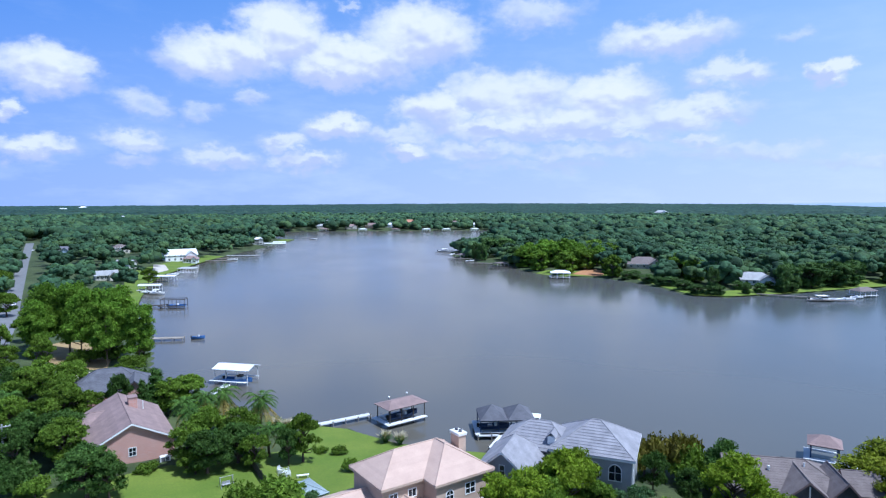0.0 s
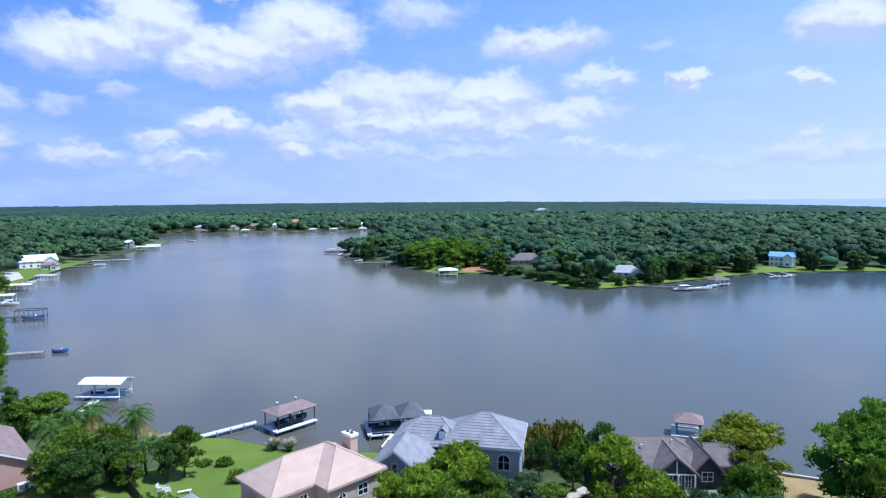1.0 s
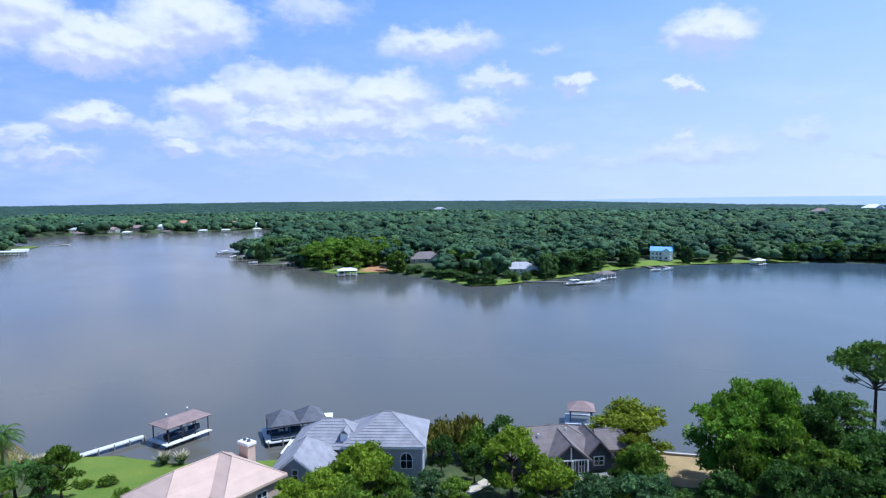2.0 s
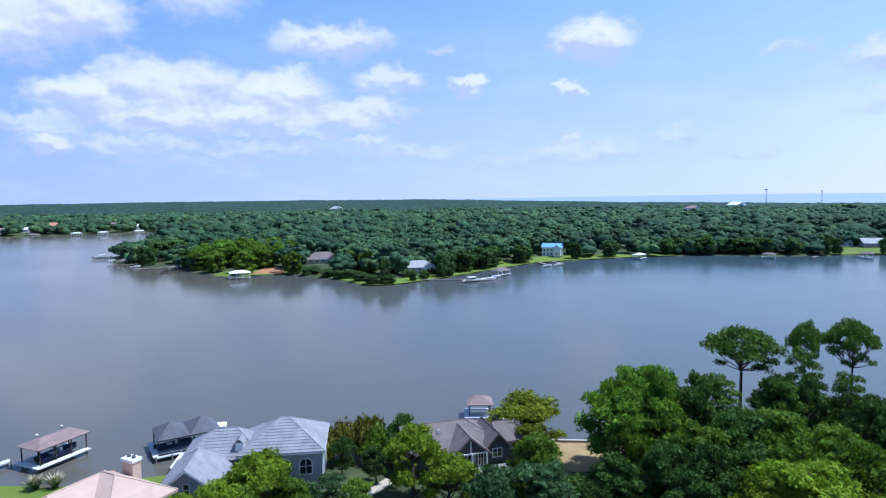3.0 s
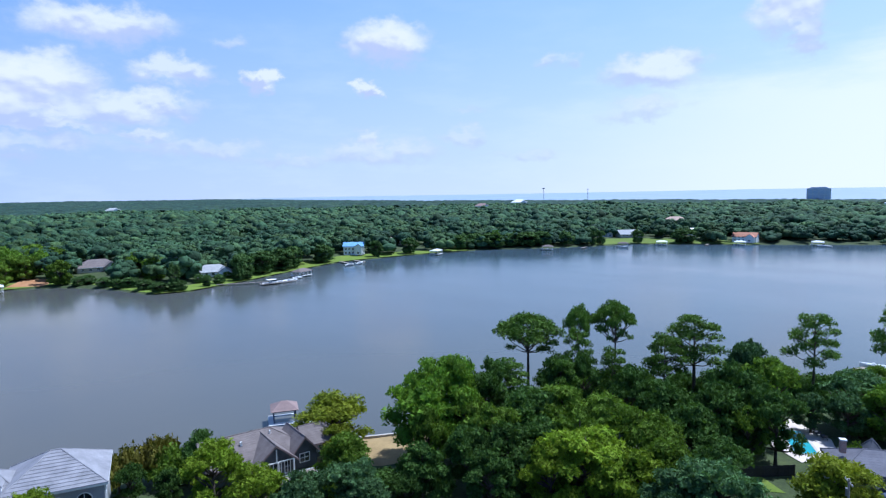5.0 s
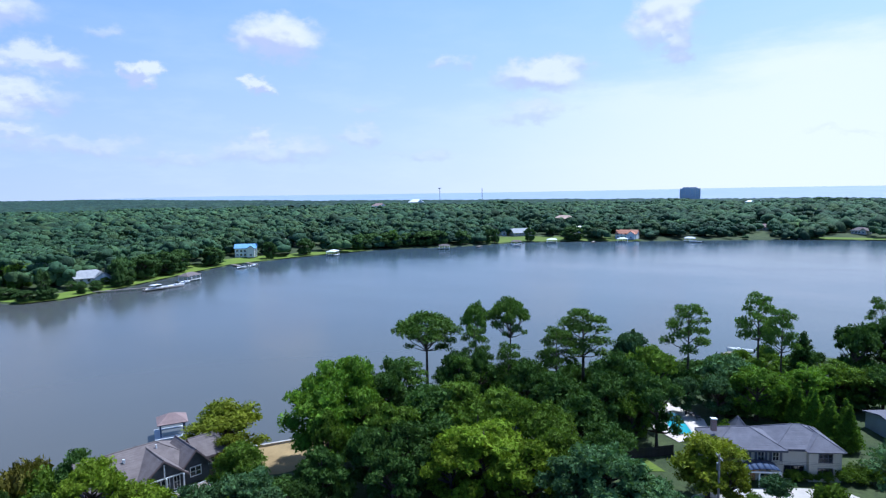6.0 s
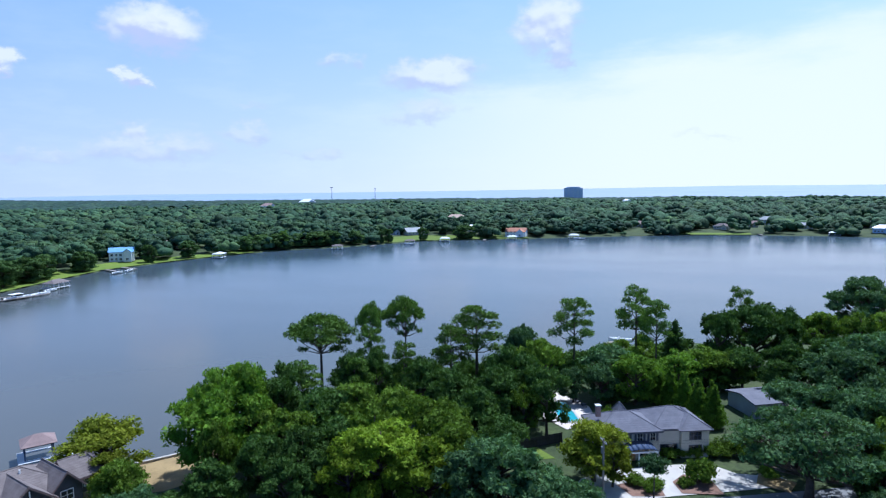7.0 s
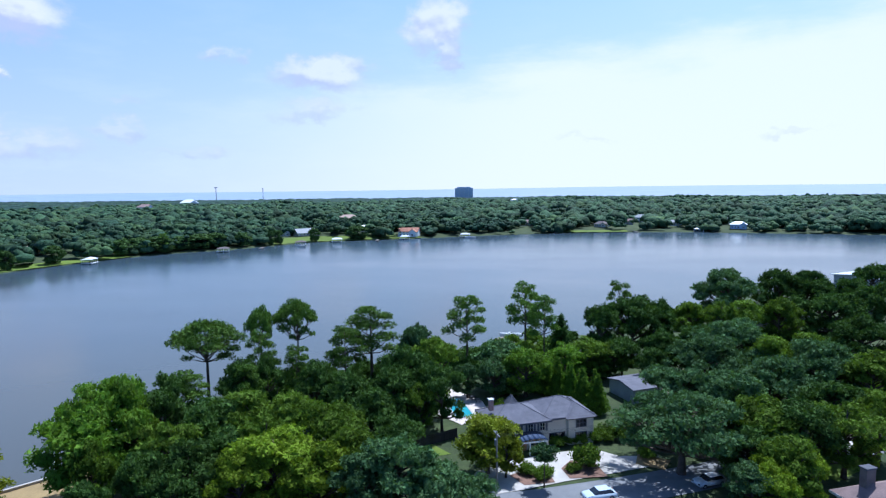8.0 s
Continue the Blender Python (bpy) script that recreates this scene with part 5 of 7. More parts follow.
drape("driveway", [(-186, 398), (-182, 372), (-176, 372), (-176, 398), (-190, 424), (-196, 420)], CONCRETE, "pale curved driveway beside the shore", "driveway", lift=0.2, spacing=5.0)


def swimming_pool():
    ob = new("swimming_pool")
    ob.matrix_basis = pose(112.2, 25.2, height_at(112, 25) + 0.16, 0, 0, 27.3)
    tagged(ob, "turquoise swimming pool set in pale paving", "pool")
    boxes("coping", CONCRETE, ob, (-5.4, 5.4, -2.0, -1.6, 0.0, 0.06), (-5.4, 5.4, 1.6, 2.0, 0.0, 0.06), (-5.4, -5.0, -1.6, 1.6, 0.0, 0.06), (5.0, 5.4, -1.6, 1.6, 0.0, 0.06))
    boxes("pool_water", POOL_TILE, ob, (-5.0, 5.0, -1.6, 1.6, -0.1, 0.02))


swimming_pool()


def sun_lounger(x, y, turn):
    ob = new("sun_lounger")
    ob.matrix_basis = pose(x, y, height_at(x, y) + 0.13, 0, 0, turn)
    tagged(ob, "dark sun lounger with a raised back on the pool terrace", "lounger", "loungers by the pool")
    boxes("frame", DARK_TIMBER, ob, (-0.95, 0.95, -0.35, -0.29, 0.28, 0.34), (-0.95, 0.95, 0.29, 0.35, 0.28, 0.34))
    boxes("mattress", SLATE_ROOF, ob, (-0.4, 0.95, -0.3, 0.3, 0.34, 0.44), bevel=0.03)
    boxes("backrest", SLATE_ROOF, ob, (-0.5, 0.5, -0.3, 0.3, 0.0, 0.09), m=pose(-0.75, 0, 0.62, 0, 40, 0), bevel=0.03)
    for u in (-0.85, 0.85):
        for v in (-0.32, 0.32):
            boxes("leg", DARK_TIMBER, ob, (u - 0.03, u + 0.03, v - 0.03, v + 0.03, 0.0, 0.28))


for spot in ((117.6, 23.6, 30), (119.2, 24.8, 34), (116.4, 22.4, 25)):
    sun_lounger(*spot)


def sea_wall(points, label):
    for (ax, ay), (bx, by) in zip(points, points[1:]):
        ob = new("sea_wall")
        ob.matrix_basis = pose(ax, ay, 0, 0, 0, math.degrees(math.atan2(by - ay, bx - ax)))
        tagged(ob, label, "sea wall", kind="structure")
        boxes("wall_cap", CONCRETE, ob, (0, math.hypot(bx - ax, by - ay), -0.35, 0.15, -1.2, 0.72))


sea_wall([(64, 92), (71.5, 86.4), (79.5, 81.2), (90, 79.4)], "pale concrete sea wall cap at the water's edge")

# ---------------------------------------------------------------- trees and shrubs
SIZE = {"under": (4.0, 3.0), "oak": (10.0, 5.0), "wide": (12.0, 8.5), "spread": (11.5, 11.0), "standard": (6.2, 2.1), "tall": (18.0, 6.0), "far": (13.0, 7.5), "shrub": (2.4, 2.0), "cedar": (10.0, 3.0), "umbrella": (17.0, 6.5), "layered": (17.0, 5.5)}


def proto(kind, seed, leaves):
    if kind == "oak":
        return make_tree("oak_tree", seed, leaves, *SIZE["oak"], (0.34, 0.75), broad_lumps, 11.0, 0.34)
    if kind == "wide":
        return make_tree("oak_tree", seed, leaves, *SIZE["wide"], (0.45, 0.75), wide_lumps, 9.0, 0.36)
    if kind == "standard":
        return make_tree("ball_tree", seed, leaves, *SIZE["standard"], (0.10, 0.95), standard_lumps, 20.0, 0.20)
    if kind == "spread":
        return make_tree("live_oak", seed, leaves, *SIZE["spread"], (0.62, 0.85), spread_lumps, 8.0, 0.33, core=0.5)
    if kind == "tall":
        return make_tree("oak_tree", seed, leaves, *SIZE["tall"], (0.30, 0.8), tall_lumps, 8.0, 0.38)
    if kind == "far":
        return make_tree("oak_tree", seed, leaves, *SIZE["far"], (0.34, 0.75), bank_lumps, 2.2, 0.60, core=0.85)
    if kind == "under":
        return make_tree("shrub", seed, leaves, *SIZE["under"], (0.12, 0.6), shrub_lumps, 9.0, 0.34)
    if kind == "shrub":
        return make_tree("shrub", seed, leaves, *SIZE["shrub"], (0.10, 0.6), shrub_lumps, 22.0, 0.20)
    if kind == "cedar":
        return make_tree("cedar_tree", seed, leaves, *SIZE["cedar"], (0.22, 0.9), cone_lumps, 15.0, 0.27)
    if kind == "umbrella":
        return make_tree("pine_tree", seed, leaves, *SIZE["umbrella"], (0.30, 0.9), umbrella_lumps, 15.0, 0.28, core=0.45, low=-0.6)
    return make_tree("pine_tree", seed, leaves, *SIZE["layered"], (0.30, 0.9), layered_lumps, 14.0, 0.28, core=0.45, low=-0.6)


def plant(kind, leaves, seeds, spots, label, category):
    if kind == "oak":
        big = [s for s in spots if s[3] > 6.8]
        spots = [s for s in spots if s[3] <= 6.8]
        if big:
            plant("wide", leaves, seeds[:2], big, label, category)
        if not spots:
            return
    made = [proto(kind, s, leaves) for s in seeds]
    for k, (x, y, height, radius) in enumerate(spots):
        while inland(x, y)[0] < (min(9.0, radius) if kind == "far" else 1.5):
            x, y = x * 1.01, y * 1.01
        place_tree(made[k % len(made)], x, y, height, radius, SIZE[kind], label, category, dice.uniform(0, 360))
    for ob in made:
        for child in ob.children_recursive:
            bpy.data.objects.remove(child)
        bpy.data.objects.remove(ob)


TALL_SPOTS = [(-112.4, 174.9, 19.5, 6.4), (-105.3, 173.3, 20.5, 5.9), (-97.6, 171.3, 19.5, 6.3), (-91.2, 172.1, 20.5, 6.3), (-81.6, 165.0, 17, 4.5),
    (-99.2, 168.6, 18, 4.6), (-110.2, 166.5, 16, 4.6), (-89.4, 163.4, 18, 4.5)]
OAK_SPOTS = [(-102.2, 155.9, 9, 3.6), (-87.0, 183.0, 9, 4.2), (-112.4, 155.4, 12, 3.6), (-158.2, 223.6, 9, 4.6), (-125.5, 184.6, 8, 3.4), (-102.8, 143.4, 9, 4.0),
    (-192.9, 270.0, 12, 4.9), (-88.3, 134.1, 8.192849430807644, 4.2), (-80.1, 131.3, 9, 4.1), (-86.7, 127.3, 8, 4.7), (-72.5, 116.7, 8, 4.3),
    (-53.7, 128.2, 8, 4.4), (-55.9, 125.1, 8, 3.5), (-76.0, 149.1, 7, 4.1), (-77.3, 108.7, 7.253212076543672, 3.7), (-70.0, 106.4, 8, 3.7),
    (-59.8, 95.5, 8, 4.0), (-40.9, 97.0, 7.5, 3.4), (-40.1, 103.8, 8.106178006948591, 3.4), (-34.5, 103.1, 8.5, 3.4), (-38.5, 94.1, 4.5, 2.6),
    (-23.4, 101.4, 8.5, 2.9), (-30.2, 97.3, 6, 2.7), (13.4, 74.7, 8, 3.5)]
OAK_SPOTS_B = [(19.9, 76.9, 7, 2.9), (0.5, 79.2, 4, 2.2), (13.0, 82.8, 7, 3.2), (28.7, 76.9, 5, 2.6), (53.6, 69.9, 9, 3.9),
    (65.6, 64.6, 11, 3.4), (73.9, 64.7, 12, 4.8), (119.3, 31.4, 12, 5.1), (96.7, 28.5, 10, 3.3), (-78.0, 124.0, 7.0, 3.8), (-73.0, 119.5, 6.6, 3.6), (-68.5, 118.6, 6.4, 3.0), (106.5, 30.0, 11, 4.2), (136.9, 1.7, 9, 5.5),
    (82.0, 43.5, 12, 5.5), (83.1, 51.6, 12, 6.1), (70.3, 55.8, 12, 4.6), (81.3, 36.8, 11, 4.9), (75.3, 44.3, 11, 4.7),
    (76.1, 32.1, 10, 4.2), (168.3, -36.5, 12.35773990842354, 5.7), (170.8, -45.2, 13, 5.7), (170.5, -23.8, 11.816150069445008, 5.5),
    (163.8, -30.4, 13, 5.2), (134.3, -34.0, 11.486840162023071, 5.3)]
OAK_SPOTS_C = [(134.5, -41.4, 12, 5.2), (122.9, -48.1, 12, 6.5), (95.6, -23.5, 11, 6.1), (95.4, -34.2, 11, 5.9), (86.3, -24.7, 9, 4.4), (101.5, -40.8, 11, 4.6),
    (136.7, -3.1, 8, 4.9), (-82.1, 168.3, 5.682744051668996, 2.4), (-78.9, 169.4, 6, 2.4)]
DARK_SPOTS = [(-63.4, 119.7, 9.5, 2.5), (-68.2, 99.3, 7.840361881196647, 3.7), (-62.7, 99.7, 8, 3.7), (-65.2, 91.9, 8, 3.4), (-50.2, 85.0, 7.5, 4.2),
    (-47.1, 85.0, 6.5, 2.8), (-36.8, 94.6, 7, 4.0), (-33.7, 99.7, 7, 3.9), (-25.4, 99.7, 6.5, 2.1), (42.0, 90.0, 9, 3.4), (31.6, 90.8, 6.5, 2.2),
    (35.2, 85.7, 6, 2.5), (81.4, 66.5, 13, 5.1), (57.8, 58.2, 9, 4.1), (53.7, 57.6, 6, 2.6), (91.7, 72.4, 13, 4.6), (98.3, 62.7, 13, 4.4),
    (102.6, 59.6, 13, 3.9), (157.6, -8.8, 15, 9.0), (150.5, -0.7, 14, 4.7), (160.2, -15.0, 14, 4.9), (99.6, 48.1, 12, 4.0), (103.3, 32.9, 14, 7.5),
    (95.5, 33.0, 12, 5.1)]
DARK_SPOTS_B = [(100.3, 25.5, 12, 4.3), (89.6, 33.8, 11, 4.9), (79.7, 55.2, 12, 5.9), (66.2, 50.2, 11, 5.0), (94.0, 41.4, 12, 5.2), (72.8, 48.9, 10, 5.0),
    (64.0, 55.2, 10, 3.9), (61.1, 49.0, 9, 4.0), (83.8, 28.3, 9, 4.5), (204.8, -53.7, 16, 7.7), (202.5, -64.3, 13.624652592430206, 5.7),
    (201.1, -71.5, 14, 5.6), (180.4, -51.4, 11.8127337284254, 6.0), (178.3, -59.1, 13, 5.9), (140.2, -13.9, 10.50240275654576, 4.6),
    (142.8, -20.9, 11, 4.6), (151.3, -56.8, 13, 8.0), (193.1, -72.2, 13.311721325465854, 5.8), (195.5, -81.0, 14, 5.8), (106.0, -36.4, 11, 6.1),
    (94.2, -28.2, 11, 5.5), (89.4, -20.7, 9, 5.0)]
DARK_SPOTS_C = [(137.6, -5.6, 8.831333086771158, 4.5), (140.2, -12.5, 9, 4.6), (130.8, -11.4, 8.663715670985914, 3.6), (130.5, -16.6, 9, 3.5),
    (227.3, -86.9, 15, 6.4), (181.5, -63.9, 13, 6.6), (210.8, -63.1, 15, 6.9)]
CEDAR_SPOTS = [(-59.0, 125.1, 10, 3.3), (-59.7, 121.2, 8.5, 2.8), (150.2, 8.1, 12, 4.1)]
SHRUB_SPOTS = [(-22.3, 81.2, 5, 4.6), (-26.6, 80.3, 4.5, 3.4), (-57.9, 85.5, 3, 2.4), (-51.7, 91.7, 3.5, 2.6), (-46.2, 94.5, 1.6, 2.0), (-15.0, 98.2, 2.2, 1.4),
    (-13.9, 98.2, 1.6, 1.0), (-18.1, 105.8, 1.6, 1.5), (-21.1, 106.1, 1.2, 1.2), (38.7, 95.2, 6, 3.6), (46.4, 64.4, 5, 3.0), (103.8, 15.9, 5, 2.4),
    (84.4, 29.4, 7, 2.5), (-96.2, 164.9, 4, 4.6), (-92.2, 171.8, 4, 4.7)]
GREY_SPOTS = [(-19.8, 81.8, 3.1871641523510355, 1.4), (-17.5, 81.4, 3.5, 1.4), (26.5, 80.5, 5, 2.3), (22.6, 79.2, 5, 2.6), (42.3, 63.9, 8.354582041461656, 4.0),
    (47.5, 60.5, 8.5, 4.0), (42.5, 63.2, 6.5, 3.6), (47.4, 58.5, 7, 3.9), (125.7, 19.8, 10, 5.9), (117.9, 24.7, 7.354748494415392, 3.5),
    (119.0, 19.4, 8, 3.5), (69.8, 23.6, 11, 5.9), (68.1, 27.4, 10, 5.1), (68.9, 19.1, 9, 5.1), (69.2, 13.7, 8, 3.7), (81.2, -18.9, 7, 3.9)]
BRIGHT_SPOTS = [(7.2, 76.3, 8, 2.9), (10.4, 76.0, 9, 4.3), (16.1, 78.3, 11, 4.2), (17.3, 82.9, 9, 4.4), (37.6, 77.8, 11, 4.8), (39.6, 70.6, 8.6, 4.1),
    (70.0, 40.5, 11, 6.2), (66.5, 43.3, 10, 4.9), (70.0, 34.3, 10, 5.4), (85.1, -22.4, 7.07328226296998, 2.9),
    (86.0, -26.7, 7.5, 2.9), (81.7, -21.6, 7, 3.2)]
YELLOW_SPOTS = [(64.4, 87.0, 9.8, 6.8), (60.4, 80.6, 6.6, 3.3), (86.5, 15.2, 9, 4.9), (85.7, 12.4, 7, 2.8)]
OAKB_SPOTS = [(121.3, 13.5, 10, 5.6), (131.1, 6.2, 9, 4.8), (74.6, 69.6, 17.2, 7.6), (68.6, 69.1, 14.0, 6.3)]
PINEU_SPOTS = [(107.4, 75.7, 18.8, 7.8), (116.6, 69.0, 20.0, 3.2), (121.3, 63.0, 20.6, 4.9)]
PINEL_SPOTS = [(95.3, 71.4, 12.5, 4.2), (106.5, 55.4, 13.5, 3.6), (102.5, 80.3, 15, 4.6), (111.8, 66.2, 15.5, 3.8), (97.2, 61.2, 13, 3.8), (123.2, 46.6, 18.4, 7.2), (115.8, 49.4, 15, 4.6), (138.0, 28.8, 18.5, 5.5), (154.1, 17.0, 19.5, 5.3), (146.9, 12.0, 17, 4.0), (168.3, -6.1, 18, 4.1)]
OAKG_SPOTS = [(124.2, 36.3, 14, 4.5), (199.3, -38.4, 17, 10.9), (140.6, -27.4, 13, 10.2), (128.6, -21.1, 12, 8.3), (127.8, -41.6, 12, 7.9),
    (114.0, -29.5, 12, 7.7), (105.7, -20.9, 12, 7.7), (106.5, -12.5, 11.5, 6.4)]
HEDGE_SPOTS = [(125.5 - 0.8 * k - 0.7 * (k % 2), 9.9 - 0.82 * k + 0.5 * (k % 3), (8.2, 7.2, 7.8, 6.6)[k % 4], (2.0, 2.3, 1.8)[k % 3]) for k in range(15)]
VINE_SPOTS = [(32.5, 97.5, 6.6, 3.2), (35.8, 97.8, 7.2, 3.2), (38.8, 97.5, 7.4, 3.0)]
FARF_SPOTS = [(58.6, 420.6, 13.5, 10.4), (78.6, 450.9, 13.5, 13.3), (85.0, 396.8, 13.5, 8.6), (109.8, 435.3, 13.5, 10.6), (98.3, 359.3, 13.5, 6.4),
    (54.5, 354.1, 13.5, 7.4), (67.6, 342.7, 13.5, 8.8), (41.8, 328.7, 13.5, 5.4), (134.2, 352.2, 13.5, 8.4), (134.6, 331.6, 13.5, 7.0),
    (114.2, 468.2, 13.5, 11.3), (114.3, 431.0, 13.5, 9.6), (90.9, 391.4, 13.5, 6.8)]
FARG_SPOTS = [(119.1, 272.8, 13.5, 3.5), (144.3, 258.0, 13.5, 6.7), (157.6, 264.5, 13.5, 8.4), (190.8, 301.1, 13.5, 9.7), (176.5, 267.7, 13.5, 7.3),
    (125.3, 228.9, 13.5, 3.6), (25.5, 400.5, 13.5, 4.7), (37.6, 503.0, 13.5, 10.0), (49.0, 492.3, 13.5, 8.9), (20.4, 383.7, 13.5, 4.5),
    (50.2, 428.3, 13.5, 7.0), (218.1, 300.0, 12, 6.7), (246.0, 334.5, 12, 7.5), (290.9, 335.6, 12, 5.2), (308.0, 319.2, 12, 6.7),
    (311.1, 273.5, 12, 9.1), (311.6, 260.3, 12, 8.8), (346.2, 274.9, 12, 11.5), (336.5, 249.7, 12, 9.0), (364.6, 257.4, 12, 11.3),
    (351.3, 235.8, 12, 8.9), (363.5, 224.3, 12, 7.9), (368.6, 207.3, 12, 3.4), (402.7, 220.9, 12, 4.6)]
FARG_SPOTS_B = [(399.1, 190.9, 12, 5.2), (447.4, 178.1, 12, 10.8)]
FARS_SPOTS = [(102.3, 346.0, 5, 3.5), (109.9, 354.2, 5, 4.5), (112.0, 337.9, 5, 4.7), (113.3, 323.2, 5, 3.9), (119.3, 324.9, 5, 5.2), (120.9, 310.3, 5, 5.3),
    (122.1, 297.1, 5, 4.3), (125.2, 288.6, 5, 3.7), (146.6, 323.4, 5, 2.9), (129.8, 290.7, 5, 3.4), (157.0, 286.9, 5, 3.6), (139.1, 271.5, 5, 3.6),
    (153.3, 271.4, 5, 3.1), (132.8, 271.2, 5, 2.7), (146.5, 307.5, 4.6, 3.0), (152.0, 309.5, 3.6, 2.6), (158.5, 309.0, 3.4, 2.4), (164.5, 312.0, 4.0, 2.8), (170.5, 313.5, 4.8, 3.2), (176.0, 316.0, 5.4, 3.4)]

plant("layered", PINE, (11, 12, 13, 14), PINEL_SPOTS, "tall pine with storeyed clumps of green needles", "tree")
plant("umbrella", PINE, (21, 22, 23), PINEU_SPOTS, "tall umbrella-shaped pine with a bare forked trunk", "tree")
plant("oak", OAK, (31, 32, 33, 34, 35), OAK_SPOTS + OAK_SPOTS_B + OAK_SPOTS_C, "broad oak with dense mid-green leaves", "tree")
plant("oak", DARK, (41, 42, 43, 44), DARK_SPOTS + DARK_SPOTS_B + DARK_SPOTS_C, "dense evergreen tree with dark green leaves", "tree")
plant("oak", BRIGHT, (51, 52, 53), BRIGHT_SPOTS, "sunlit tree with bright yellow-green leaves", "tree")
plant("oak", YELLOW, (61, 62), YELLOW_SPOTS, "rounded oak with olive yellow-green leaves", "tree")
plant("oak", LIVE, (71, 72, 73), OAKB_SPOTS, "big oak with tiered bright green crown", "tree")
plant("oak", GREYISH, (81, 82, 83), GREY_SPOTS + OAKG_SPOTS, "spreading live oak with grey-green leaves", "tree")
plant("standard", GREYISH, (87,), [(84.0, 6.8, 6.2, 2.1)], "clipped ball-headed tree on a thin bare trunk", "tree")
plant("spread", GREYISH, (85,), [(92.2, -12.2, 11.8, 11.2)], "wide dark live oak with crooked limbs over the street", "tree")
plant("tall", LIVE, (111, 112, 113), TALL_SPOTS, "tall leafy tree with a bright green crown and bare trunk", "tree")
plant("far", BANK, (125, 126, 127), FARG_SPOTS + FARG_SPOTS_B, "dark leafy tree on the far bank", "tree")
plant("far", BANK, (123, 124), FARS_SPOTS, "low leafy shrubs at the far water's edge", "shrub")
plant("far", LIVE, (128, 129, 130), [(56, 418, 14, 8), (66, 414, 16, 9), (77, 411, 16.5, 9), (88, 407, 15, 8), (70, 428, 17, 9), (84, 424, 17, 9), (100, 404, 14, 7), (60, 432, 15, 8)], "broad light green tree on the far point", "tree")
plant("far", OAK, (121, 122), FARF_SPOTS, "leafy green tree on the far bank", "tree")
plant("cedar", DARK, (91, 92), CEDAR_SPOTS, "dark conical cedar beside other trees", "tree")
plant("cedar", LIVE, (95, 96), HEDGE_SPOTS, "tall clipped evergreen in a screening row", "tree")
plant("shrub", VINE, (105, 106), VINE_SPOTS, "rust-tinged vine heaped over an arbour", "shrub")
plant("shrub", OAK, (101, 102, 103), SHRUB_SPOTS + [(91.8, 1.2, 3.4, 2.4), (98.6, 6.0, 1.8, 1.6), (99.6, 4.2, 1.6, 1.4), (100.6, 2.4, 2.0, 1.6), (101.6, 0.4, 2.2, 1.8), (102.8, -2.0, 2.6, 2.2), (103.6, -4.6, 3.0, 2.4), (87.6, 9.6, 1.8, 1.6), (86.2, 7.4, 1.6, 1.4), (87.4, 6.9, 1.8, 1.5), (89.6, 3.0, 1.5, 1.2), (97.0, -7.6, 1.6, 1.5)], "rounded green garden shrub", "shrub")
# low growth under the trees on the near shore
KEEP_OUT = [(97, 7, 12), (103, 0, 8), (90, 4, 12), (82, 14, 7), (110, 25, 11), (127, -10, 7), (74, 79, 11), (66, 70, 9), (73, 66, 7), (51, 81, 12), (90, -12, 9), (98, -34, 11), (84, -38, 9), (94, 28, 5), (31, 74, 5), (24, 91, 13), (1, 82, 15), (62, 80, 6), (32, 83, 6)]
SPACES = [((62, 30), (92, 62)), ((56, 52), (100, 82)), ((96, 28), (130, 72)), ((112, -2), (176, 30)), ((98, -60), (215, -14)), ((28, 62), (60, 98)), ((-100, 128), (-60, 150)), ((-84, 86), (-56, 128)), ((130, 20), (160, 50)), ((100, 40), (135, 75)), ((125, 10), (165, 45))]
under = random.Random(5)
low_spots, low_dark = [], []
for (x0, y0), (x1, y1) in SPACES:
    for _ in range(int((x1 - x0) * (y1 - y0) / 75)):
        x, y = under.uniform(x0, x1), under.uniform(y0, y1)
        if inland(x, y)[0] < 2.5 or any(math.hypot(x - a, y - c) < r for a, c, r in KEEP_OUT):
            continue
        (low_spots if under.random() < 0.4 else low_dark).append((x, y, under.uniform(2.5, 5.0), under.uniform(2.2, 3.6)))
plant("under", OAK, (131, 132), low_spots, "low leafy undergrowth beneath taller trees", "shrub")
plant("under", DARK, (133, 134), low_dark, "dark low undergrowth beneath taller trees", "shrub")
for x, y, height, reach, seed in ((-34.3, 114.4, 6.6, 3.4, 1), (-42.1, 117.0, 7.0, 3.3, 2), (-44.4, 114.6, 6.6, 3.1, 3), (-29.5, 102.9, 4.6, 2.3, 4), (-26.5, 102.3, 5.2, 2.4, 5), (-47.5, 111.6, 6.2, 2.8, 6), (-45.2, 108.4, 5.4, 2.6, 7), (-79.5, 111.0, 6.0, 2.8, 8)):
    ob = make_palm("palm_tree", seed, height, reach, 15 if seed < 4 else 3)
    ob.matrix_basis = pose(x, y, height_at(x, y), 0, 0, seed * 47)
    tagged(ob, "feather palm with yellowing lower fronds" if seed < 4 else "small green feather palm beside the lawn", "palm tree")


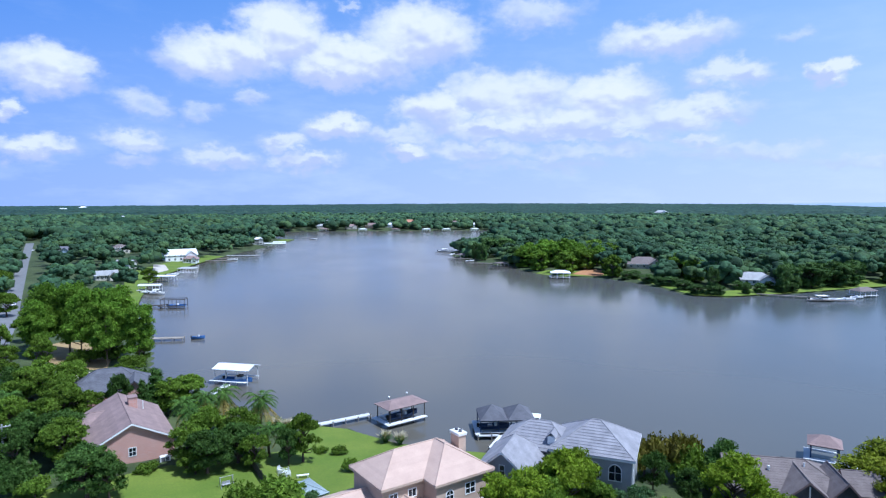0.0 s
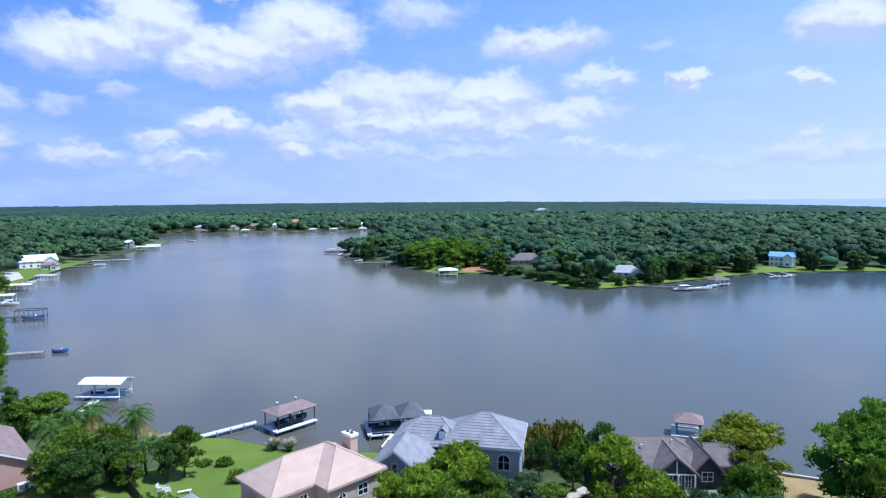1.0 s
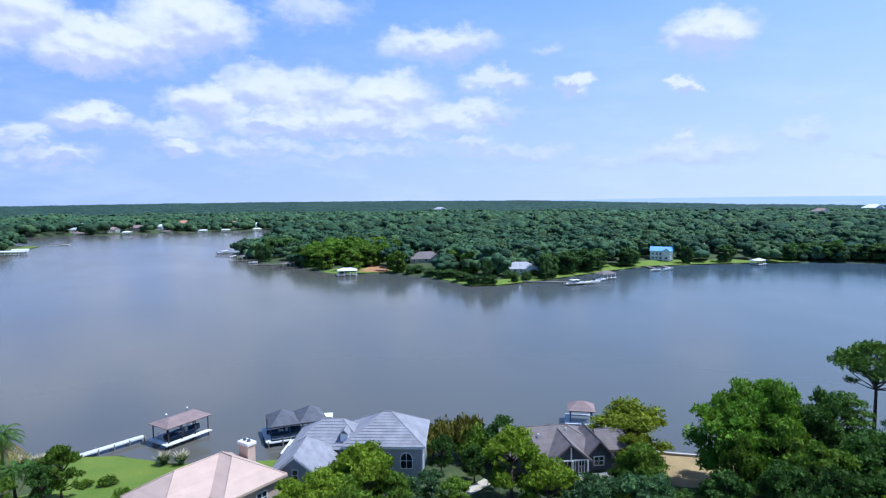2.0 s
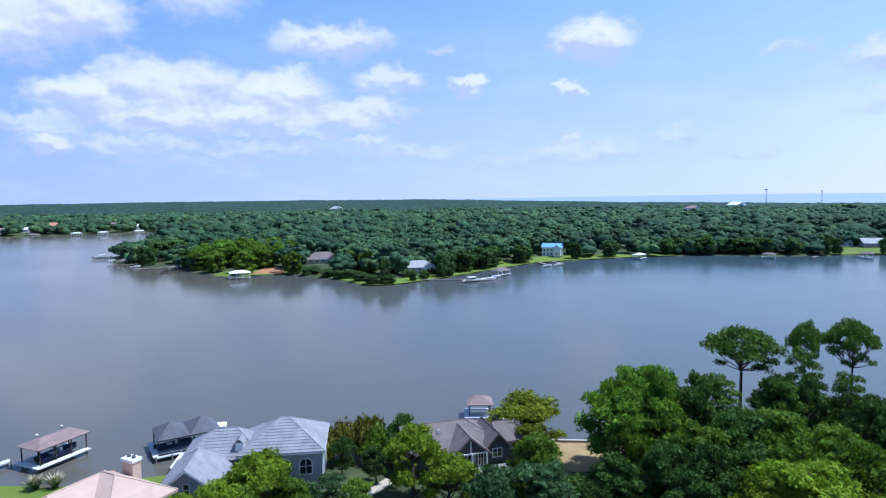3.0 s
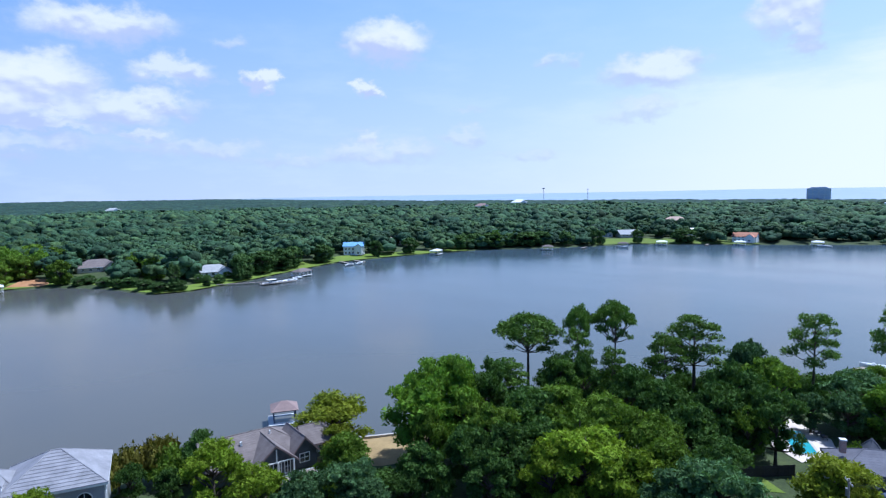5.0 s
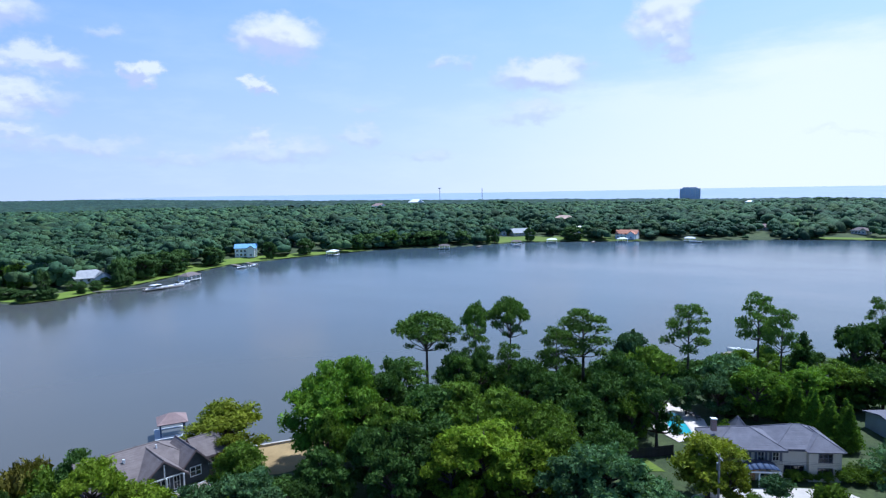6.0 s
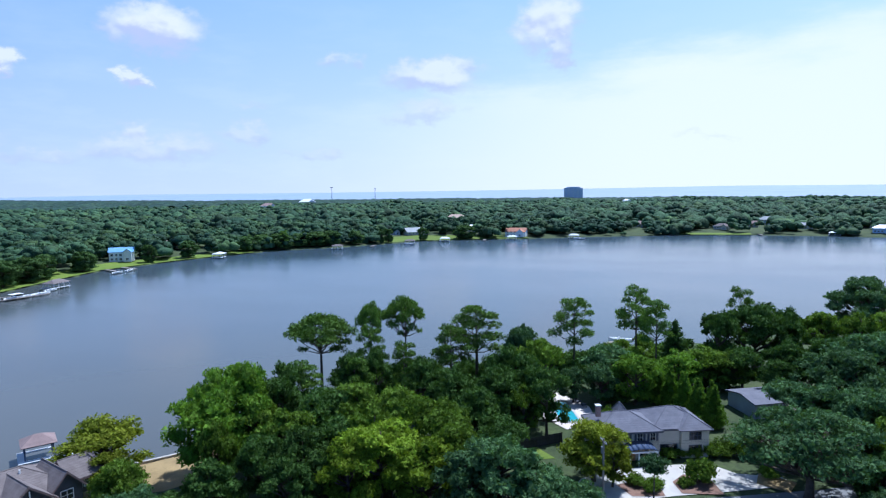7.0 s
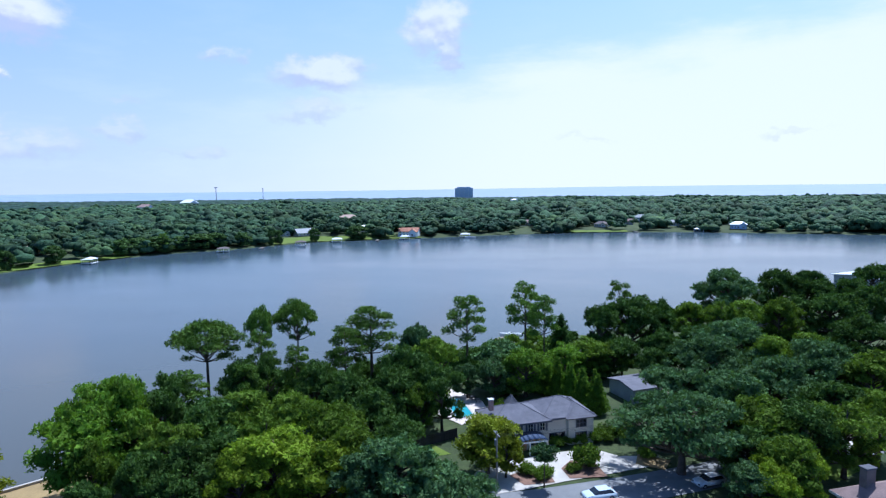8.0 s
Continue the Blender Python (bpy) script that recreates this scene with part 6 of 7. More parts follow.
# ---------------------------------------------------------------- houses across the water
TERRACOTTA = material("terracotta_tile", (0.36, 0.16, 0.10), (0.46, 0.22, 0.14), 0.5, 0.85, fine=6.0)
BLUE_ROOF = material("bright_blue_metal_roof", (0.16, 0.32, 0.58), (0.22, 0.40, 0.66), 0.4, 0.5, fine=5.0, stain=0.1)
GREY_SHINGLE = material("pale_grey_shingle", (0.30, 0.30, 0.31), (0.40, 0.40, 0.41), 0.6, 0.85, fine=6.0)
WALLS = {"white": WHITE, "cream": CREAM_WALL, "blue": BLUE_WALL, "tan": TAN_WALL}
ROOFS = {"metal": METAL_ROOF, "taupe": TAUPE_ROOF, "brown": BROWN_ROOF, "grey": GREY_SHINGLE, "blue_grey": BLUEGREY_ROOF, "terracotta": TERRACOTTA, "blue": BLUE_ROOF, "tan": TAN_ROOF}
for k, (x, y, long, eave, wall_key, roof_key, label) in enumerate(FAR_HOUSES + NORTH_HOUSES + EAST_HOUSES + SOUTH_HOUSES):
    turn = math.degrees(math.atan2(y, x)) - 90 + (dice.uniform(-25, 25) if x < 100 or y < 280 else dice.uniform(-8, 8))
    small_house(x, y, turn, long, long * 0.6, eave, long * 0.17, WALLS[wall_key], ROOFS[roof_key], label, ("gable", "gable") if k % 3 == 0 else ("hip", "hip"))


def condominium():
    ob = new("apartment_tower")
    ob.matrix_basis = pose(1904, 401, height_at(1904, 401), 0, 0, -76)
    tagged(ob, "blue-grey high-rise block alone above the far trees", "tower block")
    boxes("wall", WHITE, ob, (-27, 27, -9, 9, 0, 37.5))
    boxes("penthouse", BLUE_WALL, ob, (-21, 21, -7, 7, 37.5, 40.0))
    boxes("roof", GREY_SHINGLE, ob, (-18, 18, -5, 5, 40.0, 41.5), (-27.3, 27.3, -9.3, 9.3, 37.5, 37.9))
    for k in range(11):
        z = 2.0 + k * 3.2
        boxes("balcony", WHITE, ob, (-26, 26, -10.4, -9.0, z, z + 1.6))
        boxes("window_band", BLUE_WALL, ob, (-25, 25, -9.15, -9.0, z + 1.6, z + 2.9))
    for u in (-27.2, -14, 0, 14, 27.2):
        boxes("pier", WHITE, ob, (u - 0.8, u + 0.8, -10.6, -8.9, 0, 37.5))


def mast(x, y, tall, head, label):
    ob = new("radio_mast")
    ob.matrix_basis = pose(x, y, height_at(x, y), 0, 0, 20)
    tagged(ob, label, "mast")
    bm = bmesh.new()
    for a, b in ((-1, -1), (1, -1), (0, 1.2)):
        tube(bm, [(a * 1.3, b * 1.3, 0), (a * 0.9, b * 0.9, tall)], [0.35, 0.3], 5)
    for k in range(int(tall / 3)):
        z = 3 * k
        tube(bm, [(-1.2, -1.2, z), (1.1, -1.1, z + 3)], [0.18, 0.18], 4)
        tube(bm, [(1.2, -1.2, z), (0, 1.3, z + 3)], [0.18, 0.18], 4)
    part("lattice", finish(bm, "lattice", STEEL), ob)
    bm = bmesh.new()
    tube(bm, [(0, 0, tall), (0, 0, tall + 1.0), (0, 0, tall + 2.6), (0, 0, tall + 3.2)], [head * 0.5, head, head, head * 0.6], 14)
    part("platform", finish(bm, "platform", STEEL), ob)


condominium()
mast(1913, 1277, 50.0, 5.5, "grey steel lattice mast with a broad platform")
mast(2003, 1149, 52.0, 2.6, "thin grey steel mast with a small head")


# ---------------------------------------------------------------- docks and boats
def dock(x0, y0, x1, y1, width, label, deck=PALE_DECK, z=0.9, post=0.12, category="dock"):
    long = math.hypot(x1 - x0, y1 - y0)
    ob = new("dock")
    ob.matrix_basis = pose(x0, y0, 0, 0, 0, math.degrees(math.atan2(y1 - y0, x1 - x0)))
    tagged(ob, label, category)
    boxes("deck", deck, ob, (0, long, -width / 2, width / 2, z - 0.10, z))
    boxes("edge_beam", deck, ob, (0, long, -width / 2 - 0.08, -width / 2, z - 0.2, z + 0.02)), boxes("edge_beam", deck, ob, (0, long, width / 2, width / 2 + 0.08, z - 0.2, z + 0.02))
    count = max(2, round(long / 3.2) + 1)
    for k in range(count):
        for side in (-1, 1):
            bm = bmesh.new()
            u = 0.2 + (long - 0.4) * k / (count - 1)
            tube(bm, [(u, side * (width / 2 + 0.1), -2.2), (u, side * (width / 2 + 0.1), z + 0.25)], [post, post * 0.9], 6)
            part("piling", finish(bm, "piling", TIMBER), ob)
    return ob


def boat(x, y, turn, long=6.5, z=0.0, cabin=True, colour=None, label="white motor boat with an outboard engine", top=False):
    ob = new("boat")
    ob.matrix_basis = pose(x, y, z, 0, 0, turn)
    tagged(ob, label, "boat")
    half = long * 0.18
    bm = bmesh.new()
    rings = []
    for s, w, sheer in ((-0.5, 0.92, 0.75), (-0.25, 1.0, 0.78), (0.05, 1.0, 0.85), (0.3, 0.72, 0.98), (0.44, 0.32, 1.1), (0.5, 0.04, 1.15)):
        rings.append([bm.verts.new((s * long, a * w * half, b)) for a, b in ((-1, sheer), (-0.86, 0.25), (0, -0.15 + max(0, s) * 0.5), (0.86, 0.25), (1, sheer), (0.8, sheer - 0.06), (0.74, 0.35), (-0.74, 0.35), (-0.8, sheer - 0.06))])
    for a, b in zip(rings, rings[1:]):
        for i in range(9):
            bm.faces.new((a[i], a[(i + 1) % 9], b[(i + 1) % 9], b[i]))
    bm.faces.new(rings[0]), bm.faces.new(rings[-1][::-1])
    part("hull", finish(bm, "hull", colour or WHITE), ob)
    if cabin:
        boxes("cabin", WHITE, ob, (-0.08 * long, 0.22 * long, -half * 0.62, half * 0.62, 0.35, 1.25), bevel=0.12)
        boxes("windscreen", GLASS, ob, (-0.02 * long, 0.16 * long, -half * 0.52, half * 0.52, 1.2, 1.75), bevel=0.1)
    else:
        boxes("seat", STEEL, ob, (-0.2 * long, -0.05 * long, -half * 0.5, half * 0.5, 0.35, 0.8), bevel=0.05)
        boxes("console", WHITE, ob, (0.02 * long, 0.1 * long, -half * 0.35, half * 0.35, 0.35, 1.3), bevel=0.05)
    if top:
        boxes("canopy", WHITE, ob, (-0.25 * long, 0.15 * long, -half * 0.8, half * 0.8, 2.2, 2.32), bevel=0.04)
        for u in (-0.22, 0.12):
            for v in (-0.7, 0.7):
                bm = bmesh.new()
                tube(bm, [(u * long, v * half, 0.7), (u * long, v * half, 2.2)], [0.03, 0.03], 5)
                part("strut", finish(bm, "strut", STEEL), ob)
    boxes("outboard_engine", RUBBER, ob, (-0.56 * long, -0.49 * long, -0.2, 0.2, 0.2, 1.15), bevel=0.06)
    return ob


def boathouse(x, y, turn, long, wide, eave, rise, roof, label, ends=("hip", "hip"), deck=PALE_DECK, split=1, post_material=WHITE, z=0.9, course=0.0, frame_only=False, roof_label=""):
    """A roof on posts over a boat lift, with a narrow deck round three sides."""
    ob = new("boathouse")
    ob.matrix_basis = pose(x, y, 0, 0, 0, turn)
    tagged(ob, label, "boathouse")
    for k in range(split if not frame_only else 0):
        u0, u1 = -long / 2 + long * k / split, -long / 2 + long * (k + 1) / split
        pitch = rise / (min(wide, u1 - u0) / 2 if ends[0] == "hip" else wide / 2)
        along = "u"
        mid = 0.0
        bm, laid = bmesh.new(), []
        run = min(wide, u1 - u0) / 2 - 0.02 if ends[0] == "hip" else -0.4
        over = 0.02 if split > 1 else 0.45
        a, b = u0 - over, u1 + over
        c, d = -wide / 2 - 0.45, wide / 2 + 0.45
        run = min(run, (b - a) / 2 - 0.01) if run > 0 else 0.0
        lo, hi = eave, eave + rise
        A, B, C, D, R, S = (a, c, lo), (b, c, lo), (b, d, lo), (a, d, lo), (a + run, mid, hi), (b - run, mid, hi)
        slope_courses(bm, A, B, S, R, course, 0.015, 0.12, laid), slope_courses(bm, C, D, R, S, course, 0.015, 0.12, laid)
        if run > 0:
            slope_courses(bm, D, A, R, R, course, 0.015, 0.12, laid), slope_courses(bm, B, C, S, S, course, 0.015, 0.12, laid)
        bmesh.ops.remove_doubles(bm, verts=bm.verts, dist=0.0005)
        lay(laid, [], part("roof", finish(bm, "roof", roof), ob, roof_label), roof)
    count = max(2, round(long / 3.2) + 1)
    for k in range(count):
        for side in (-1, 1):
            u = -long / 2 + 0.15 + (long - 0.3) * k / (count - 1)
            bm = bmesh.new()
            tube(bm, [(u, side * (wide / 2 - 0.1), -2.2), (u, side * (wide / 2 - 0.1), eave)], [0.13, 0.11], 6)
            part("post", finish(bm, "post", post_material), ob)
    boxes("beam", post_material, ob, (-long / 2, long / 2, -wide / 2 - 0.02, -wide / 2 + 0.18, eave - 0.3, eave - 0.05), (-long / 2, long / 2, wide / 2 - 0.18, wide / 2 + 0.02, eave - 0.3, eave - 0.05),
          (-long / 2 - 0.02, -long / 2 + 0.16, -wide / 2, wide / 2, eave - 0.3, eave - 0.05), (long / 2 - 0.16, long / 2 + 0.02, -wide / 2, wide / 2, eave - 0.3, eave - 0.05))
    boxes("deck", deck, ob, (-long / 2, long / 2, -wide / 2 - 0.9, -wide / 2 + 0.3, z - 0.12, z), (-long / 2, long / 2, wide / 2 - 0.3, wide / 2 + 0.5, z - 0.12, z), (-long / 2 - 0.9, -long / 2 + 0.3, -wide / 2 - 0.9, wide / 2 + 0.5, z - 0.12, z - 0.003))
    return ob


# the pale walkway and the roofed dock below the lawn
dock(-24.8, 120.6, -15.2, 126.6, 1.15, "long pale walkway on pilings out to a roofed dock")
boathouse(-8.6, 125.3, 37.5, 8.7, 4.9, 3.75, 0.9, TAUPE_ROOF, "roofed dock with a mauve-brown shingle roof on dark posts", post_material=DARK_TIMBER, course=0.5)
boat(-8.2, 125.2, 37.5, 7.0, 0.75, False, label="dark motor boat hanging in a lift", colour=NAVY)
for x, y in ((-11.4, 128.6), (-7.8, 131.5)):
    ob = new("dock_lamp")
    ob.matrix_basis = pose(x, y, 0)
    tagged(ob, "white globe lamp on a thin dock post", "lamp")
    bm = bmesh.new()
    tube(bm, [(0, 0, -2.2), (0, 0, 3.6)], [0.08, 0.05], 6)
    part("post", finish(bm, "post", STEEL), ob)
    bm = bmesh.new()
    tube(bm, [(0, 0, 3.6), (0, 0, 3.72), (0, 0, 3.95), (0, 0, 4.05)], [0.1, 0.24, 0.22, 0.06], 8)
    part("globe", finish(bm, "globe", WHITE, True), ob)
# the twin-roofed boathouse below the grey house
boathouse(12.2, 119.4, 3.0, 10.6, 6.4, 3.4, 2.0, SLATE_ROOF, "boathouse with two dark grey pyramid roofs", split=2, post_material=NAVY, course=0.5)
dock(9.0, 108.6, 11.6, 115.0, 1.6, "white walkway to the boathouse")
dock(6.4, 115.2, 14.5, 115.6, 1.3, "white deck in front of the boathouse")
boat(18.3, 119.4, 80, 6.0, 0.9, True, label="white motor boat raised on a lift beside the boathouse", top=True)
boat(10.0, 119.4, 3, 6.0, 0.5, False, colour=NAVY, label="dark blue boat under the roof")
# the white metal roof farther along
boathouse(-51.6, 153.0, -12.0, 9.0, 5.4, 3.7, 0.8, METAL_ROOF, "open boathouse with a shallow white metal roof", ends=("gable", "gable"))
dock(-53.0, 139.0, -52.0, 147.5, 1.4, "pale walkway to a white-roofed boathouse")
boat(-50.5, 151.0, -12, 7.5, 0.6, True, label="blue and white boat in a lift", colour=BLUE_TARP)
# beside the brown house
boathouse(66.3, 105.4, -30.0, 4.4, 4.4, 3.3, 1.3, TAUPE_ROOF, "small boathouse with a brown hip roof", post_material=NAVY, course=0.5)
dock(59.5, 96.0, 63.6, 101.5, 1.5, "dark walkway to a small boathouse", TIMBER)
boat(69.6, 100.6, 60, 5.5, 0.8, False, label="white boat on a lift beside the boathouse")
boat(60.2, 102.2, -30, 5.0, 0.4, False, colour=BLUE_TARP, label="small boat under a blue cover")
# western shore
boathouse(-114.0, 262.0, 5.0, 10.0, 4.6, 3.8, 0.4, TIMBER, "open dark brown timber boat lift over the water", post_material=DARK_TIMBER, deck=DARK_TIMBER, frame_only=True)
dock(-130.5, 262.0, -119.5, 262.0, 1.2, "dark narrow pier to a boat lift", DARK_TIMBER)
boat(-113.0, 262.0, 5, 7.5, 0.3, False, colour=BLUE_TARP, label="bright blue boat in an open lift", top=False)
boathouse(-146.0, 309.0, 8.0, 10.0, 5.0, 3.2, 0.6, METAL_ROOF, "white-roofed boat lift by the bank", ends=("gable", "gable"))
boat(-143.0, 301.0, 10, 8.5, 0.2, True, label="white cabin cruiser at a dock")
boat(-138.0, 298.5, 10, 7.0, 0.2, True, label="white motor boat at a dock", top=True)
boathouse(-157.0, 349.0, 5.0, 12.5, 5.0, 3.0, 0.5, METAL_ROOF, "long white-roofed boat shelter", ends=("gable", "gable"), deck=TIMBER)
boathouse(-160.0, 388.0, 5.0, 10.5, 6.0, 3.2, 0.8, GREY_SHINGLE, "grey-roofed boathouse on pale posts")
boat(-164.0, 376.0, 15, 7.0, 0.2, True, label="white motor boat at a dock")
dock(-100.0, 197.5, -84.0, 199.5, 2.4, "low timber dock along the western bank", TIMBER)
boat(-80.0, 201.0, 5, 4.2, 0.1, False, colour=BLUE_TARP, label="small blue skiff tied to a dock")
dock(-176, 461, -158, 463, 1.8, "timber pier on the western shore", TIMBER), dock(-175, 480, -160, 484, 1.8, "timber pier on the western shore", TIMBER), dock(-176, 505, -150, 508, 2.2, "pale pier on the western shore", PALE_DECK)
boat(-160, 472, 5, 8.0, 0.2, True, label="white motor boat beside a pier")
boathouse(-166, 616, 5, 20, 5.5, 3.2, 0.7, METAL_ROOF, "long white-roofed boat shelter", ends=("gable", "gable")), boathouse(-168, 640, 5, 12, 5, 3.0, 0.6, METAL_ROOF, "white-roofed boat shelter on the shore", ends=("gable", "gable"))
dock(-168, 722, -148, 726, 2.0, "timber pier at the western point", TIMBER), dock(-172, 760, -156, 764, 2.0, "timber pier at the western point", TIMBER)
boat(-152, 730, 20, 9.0, 0.2, True, label="white boat off the western point")
# the head of the lake
for x, y, white in ((-178, 933, 0), (-120, 930, 1), (-71, 930, 0), (-25, 931, 1), (5, 933, 1), (48, 938, 1)):
    boathouse(x, y, dice.uniform(-8, 8), 12, 7, 3.4, 1.2, METAL_ROOF if white else TAUPE_ROOF, "distant boathouse with a white roof" if white else "distant boathouse with a brown roof")
# the eastern point
boat(2, 556, 0, 13, 0.2, True, label="large white yacht moored off the point", top=True)
dock(22, 506, -6, 536, 2.0, "long pier off the eastern point", TIMBER), dock(26, 476, 4, 482, 2.0, "timber pier off the eastern point", TIMBER), dock(44, 440, 18, 446, 2.0, "timber pier with a mooring deck", TIMBER)
dock(52, 418, 30, 414, 2.2, "dark timber pier off the point", DARK_TIMBER), boathouse(16, 492, 40, 11, 6, 3.0, 0.9, BROWN_ROOF, "boathouse with a dark roof on the point", deck=DARK_TIMBER)
boat(8, 520, 70, 8, 0.2, True, label="white boat beside a pier"), boat(20, 462, 20, 7, 0.2, False, label="open white boat beside a pier")
boathouse(40, 428, 30, 9, 5, 2.6, 0.6, BROWN_ROOF, "low brown-roofed boat shelter", deck=DARK_TIMBER)
boathouse(69.0, 364.5, -8.0, 11.0, 7.0, 3.3, 1.4, METAL_ROOF, "white hip-roofed boathouse at the bank")
dock(150, 296, 172, 284, 1.3, "long pier to moored boats", TIMBER), dock(164, 278, 184, 276, 1.4, "floating dock with moored boats", TIMBER)
boat(172, 279.5, 0, 12, 0.2, True, label="large white cabin cruiser at a dock", top=True), boat(183, 280.5, 0, 9, 0.2, True, label="white motor boat at a dock"), boat(191, 286, 10, 8, 0.2, False, label="open white boat at a dock")
boathouse(199, 293, 15, 10, 6, 3.0, 1.6, BROWN_ROOF, "brown-roofed boathouse beside moored boats")
dock(255, 330, 250, 312, 2.0, "timber pier below lawns", TIMBER), dock(266, 330, 262, 314, 2.0, "timber pier below lawns", TIMBER)
boat(258, 314, 20, 7, 0.2, False, label="open boat beside a pier"), boat(248, 312, 0, 7, 0.2, True, label="white boat beside a pier")
boathouse(330, 314, 20, 9, 6, 3.2, 1.2, METAL_ROOF, "white-roofed boathouse by a lawn")
for x, y, kind in ((404, 266, 1), (437, 252, 0), (460, 232, 1), (489, 213, 1), (510, 184, 0), (518, 162, 1), (545, 114, 1), (612, -34, 0), (614, -92, 1), (604, 40, 0)):
    if kind:
        boathouse(x, y, math.degrees(math.atan2(y, x)) - 90, 8, 5.5, 3.0, 1.1, METAL_ROOF if x > 480 else BROWN_ROOF, "small boathouse on the far bank")
    else:
        dock(x, y, x - 11, y - 3, 2.0, "short timber pier on the far bank", TIMBER)
boat(538, 108, 90, 10, 0.2, True, label="white cruiser at the far bank"), boat(452, 228, 100, 7, 0.2, True, label="white motor boat at the far bank")
# behind the pines
dock(170, 30, 179, 26, 1.6, "timber pier behind the pines", TIMBER)
boat(177.5, 24.0, 100, 6.5, 1.4, False, label="white boat raised on a lift behind pines")


def boat_shed():
    h = building("boat_shed", 292.4, -119.9, -50, "long boat storage shed with white flat roofs", "shed")
    wing(h, -26, 8, -9, 9, 5.4, 6.1, GREY_WALL, METAL_ROOF, "u", ends=("gable", "gable"), course=0, over=0.8)
    wing(h, 8.3, 30, -11, 7, 6.0, 6.7, GREY_WALL, METAL_ROOF, "u", ends=("gable", "gable"), course=0, over=0.8)


boat_shed()

# ---------------------------------------------------------------- gardens and streets
small_house(84.5, -38.5, -62, 15, 9, 3.0, 2.6, CREAM_WALL, TAUPE_ROOF, "single-storey house with a taupe roof under trees", ("hip", "hip"), False)
ob = building("chimney_stack", 84.2, -32.8, -62, "dark brick chimney on a taupe roof", "chimney", base=3.0)
boxes("stack", BROWN_ROOF, ob, (-0.7, 0.7, -0.5, 0.5, 0.0, 6.6)), boxes("cap", SLATE_ROOF, ob, (-0.8, 0.8, -0.6, 0.6, 6.6, 6.8))
h = building("garden_shed", -20.6, 83.5, 40, "garden shed with a grey-teal shingle roof", "shed")
wing(h, -3.4, 3.4, -2.4, 2.4, 2.1, 3.2, CREAM_WALL, TEAL_ROOF, "u", course=0.4, step=0.02)
drape("path", [(101, -34), (106, -38), (111, -40), (112, -42), (105, -40.5), (99.5, -36)], CONCRETE, "pale garden path through a lawn", "path", lift=0.12)
drape("lawn", [(98, -30), (104, -36), (99, -38), (94, -33)], LAWN, "small green lawn under trees", "lawn", lift=0.08)


def fence(x0, y0, x1, y1, tall, label):
    ob = new("fence")
    long = math.hypot(x1 - x0, y1 - y0)
    z0, z1 = height_at(x0, y0), height_at(x1, y1)
    ob.matrix_basis = pose(x0, y0, z0, 0, 0, math.degrees(math.atan2(y1 - y0, x1 - x0)))
    tagged(ob, label, "fence")
    bm = bmesh.new()
    box(bm, 0, 0.14, -0.012, 0.012, 0.05, tall)
    plank = finish(bm, "board", DARK_TIMBER)
    bm = bmesh.new()
    box(bm, -0.05, 0.05, 0.02, 0.12, -0.4, tall + 0.08)
    post = finish(bm, "post", DARK_TIMBER)
    for k in range(int(long / 0.155)):
        p = part("board", plank, ob)
        p.location = (k * 0.155, 0, (z1 - z0) * k * 0.155 / long + dice.uniform(-0.02, 0.02))
    for k in range(int(long / 2.4) + 1):
        p = part("post", post, ob)
        p.location = (k * 2.4, 0, (z1 - z0) * k * 2.4 / long)
    rail_rows = [0.35, tall - 0.3]
    for z in rail_rows:
        bm = bmesh.new()
        tube(bm, [(0, 0.05, z), (long, 0.05, z + z1 - z0)], [0.045, 0.045], 4)
        part("rail", finish(bm, "rail", DARK_TIMBER), ob)


fence(-33.8, 103.0, -26.6, 90.4, 1.6, "dark stained board fence across the lawn")
fence(98.5, 22.5, 92.5, 28.5, 1.7, "dark board fence beside the pool terrace")


def lawn_chair(x, y, turn, label="white slatted garden chair on the lawn"):
    ob = new("garden_chair")
    ob.matrix_basis = pose(x, y, height_at(x, y) + 0.04, 0, 0, turn)
    tagged(ob, label, "chair", "chairs on the lawn")
    for k in range(5):
        boxes("seat_slat", WHITE, ob, (-0.3, 0.3, -0.3 + k * 0.12, -0.2 + k * 0.12, 0.38, 0.41))
        boxes("back_slat", WHITE, ob, (-0.3 + k * 0.125, -0.2 + k * 0.125, 0.30, 0.34, 0.40, 1.02))
    for u in (-0.34, 0.34):
        boxes("arm", WHITE, ob, (u - 0.06, u + 0.06, -0.35, 0.35, 0.6, 0.64))
        for v in (-0.3, 0.3):
            boxes("leg", WHITE, ob, (u - 0.04, u + 0.04, v - 0.04, v + 0.04, 0.0, 0.6))


for x, y, turn in ((-25.9, 96.2, 60), (-24.8, 95.9, -60), (-25.4, 94.9, 170), (-24.3, 94.8, 215)):
    lawn_chair(x, y, turn)
ob = new("garden_bench")
ob.matrix_basis = pose(-21.9, 94.5, height_at(-21.9, 94.5) + 0.04, 0, 0, 15)
tagged(ob, "long white bench on the lawn", "bench")
boxes("seat", WHITE, ob, (-0.95, 0.95, -0.22, 0.22, 0.40, 0.46)), boxes("leg", WHITE, ob, (-0.8, -0.7, -0.2, 0.2, 0, 0.4)), boxes("leg", WHITE, ob, (0.7, 0.8, -0.2, 0.2, 0, 0.4))
ob = new("garden_swing")
ob.matrix_basis = pose(-32.2, 89.8, height_at(-32.2, 89.8), 0, 0, 35) @ Matrix.Diagonal((0.75, 0.75, 0.75, 1))
tagged(ob, "weathered timber swing on an A-frame", "swing")
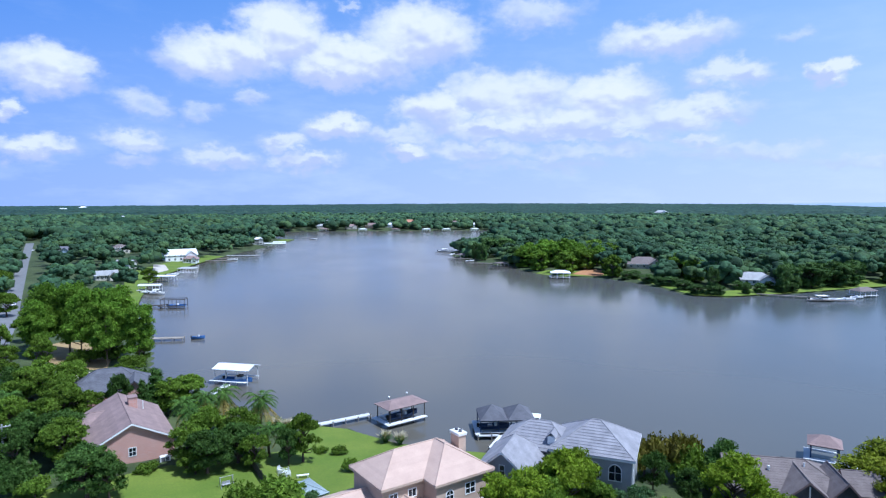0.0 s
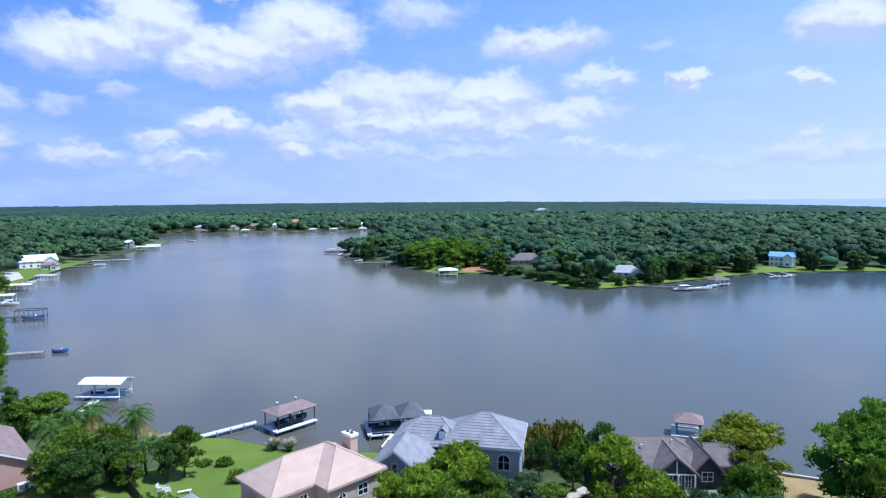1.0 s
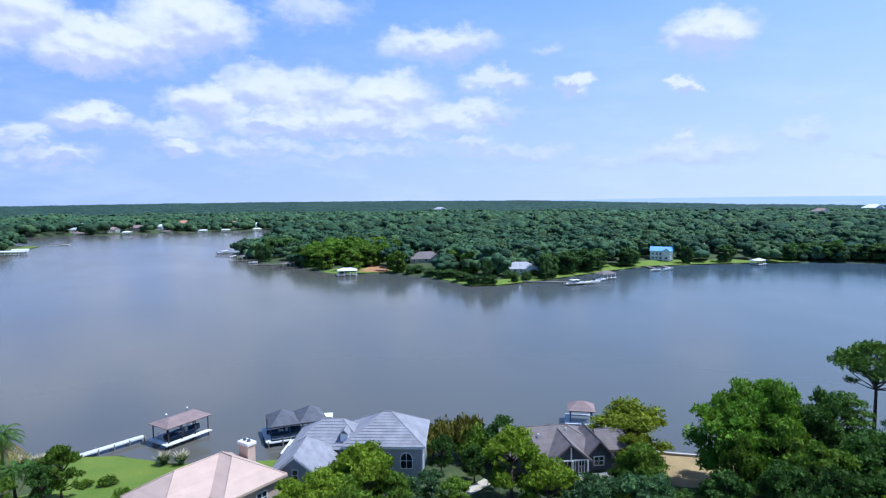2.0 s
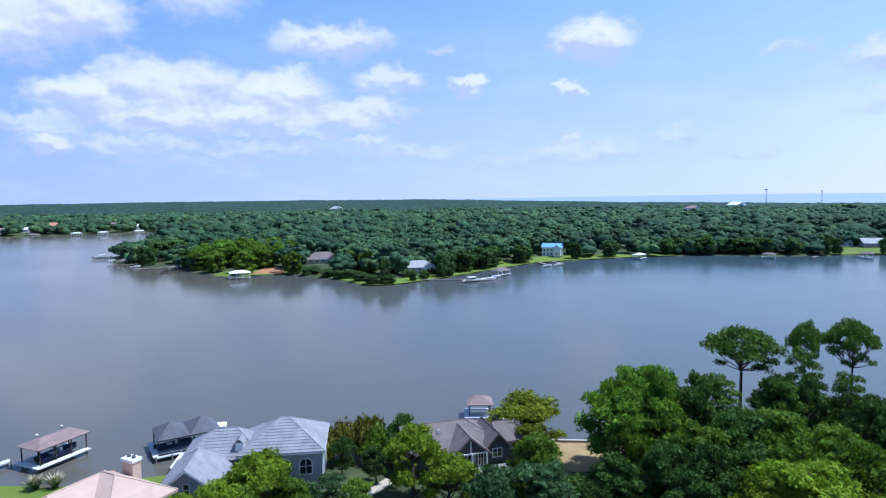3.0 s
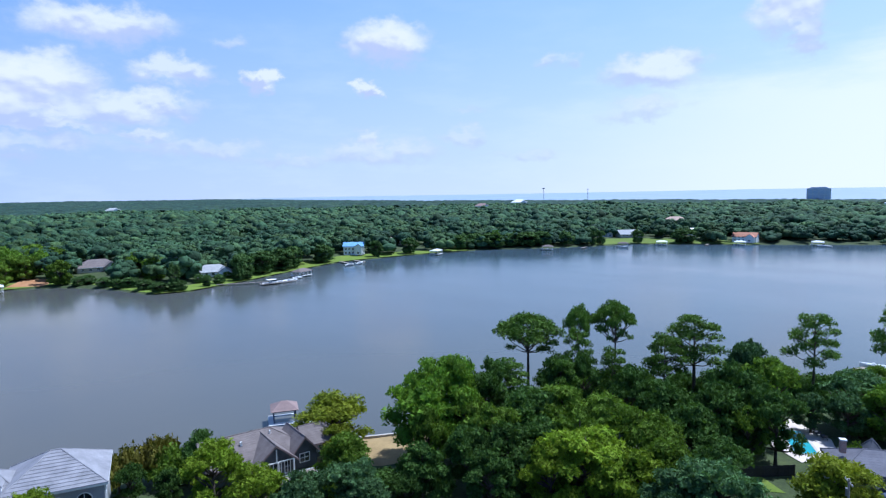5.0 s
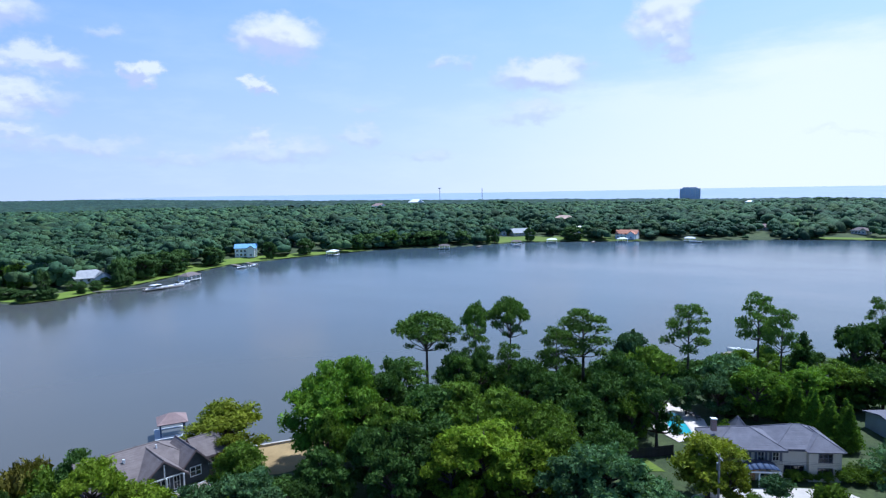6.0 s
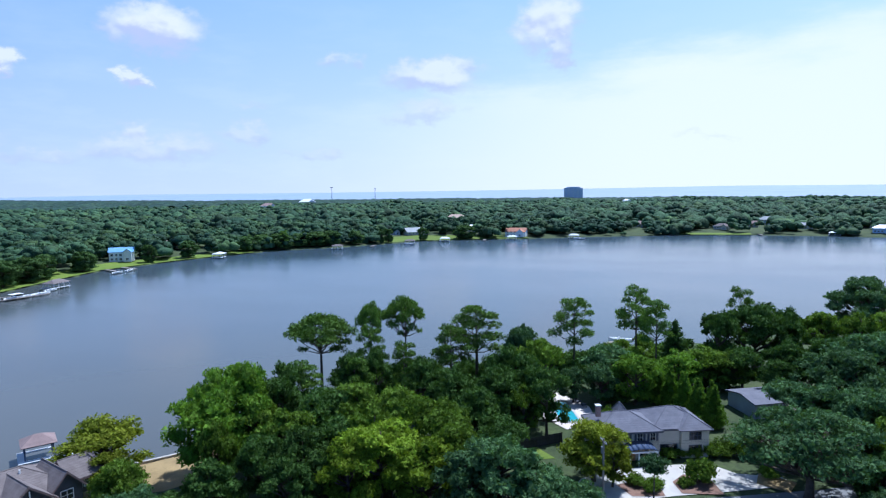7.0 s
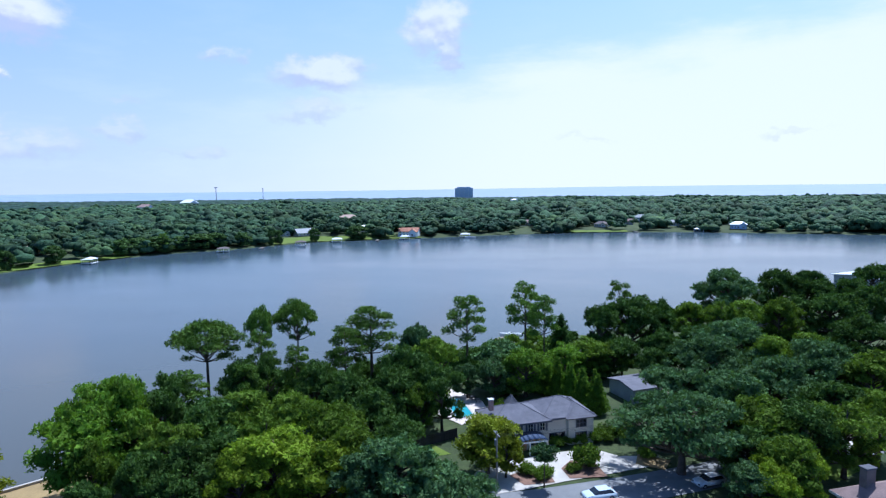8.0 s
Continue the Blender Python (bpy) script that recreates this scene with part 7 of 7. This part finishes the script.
for u in (-1.2, 1.2):
    for v in (-0.9, 0.9):
        bm = bmesh.new()
        tube(bm, [(u, v, 0), (u, v * 0.05, 2.1)], [0.07, 0.06], 5)
        part("leg", finish(bm, "leg", GREY_SHINGLE), ob)
bm = bmesh.new()
tube(bm, [(-1.4, 0, 2.1), (1.4, 0, 2.1)], [0.07, 0.07], 5)
part("top_bar", finish(bm, "top_bar", GREY_SHINGLE), ob)
boxes("seat", GREY_SHINGLE, ob, (-0.8, 0.8, -0.3, 0.25, 0.5, 0.58)), boxes("back", GREY_SHINGLE, ob, (-0.8, 0.8, 0.25, 0.31, 0.55, 1.1))


def pampas(x, y, tall, wide, seed):
    rng = np.random.default_rng(seed)
    ob = new("pampas_grass")
    ob.matrix_basis = pose(x, y, height_at(x, y), 0, 0, 0)
    tagged(ob, "clump of pampas grass with creamy plumes", "ornamental grass")
    for name, count, material_, thin, reach in (("blades", 420, GREYISH, 0.05, 0.8), ("plumes", 60, PLUME, 0.14, 1.0)):
        bm = bmesh.new()
        for _ in range(count):
            a, lean = rng.uniform(0, 6.28), rng.uniform(0.05, 1.0) * wide
            out, side = Vector((math.cos(a), math.sin(a), 0)), Vector((-math.sin(a), math.cos(a), 0)) * thin
            h = tall * rng.uniform(0.6, 1.0) * reach
            p0, p1, p2 = out * 0.25, out * (0.25 + lean * 0.45) + Vector((0, 0, h * 0.7)), out * (0.3 + lean) + Vector((0, 0, h * (1.0 if name == "plumes" else 0.75)))
            if name == "plumes":
                p0 = p1
            v = [bm.verts.new(p) for p in (p0 - side, p0 + side, p1 + side, p1 - side, p2)]
            if name == "blades":
                bm.faces.new((v[0], v[1], v[2], v[3]))
            bm.faces.new((v[3], v[2], v[4]))
        tagged(part(name, finish(bm, name, material_), ob), kind="stuff")


pampas(-10.6, 112.2, 2.5, 1.7, 1), pampas(-7.9, 111.4, 2.4, 1.6, 2), pampas(-30.5, 118.5, 2.2, 1.6, 3), pampas(-33.0, 119.5, 2.0, 1.5, 4)


def utility_pole(x, y, tall, label, arms=1, lamp=True, turn=0.0, material_=TIMBER):
    ob = new("utility_pole")
    ob.matrix_basis = pose(x, y, height_at(x, y), 0, 0, turn)
    tagged(ob, label, "pole")
    bm = bmesh.new()
    tube(bm, [(0, 0, -0.5), (0, 0, tall)], [0.17, 0.11], 8)
    part("shaft", finish(bm, "shaft", material_), ob)
    for k in range(arms):
        boxes("crossarm", material_, ob, (-1.1, 1.1, -0.06, 0.06, tall - 0.5 - k * 0.9, tall - 0.38 - k * 0.9))
        for u in (-1.0, -0.5, 0.5, 1.0):
            bm = bmesh.new()
            tube(bm, [(u, 0, tall - 0.38 - k * 0.9), (u, 0, tall - 0.2 - k * 0.9)], [0.05, 0.03], 6)
            part("insulator", finish(bm, "insulator", WHITE), ob)
    bm = bmesh.new()
    tube(bm, [(0.32, 0, tall - 2.2), (0.32, 0, tall - 1.3)], [0.24, 0.24], 10)
    part("transformer", finish(bm, "transformer", STEEL), ob)
    if lamp:
        bm = bmesh.new()
        tube(bm, [(0, 0, tall - 2.6), (0.9, -0.3, tall - 2.3)], [0.04, 0.04], 5)
        part("lamp_arm", finish(bm, "lamp_arm", STEEL), ob)
        boxes("lamp_head", WHITE, ob, (0.7, 1.3, -0.45, -0.2, tall - 2.4, tall - 2.25), bevel=0.03)


utility_pole(82.6, 13.2, 8.2, "timber utility pole with a transformer and street lamp", turn=30)
utility_pole(-66.2, 91.2, 8.5, "tall pale utility pole beside a garden", 2, False, 40, GREY_SHINGLE)


def overhead_wires(ends):
    ob = new("overhead_wire")
    ob.matrix_basis = pose(*ends[0])
    tagged(ob, "thin black cables strung along the street from a pole", "cable")
    for shift in (-0.5, 0.0, 0.5):
        for (ax, ay, az), (bx, by, bz) in zip(ends, ends[1:]):
            bm = bmesh.new()
            line = [Vector((ax + (bx - ax) * k / 12 + shift * 0.8, ay + (by - ay) * k / 12 + shift * 0.5, az + (bz - az) * k / 12 - 3.2 * (k / 12) * (1 - k / 12))) - Vector(ends[0]) for k in range(13)]
            tube(bm, line, [0.014] * 13, 4)
            part("wire", finish(bm, "wire", RUBBER), ob)


overhead_wires([(82.6, 13.2, 10.7), (101.5, -20.0, 10.9)])


def car(x, y, turn, paint, label, long=4.6):
    ob = new("car")
    ob.matrix_basis = pose(x, y, height_at(x, y) + 0.08, 0, 0, turn)
    tagged(ob, label, "car")
    w = 0.9
    side = [(-0.5, 0.35), (-0.5, 0.75), (-0.46, 0.95), (0.22, 0.98), (0.42, 0.9), (0.5, 0.7), (0.5, 0.35)]
    bm = bmesh.new()
    rings = [[bm.verts.new((u * long, v, z)) for u, z in side] for v in (-w, -w * 0.96, w * 0.96, w)]
    for a, b in zip(rings, rings[1:]):
        for i in range(len(side)):
            j = (i + 1) % len(side)
            bm.faces.new((a[i], a[j], b[j], b[i]))
    bm.faces.new(rings[0]), bm.faces.new(rings[-1][::-1])
    bmesh.ops.bevel(bm, geom=list(bm.edges), offset=0.05, segments=2, affect="EDGES")
    part("body", finish(bm, "body", paint, True), ob)

    def cabin(name, material_, low, high, inset, top):
        bm = bmesh.new()
        lo = [bm.verts.new((u * long, v * (w - inset), low)) for u, v in ((-0.42, -1), (0.24, -1), (0.24, 1), (-0.42, 1))]
        hi = [bm.verts.new((u * long, v * (w - inset - 0.14), high)) for u, v in ((-0.30, -1), (0.08, -1), (0.08, 1), (-0.30, 1))]
        bm.faces.new(lo[::-1]), bm.faces.new(hi)
        for i in range(4):
            j = (i + 1) % 4
            bm.faces.new((lo[i], lo[j], hi[j], hi[i]))
        part(name, finish(bm, name, material_), ob)

    cabin("glazing", GLASS, 0.93, 1.40, 0.06, 0)
    boxes("roof", paint, ob, (-0.30 * long, 0.085 * long, -w + 0.21, w - 0.21, 1.39, 1.45), bevel=0.03)
    for u in (-0.31, 0.31):
        for v in (-1, 1):
            bm = bmesh.new()
            tube(bm, [(u * long, v * (w - 0.2), 0.33), (u * long, v * (w + 0.01), 0.33)], [0.33, 0.33], 14)
            wheel = part("wheel", finish(bm, "wheel", RUBBER), ob)
            bm = bmesh.new()
            tube(bm, [(u * long, v * (w - 0.1), 0.33), (u * long, v * (w + 0.02), 0.33)], [0.2, 0.18], 12)
            part("rim", finish(bm, "rim", STEEL), wheel)
    for v in (-0.65, 0.65):
        boxes("headlight", GLASS, ob, (0.485 * long, 0.505 * long, v - 0.18, v + 0.18, 0.62, 0.76))
        boxes("tail_light", TERRACOTTA, ob, (-0.505 * long, -0.49 * long, v - 0.16, v + 0.16, 0.68, 0.84))


PALE_BLUE_PAINT = material("pale_blue_car_paint", (0.55, 0.63, 0.72), (0.60, 0.68, 0.76), 0.3, 0.25, fine=3.0, bump=0.0, stain=0.04, specular=0.6)
WHITE_PAINT = material("white_car_paint", (0.74, 0.75, 0.76), (0.79, 0.80, 0.80), 0.3, 0.25, fine=3.0, bump=0.0, stain=0.04, specular=0.6)
car(82.3, -0.6, 118, PALE_BLUE_PAINT, "pale blue and white car parked on the street")
car(93.5, -20.5, 125, PALE_BLUE_PAINT, "pale blue car in the shade of an oak")
car(89.4, -15.5, 122, WHITE_PAINT, "white car parked under an oak")
car(-172.0, 247.0, 120, WHITE_PAINT, "white car on the street"), car(-160.5, 236.0, 120, NAVY, "dark car on the street"), car(-343, 520, 120, WHITE_PAINT, "white car far along the street")
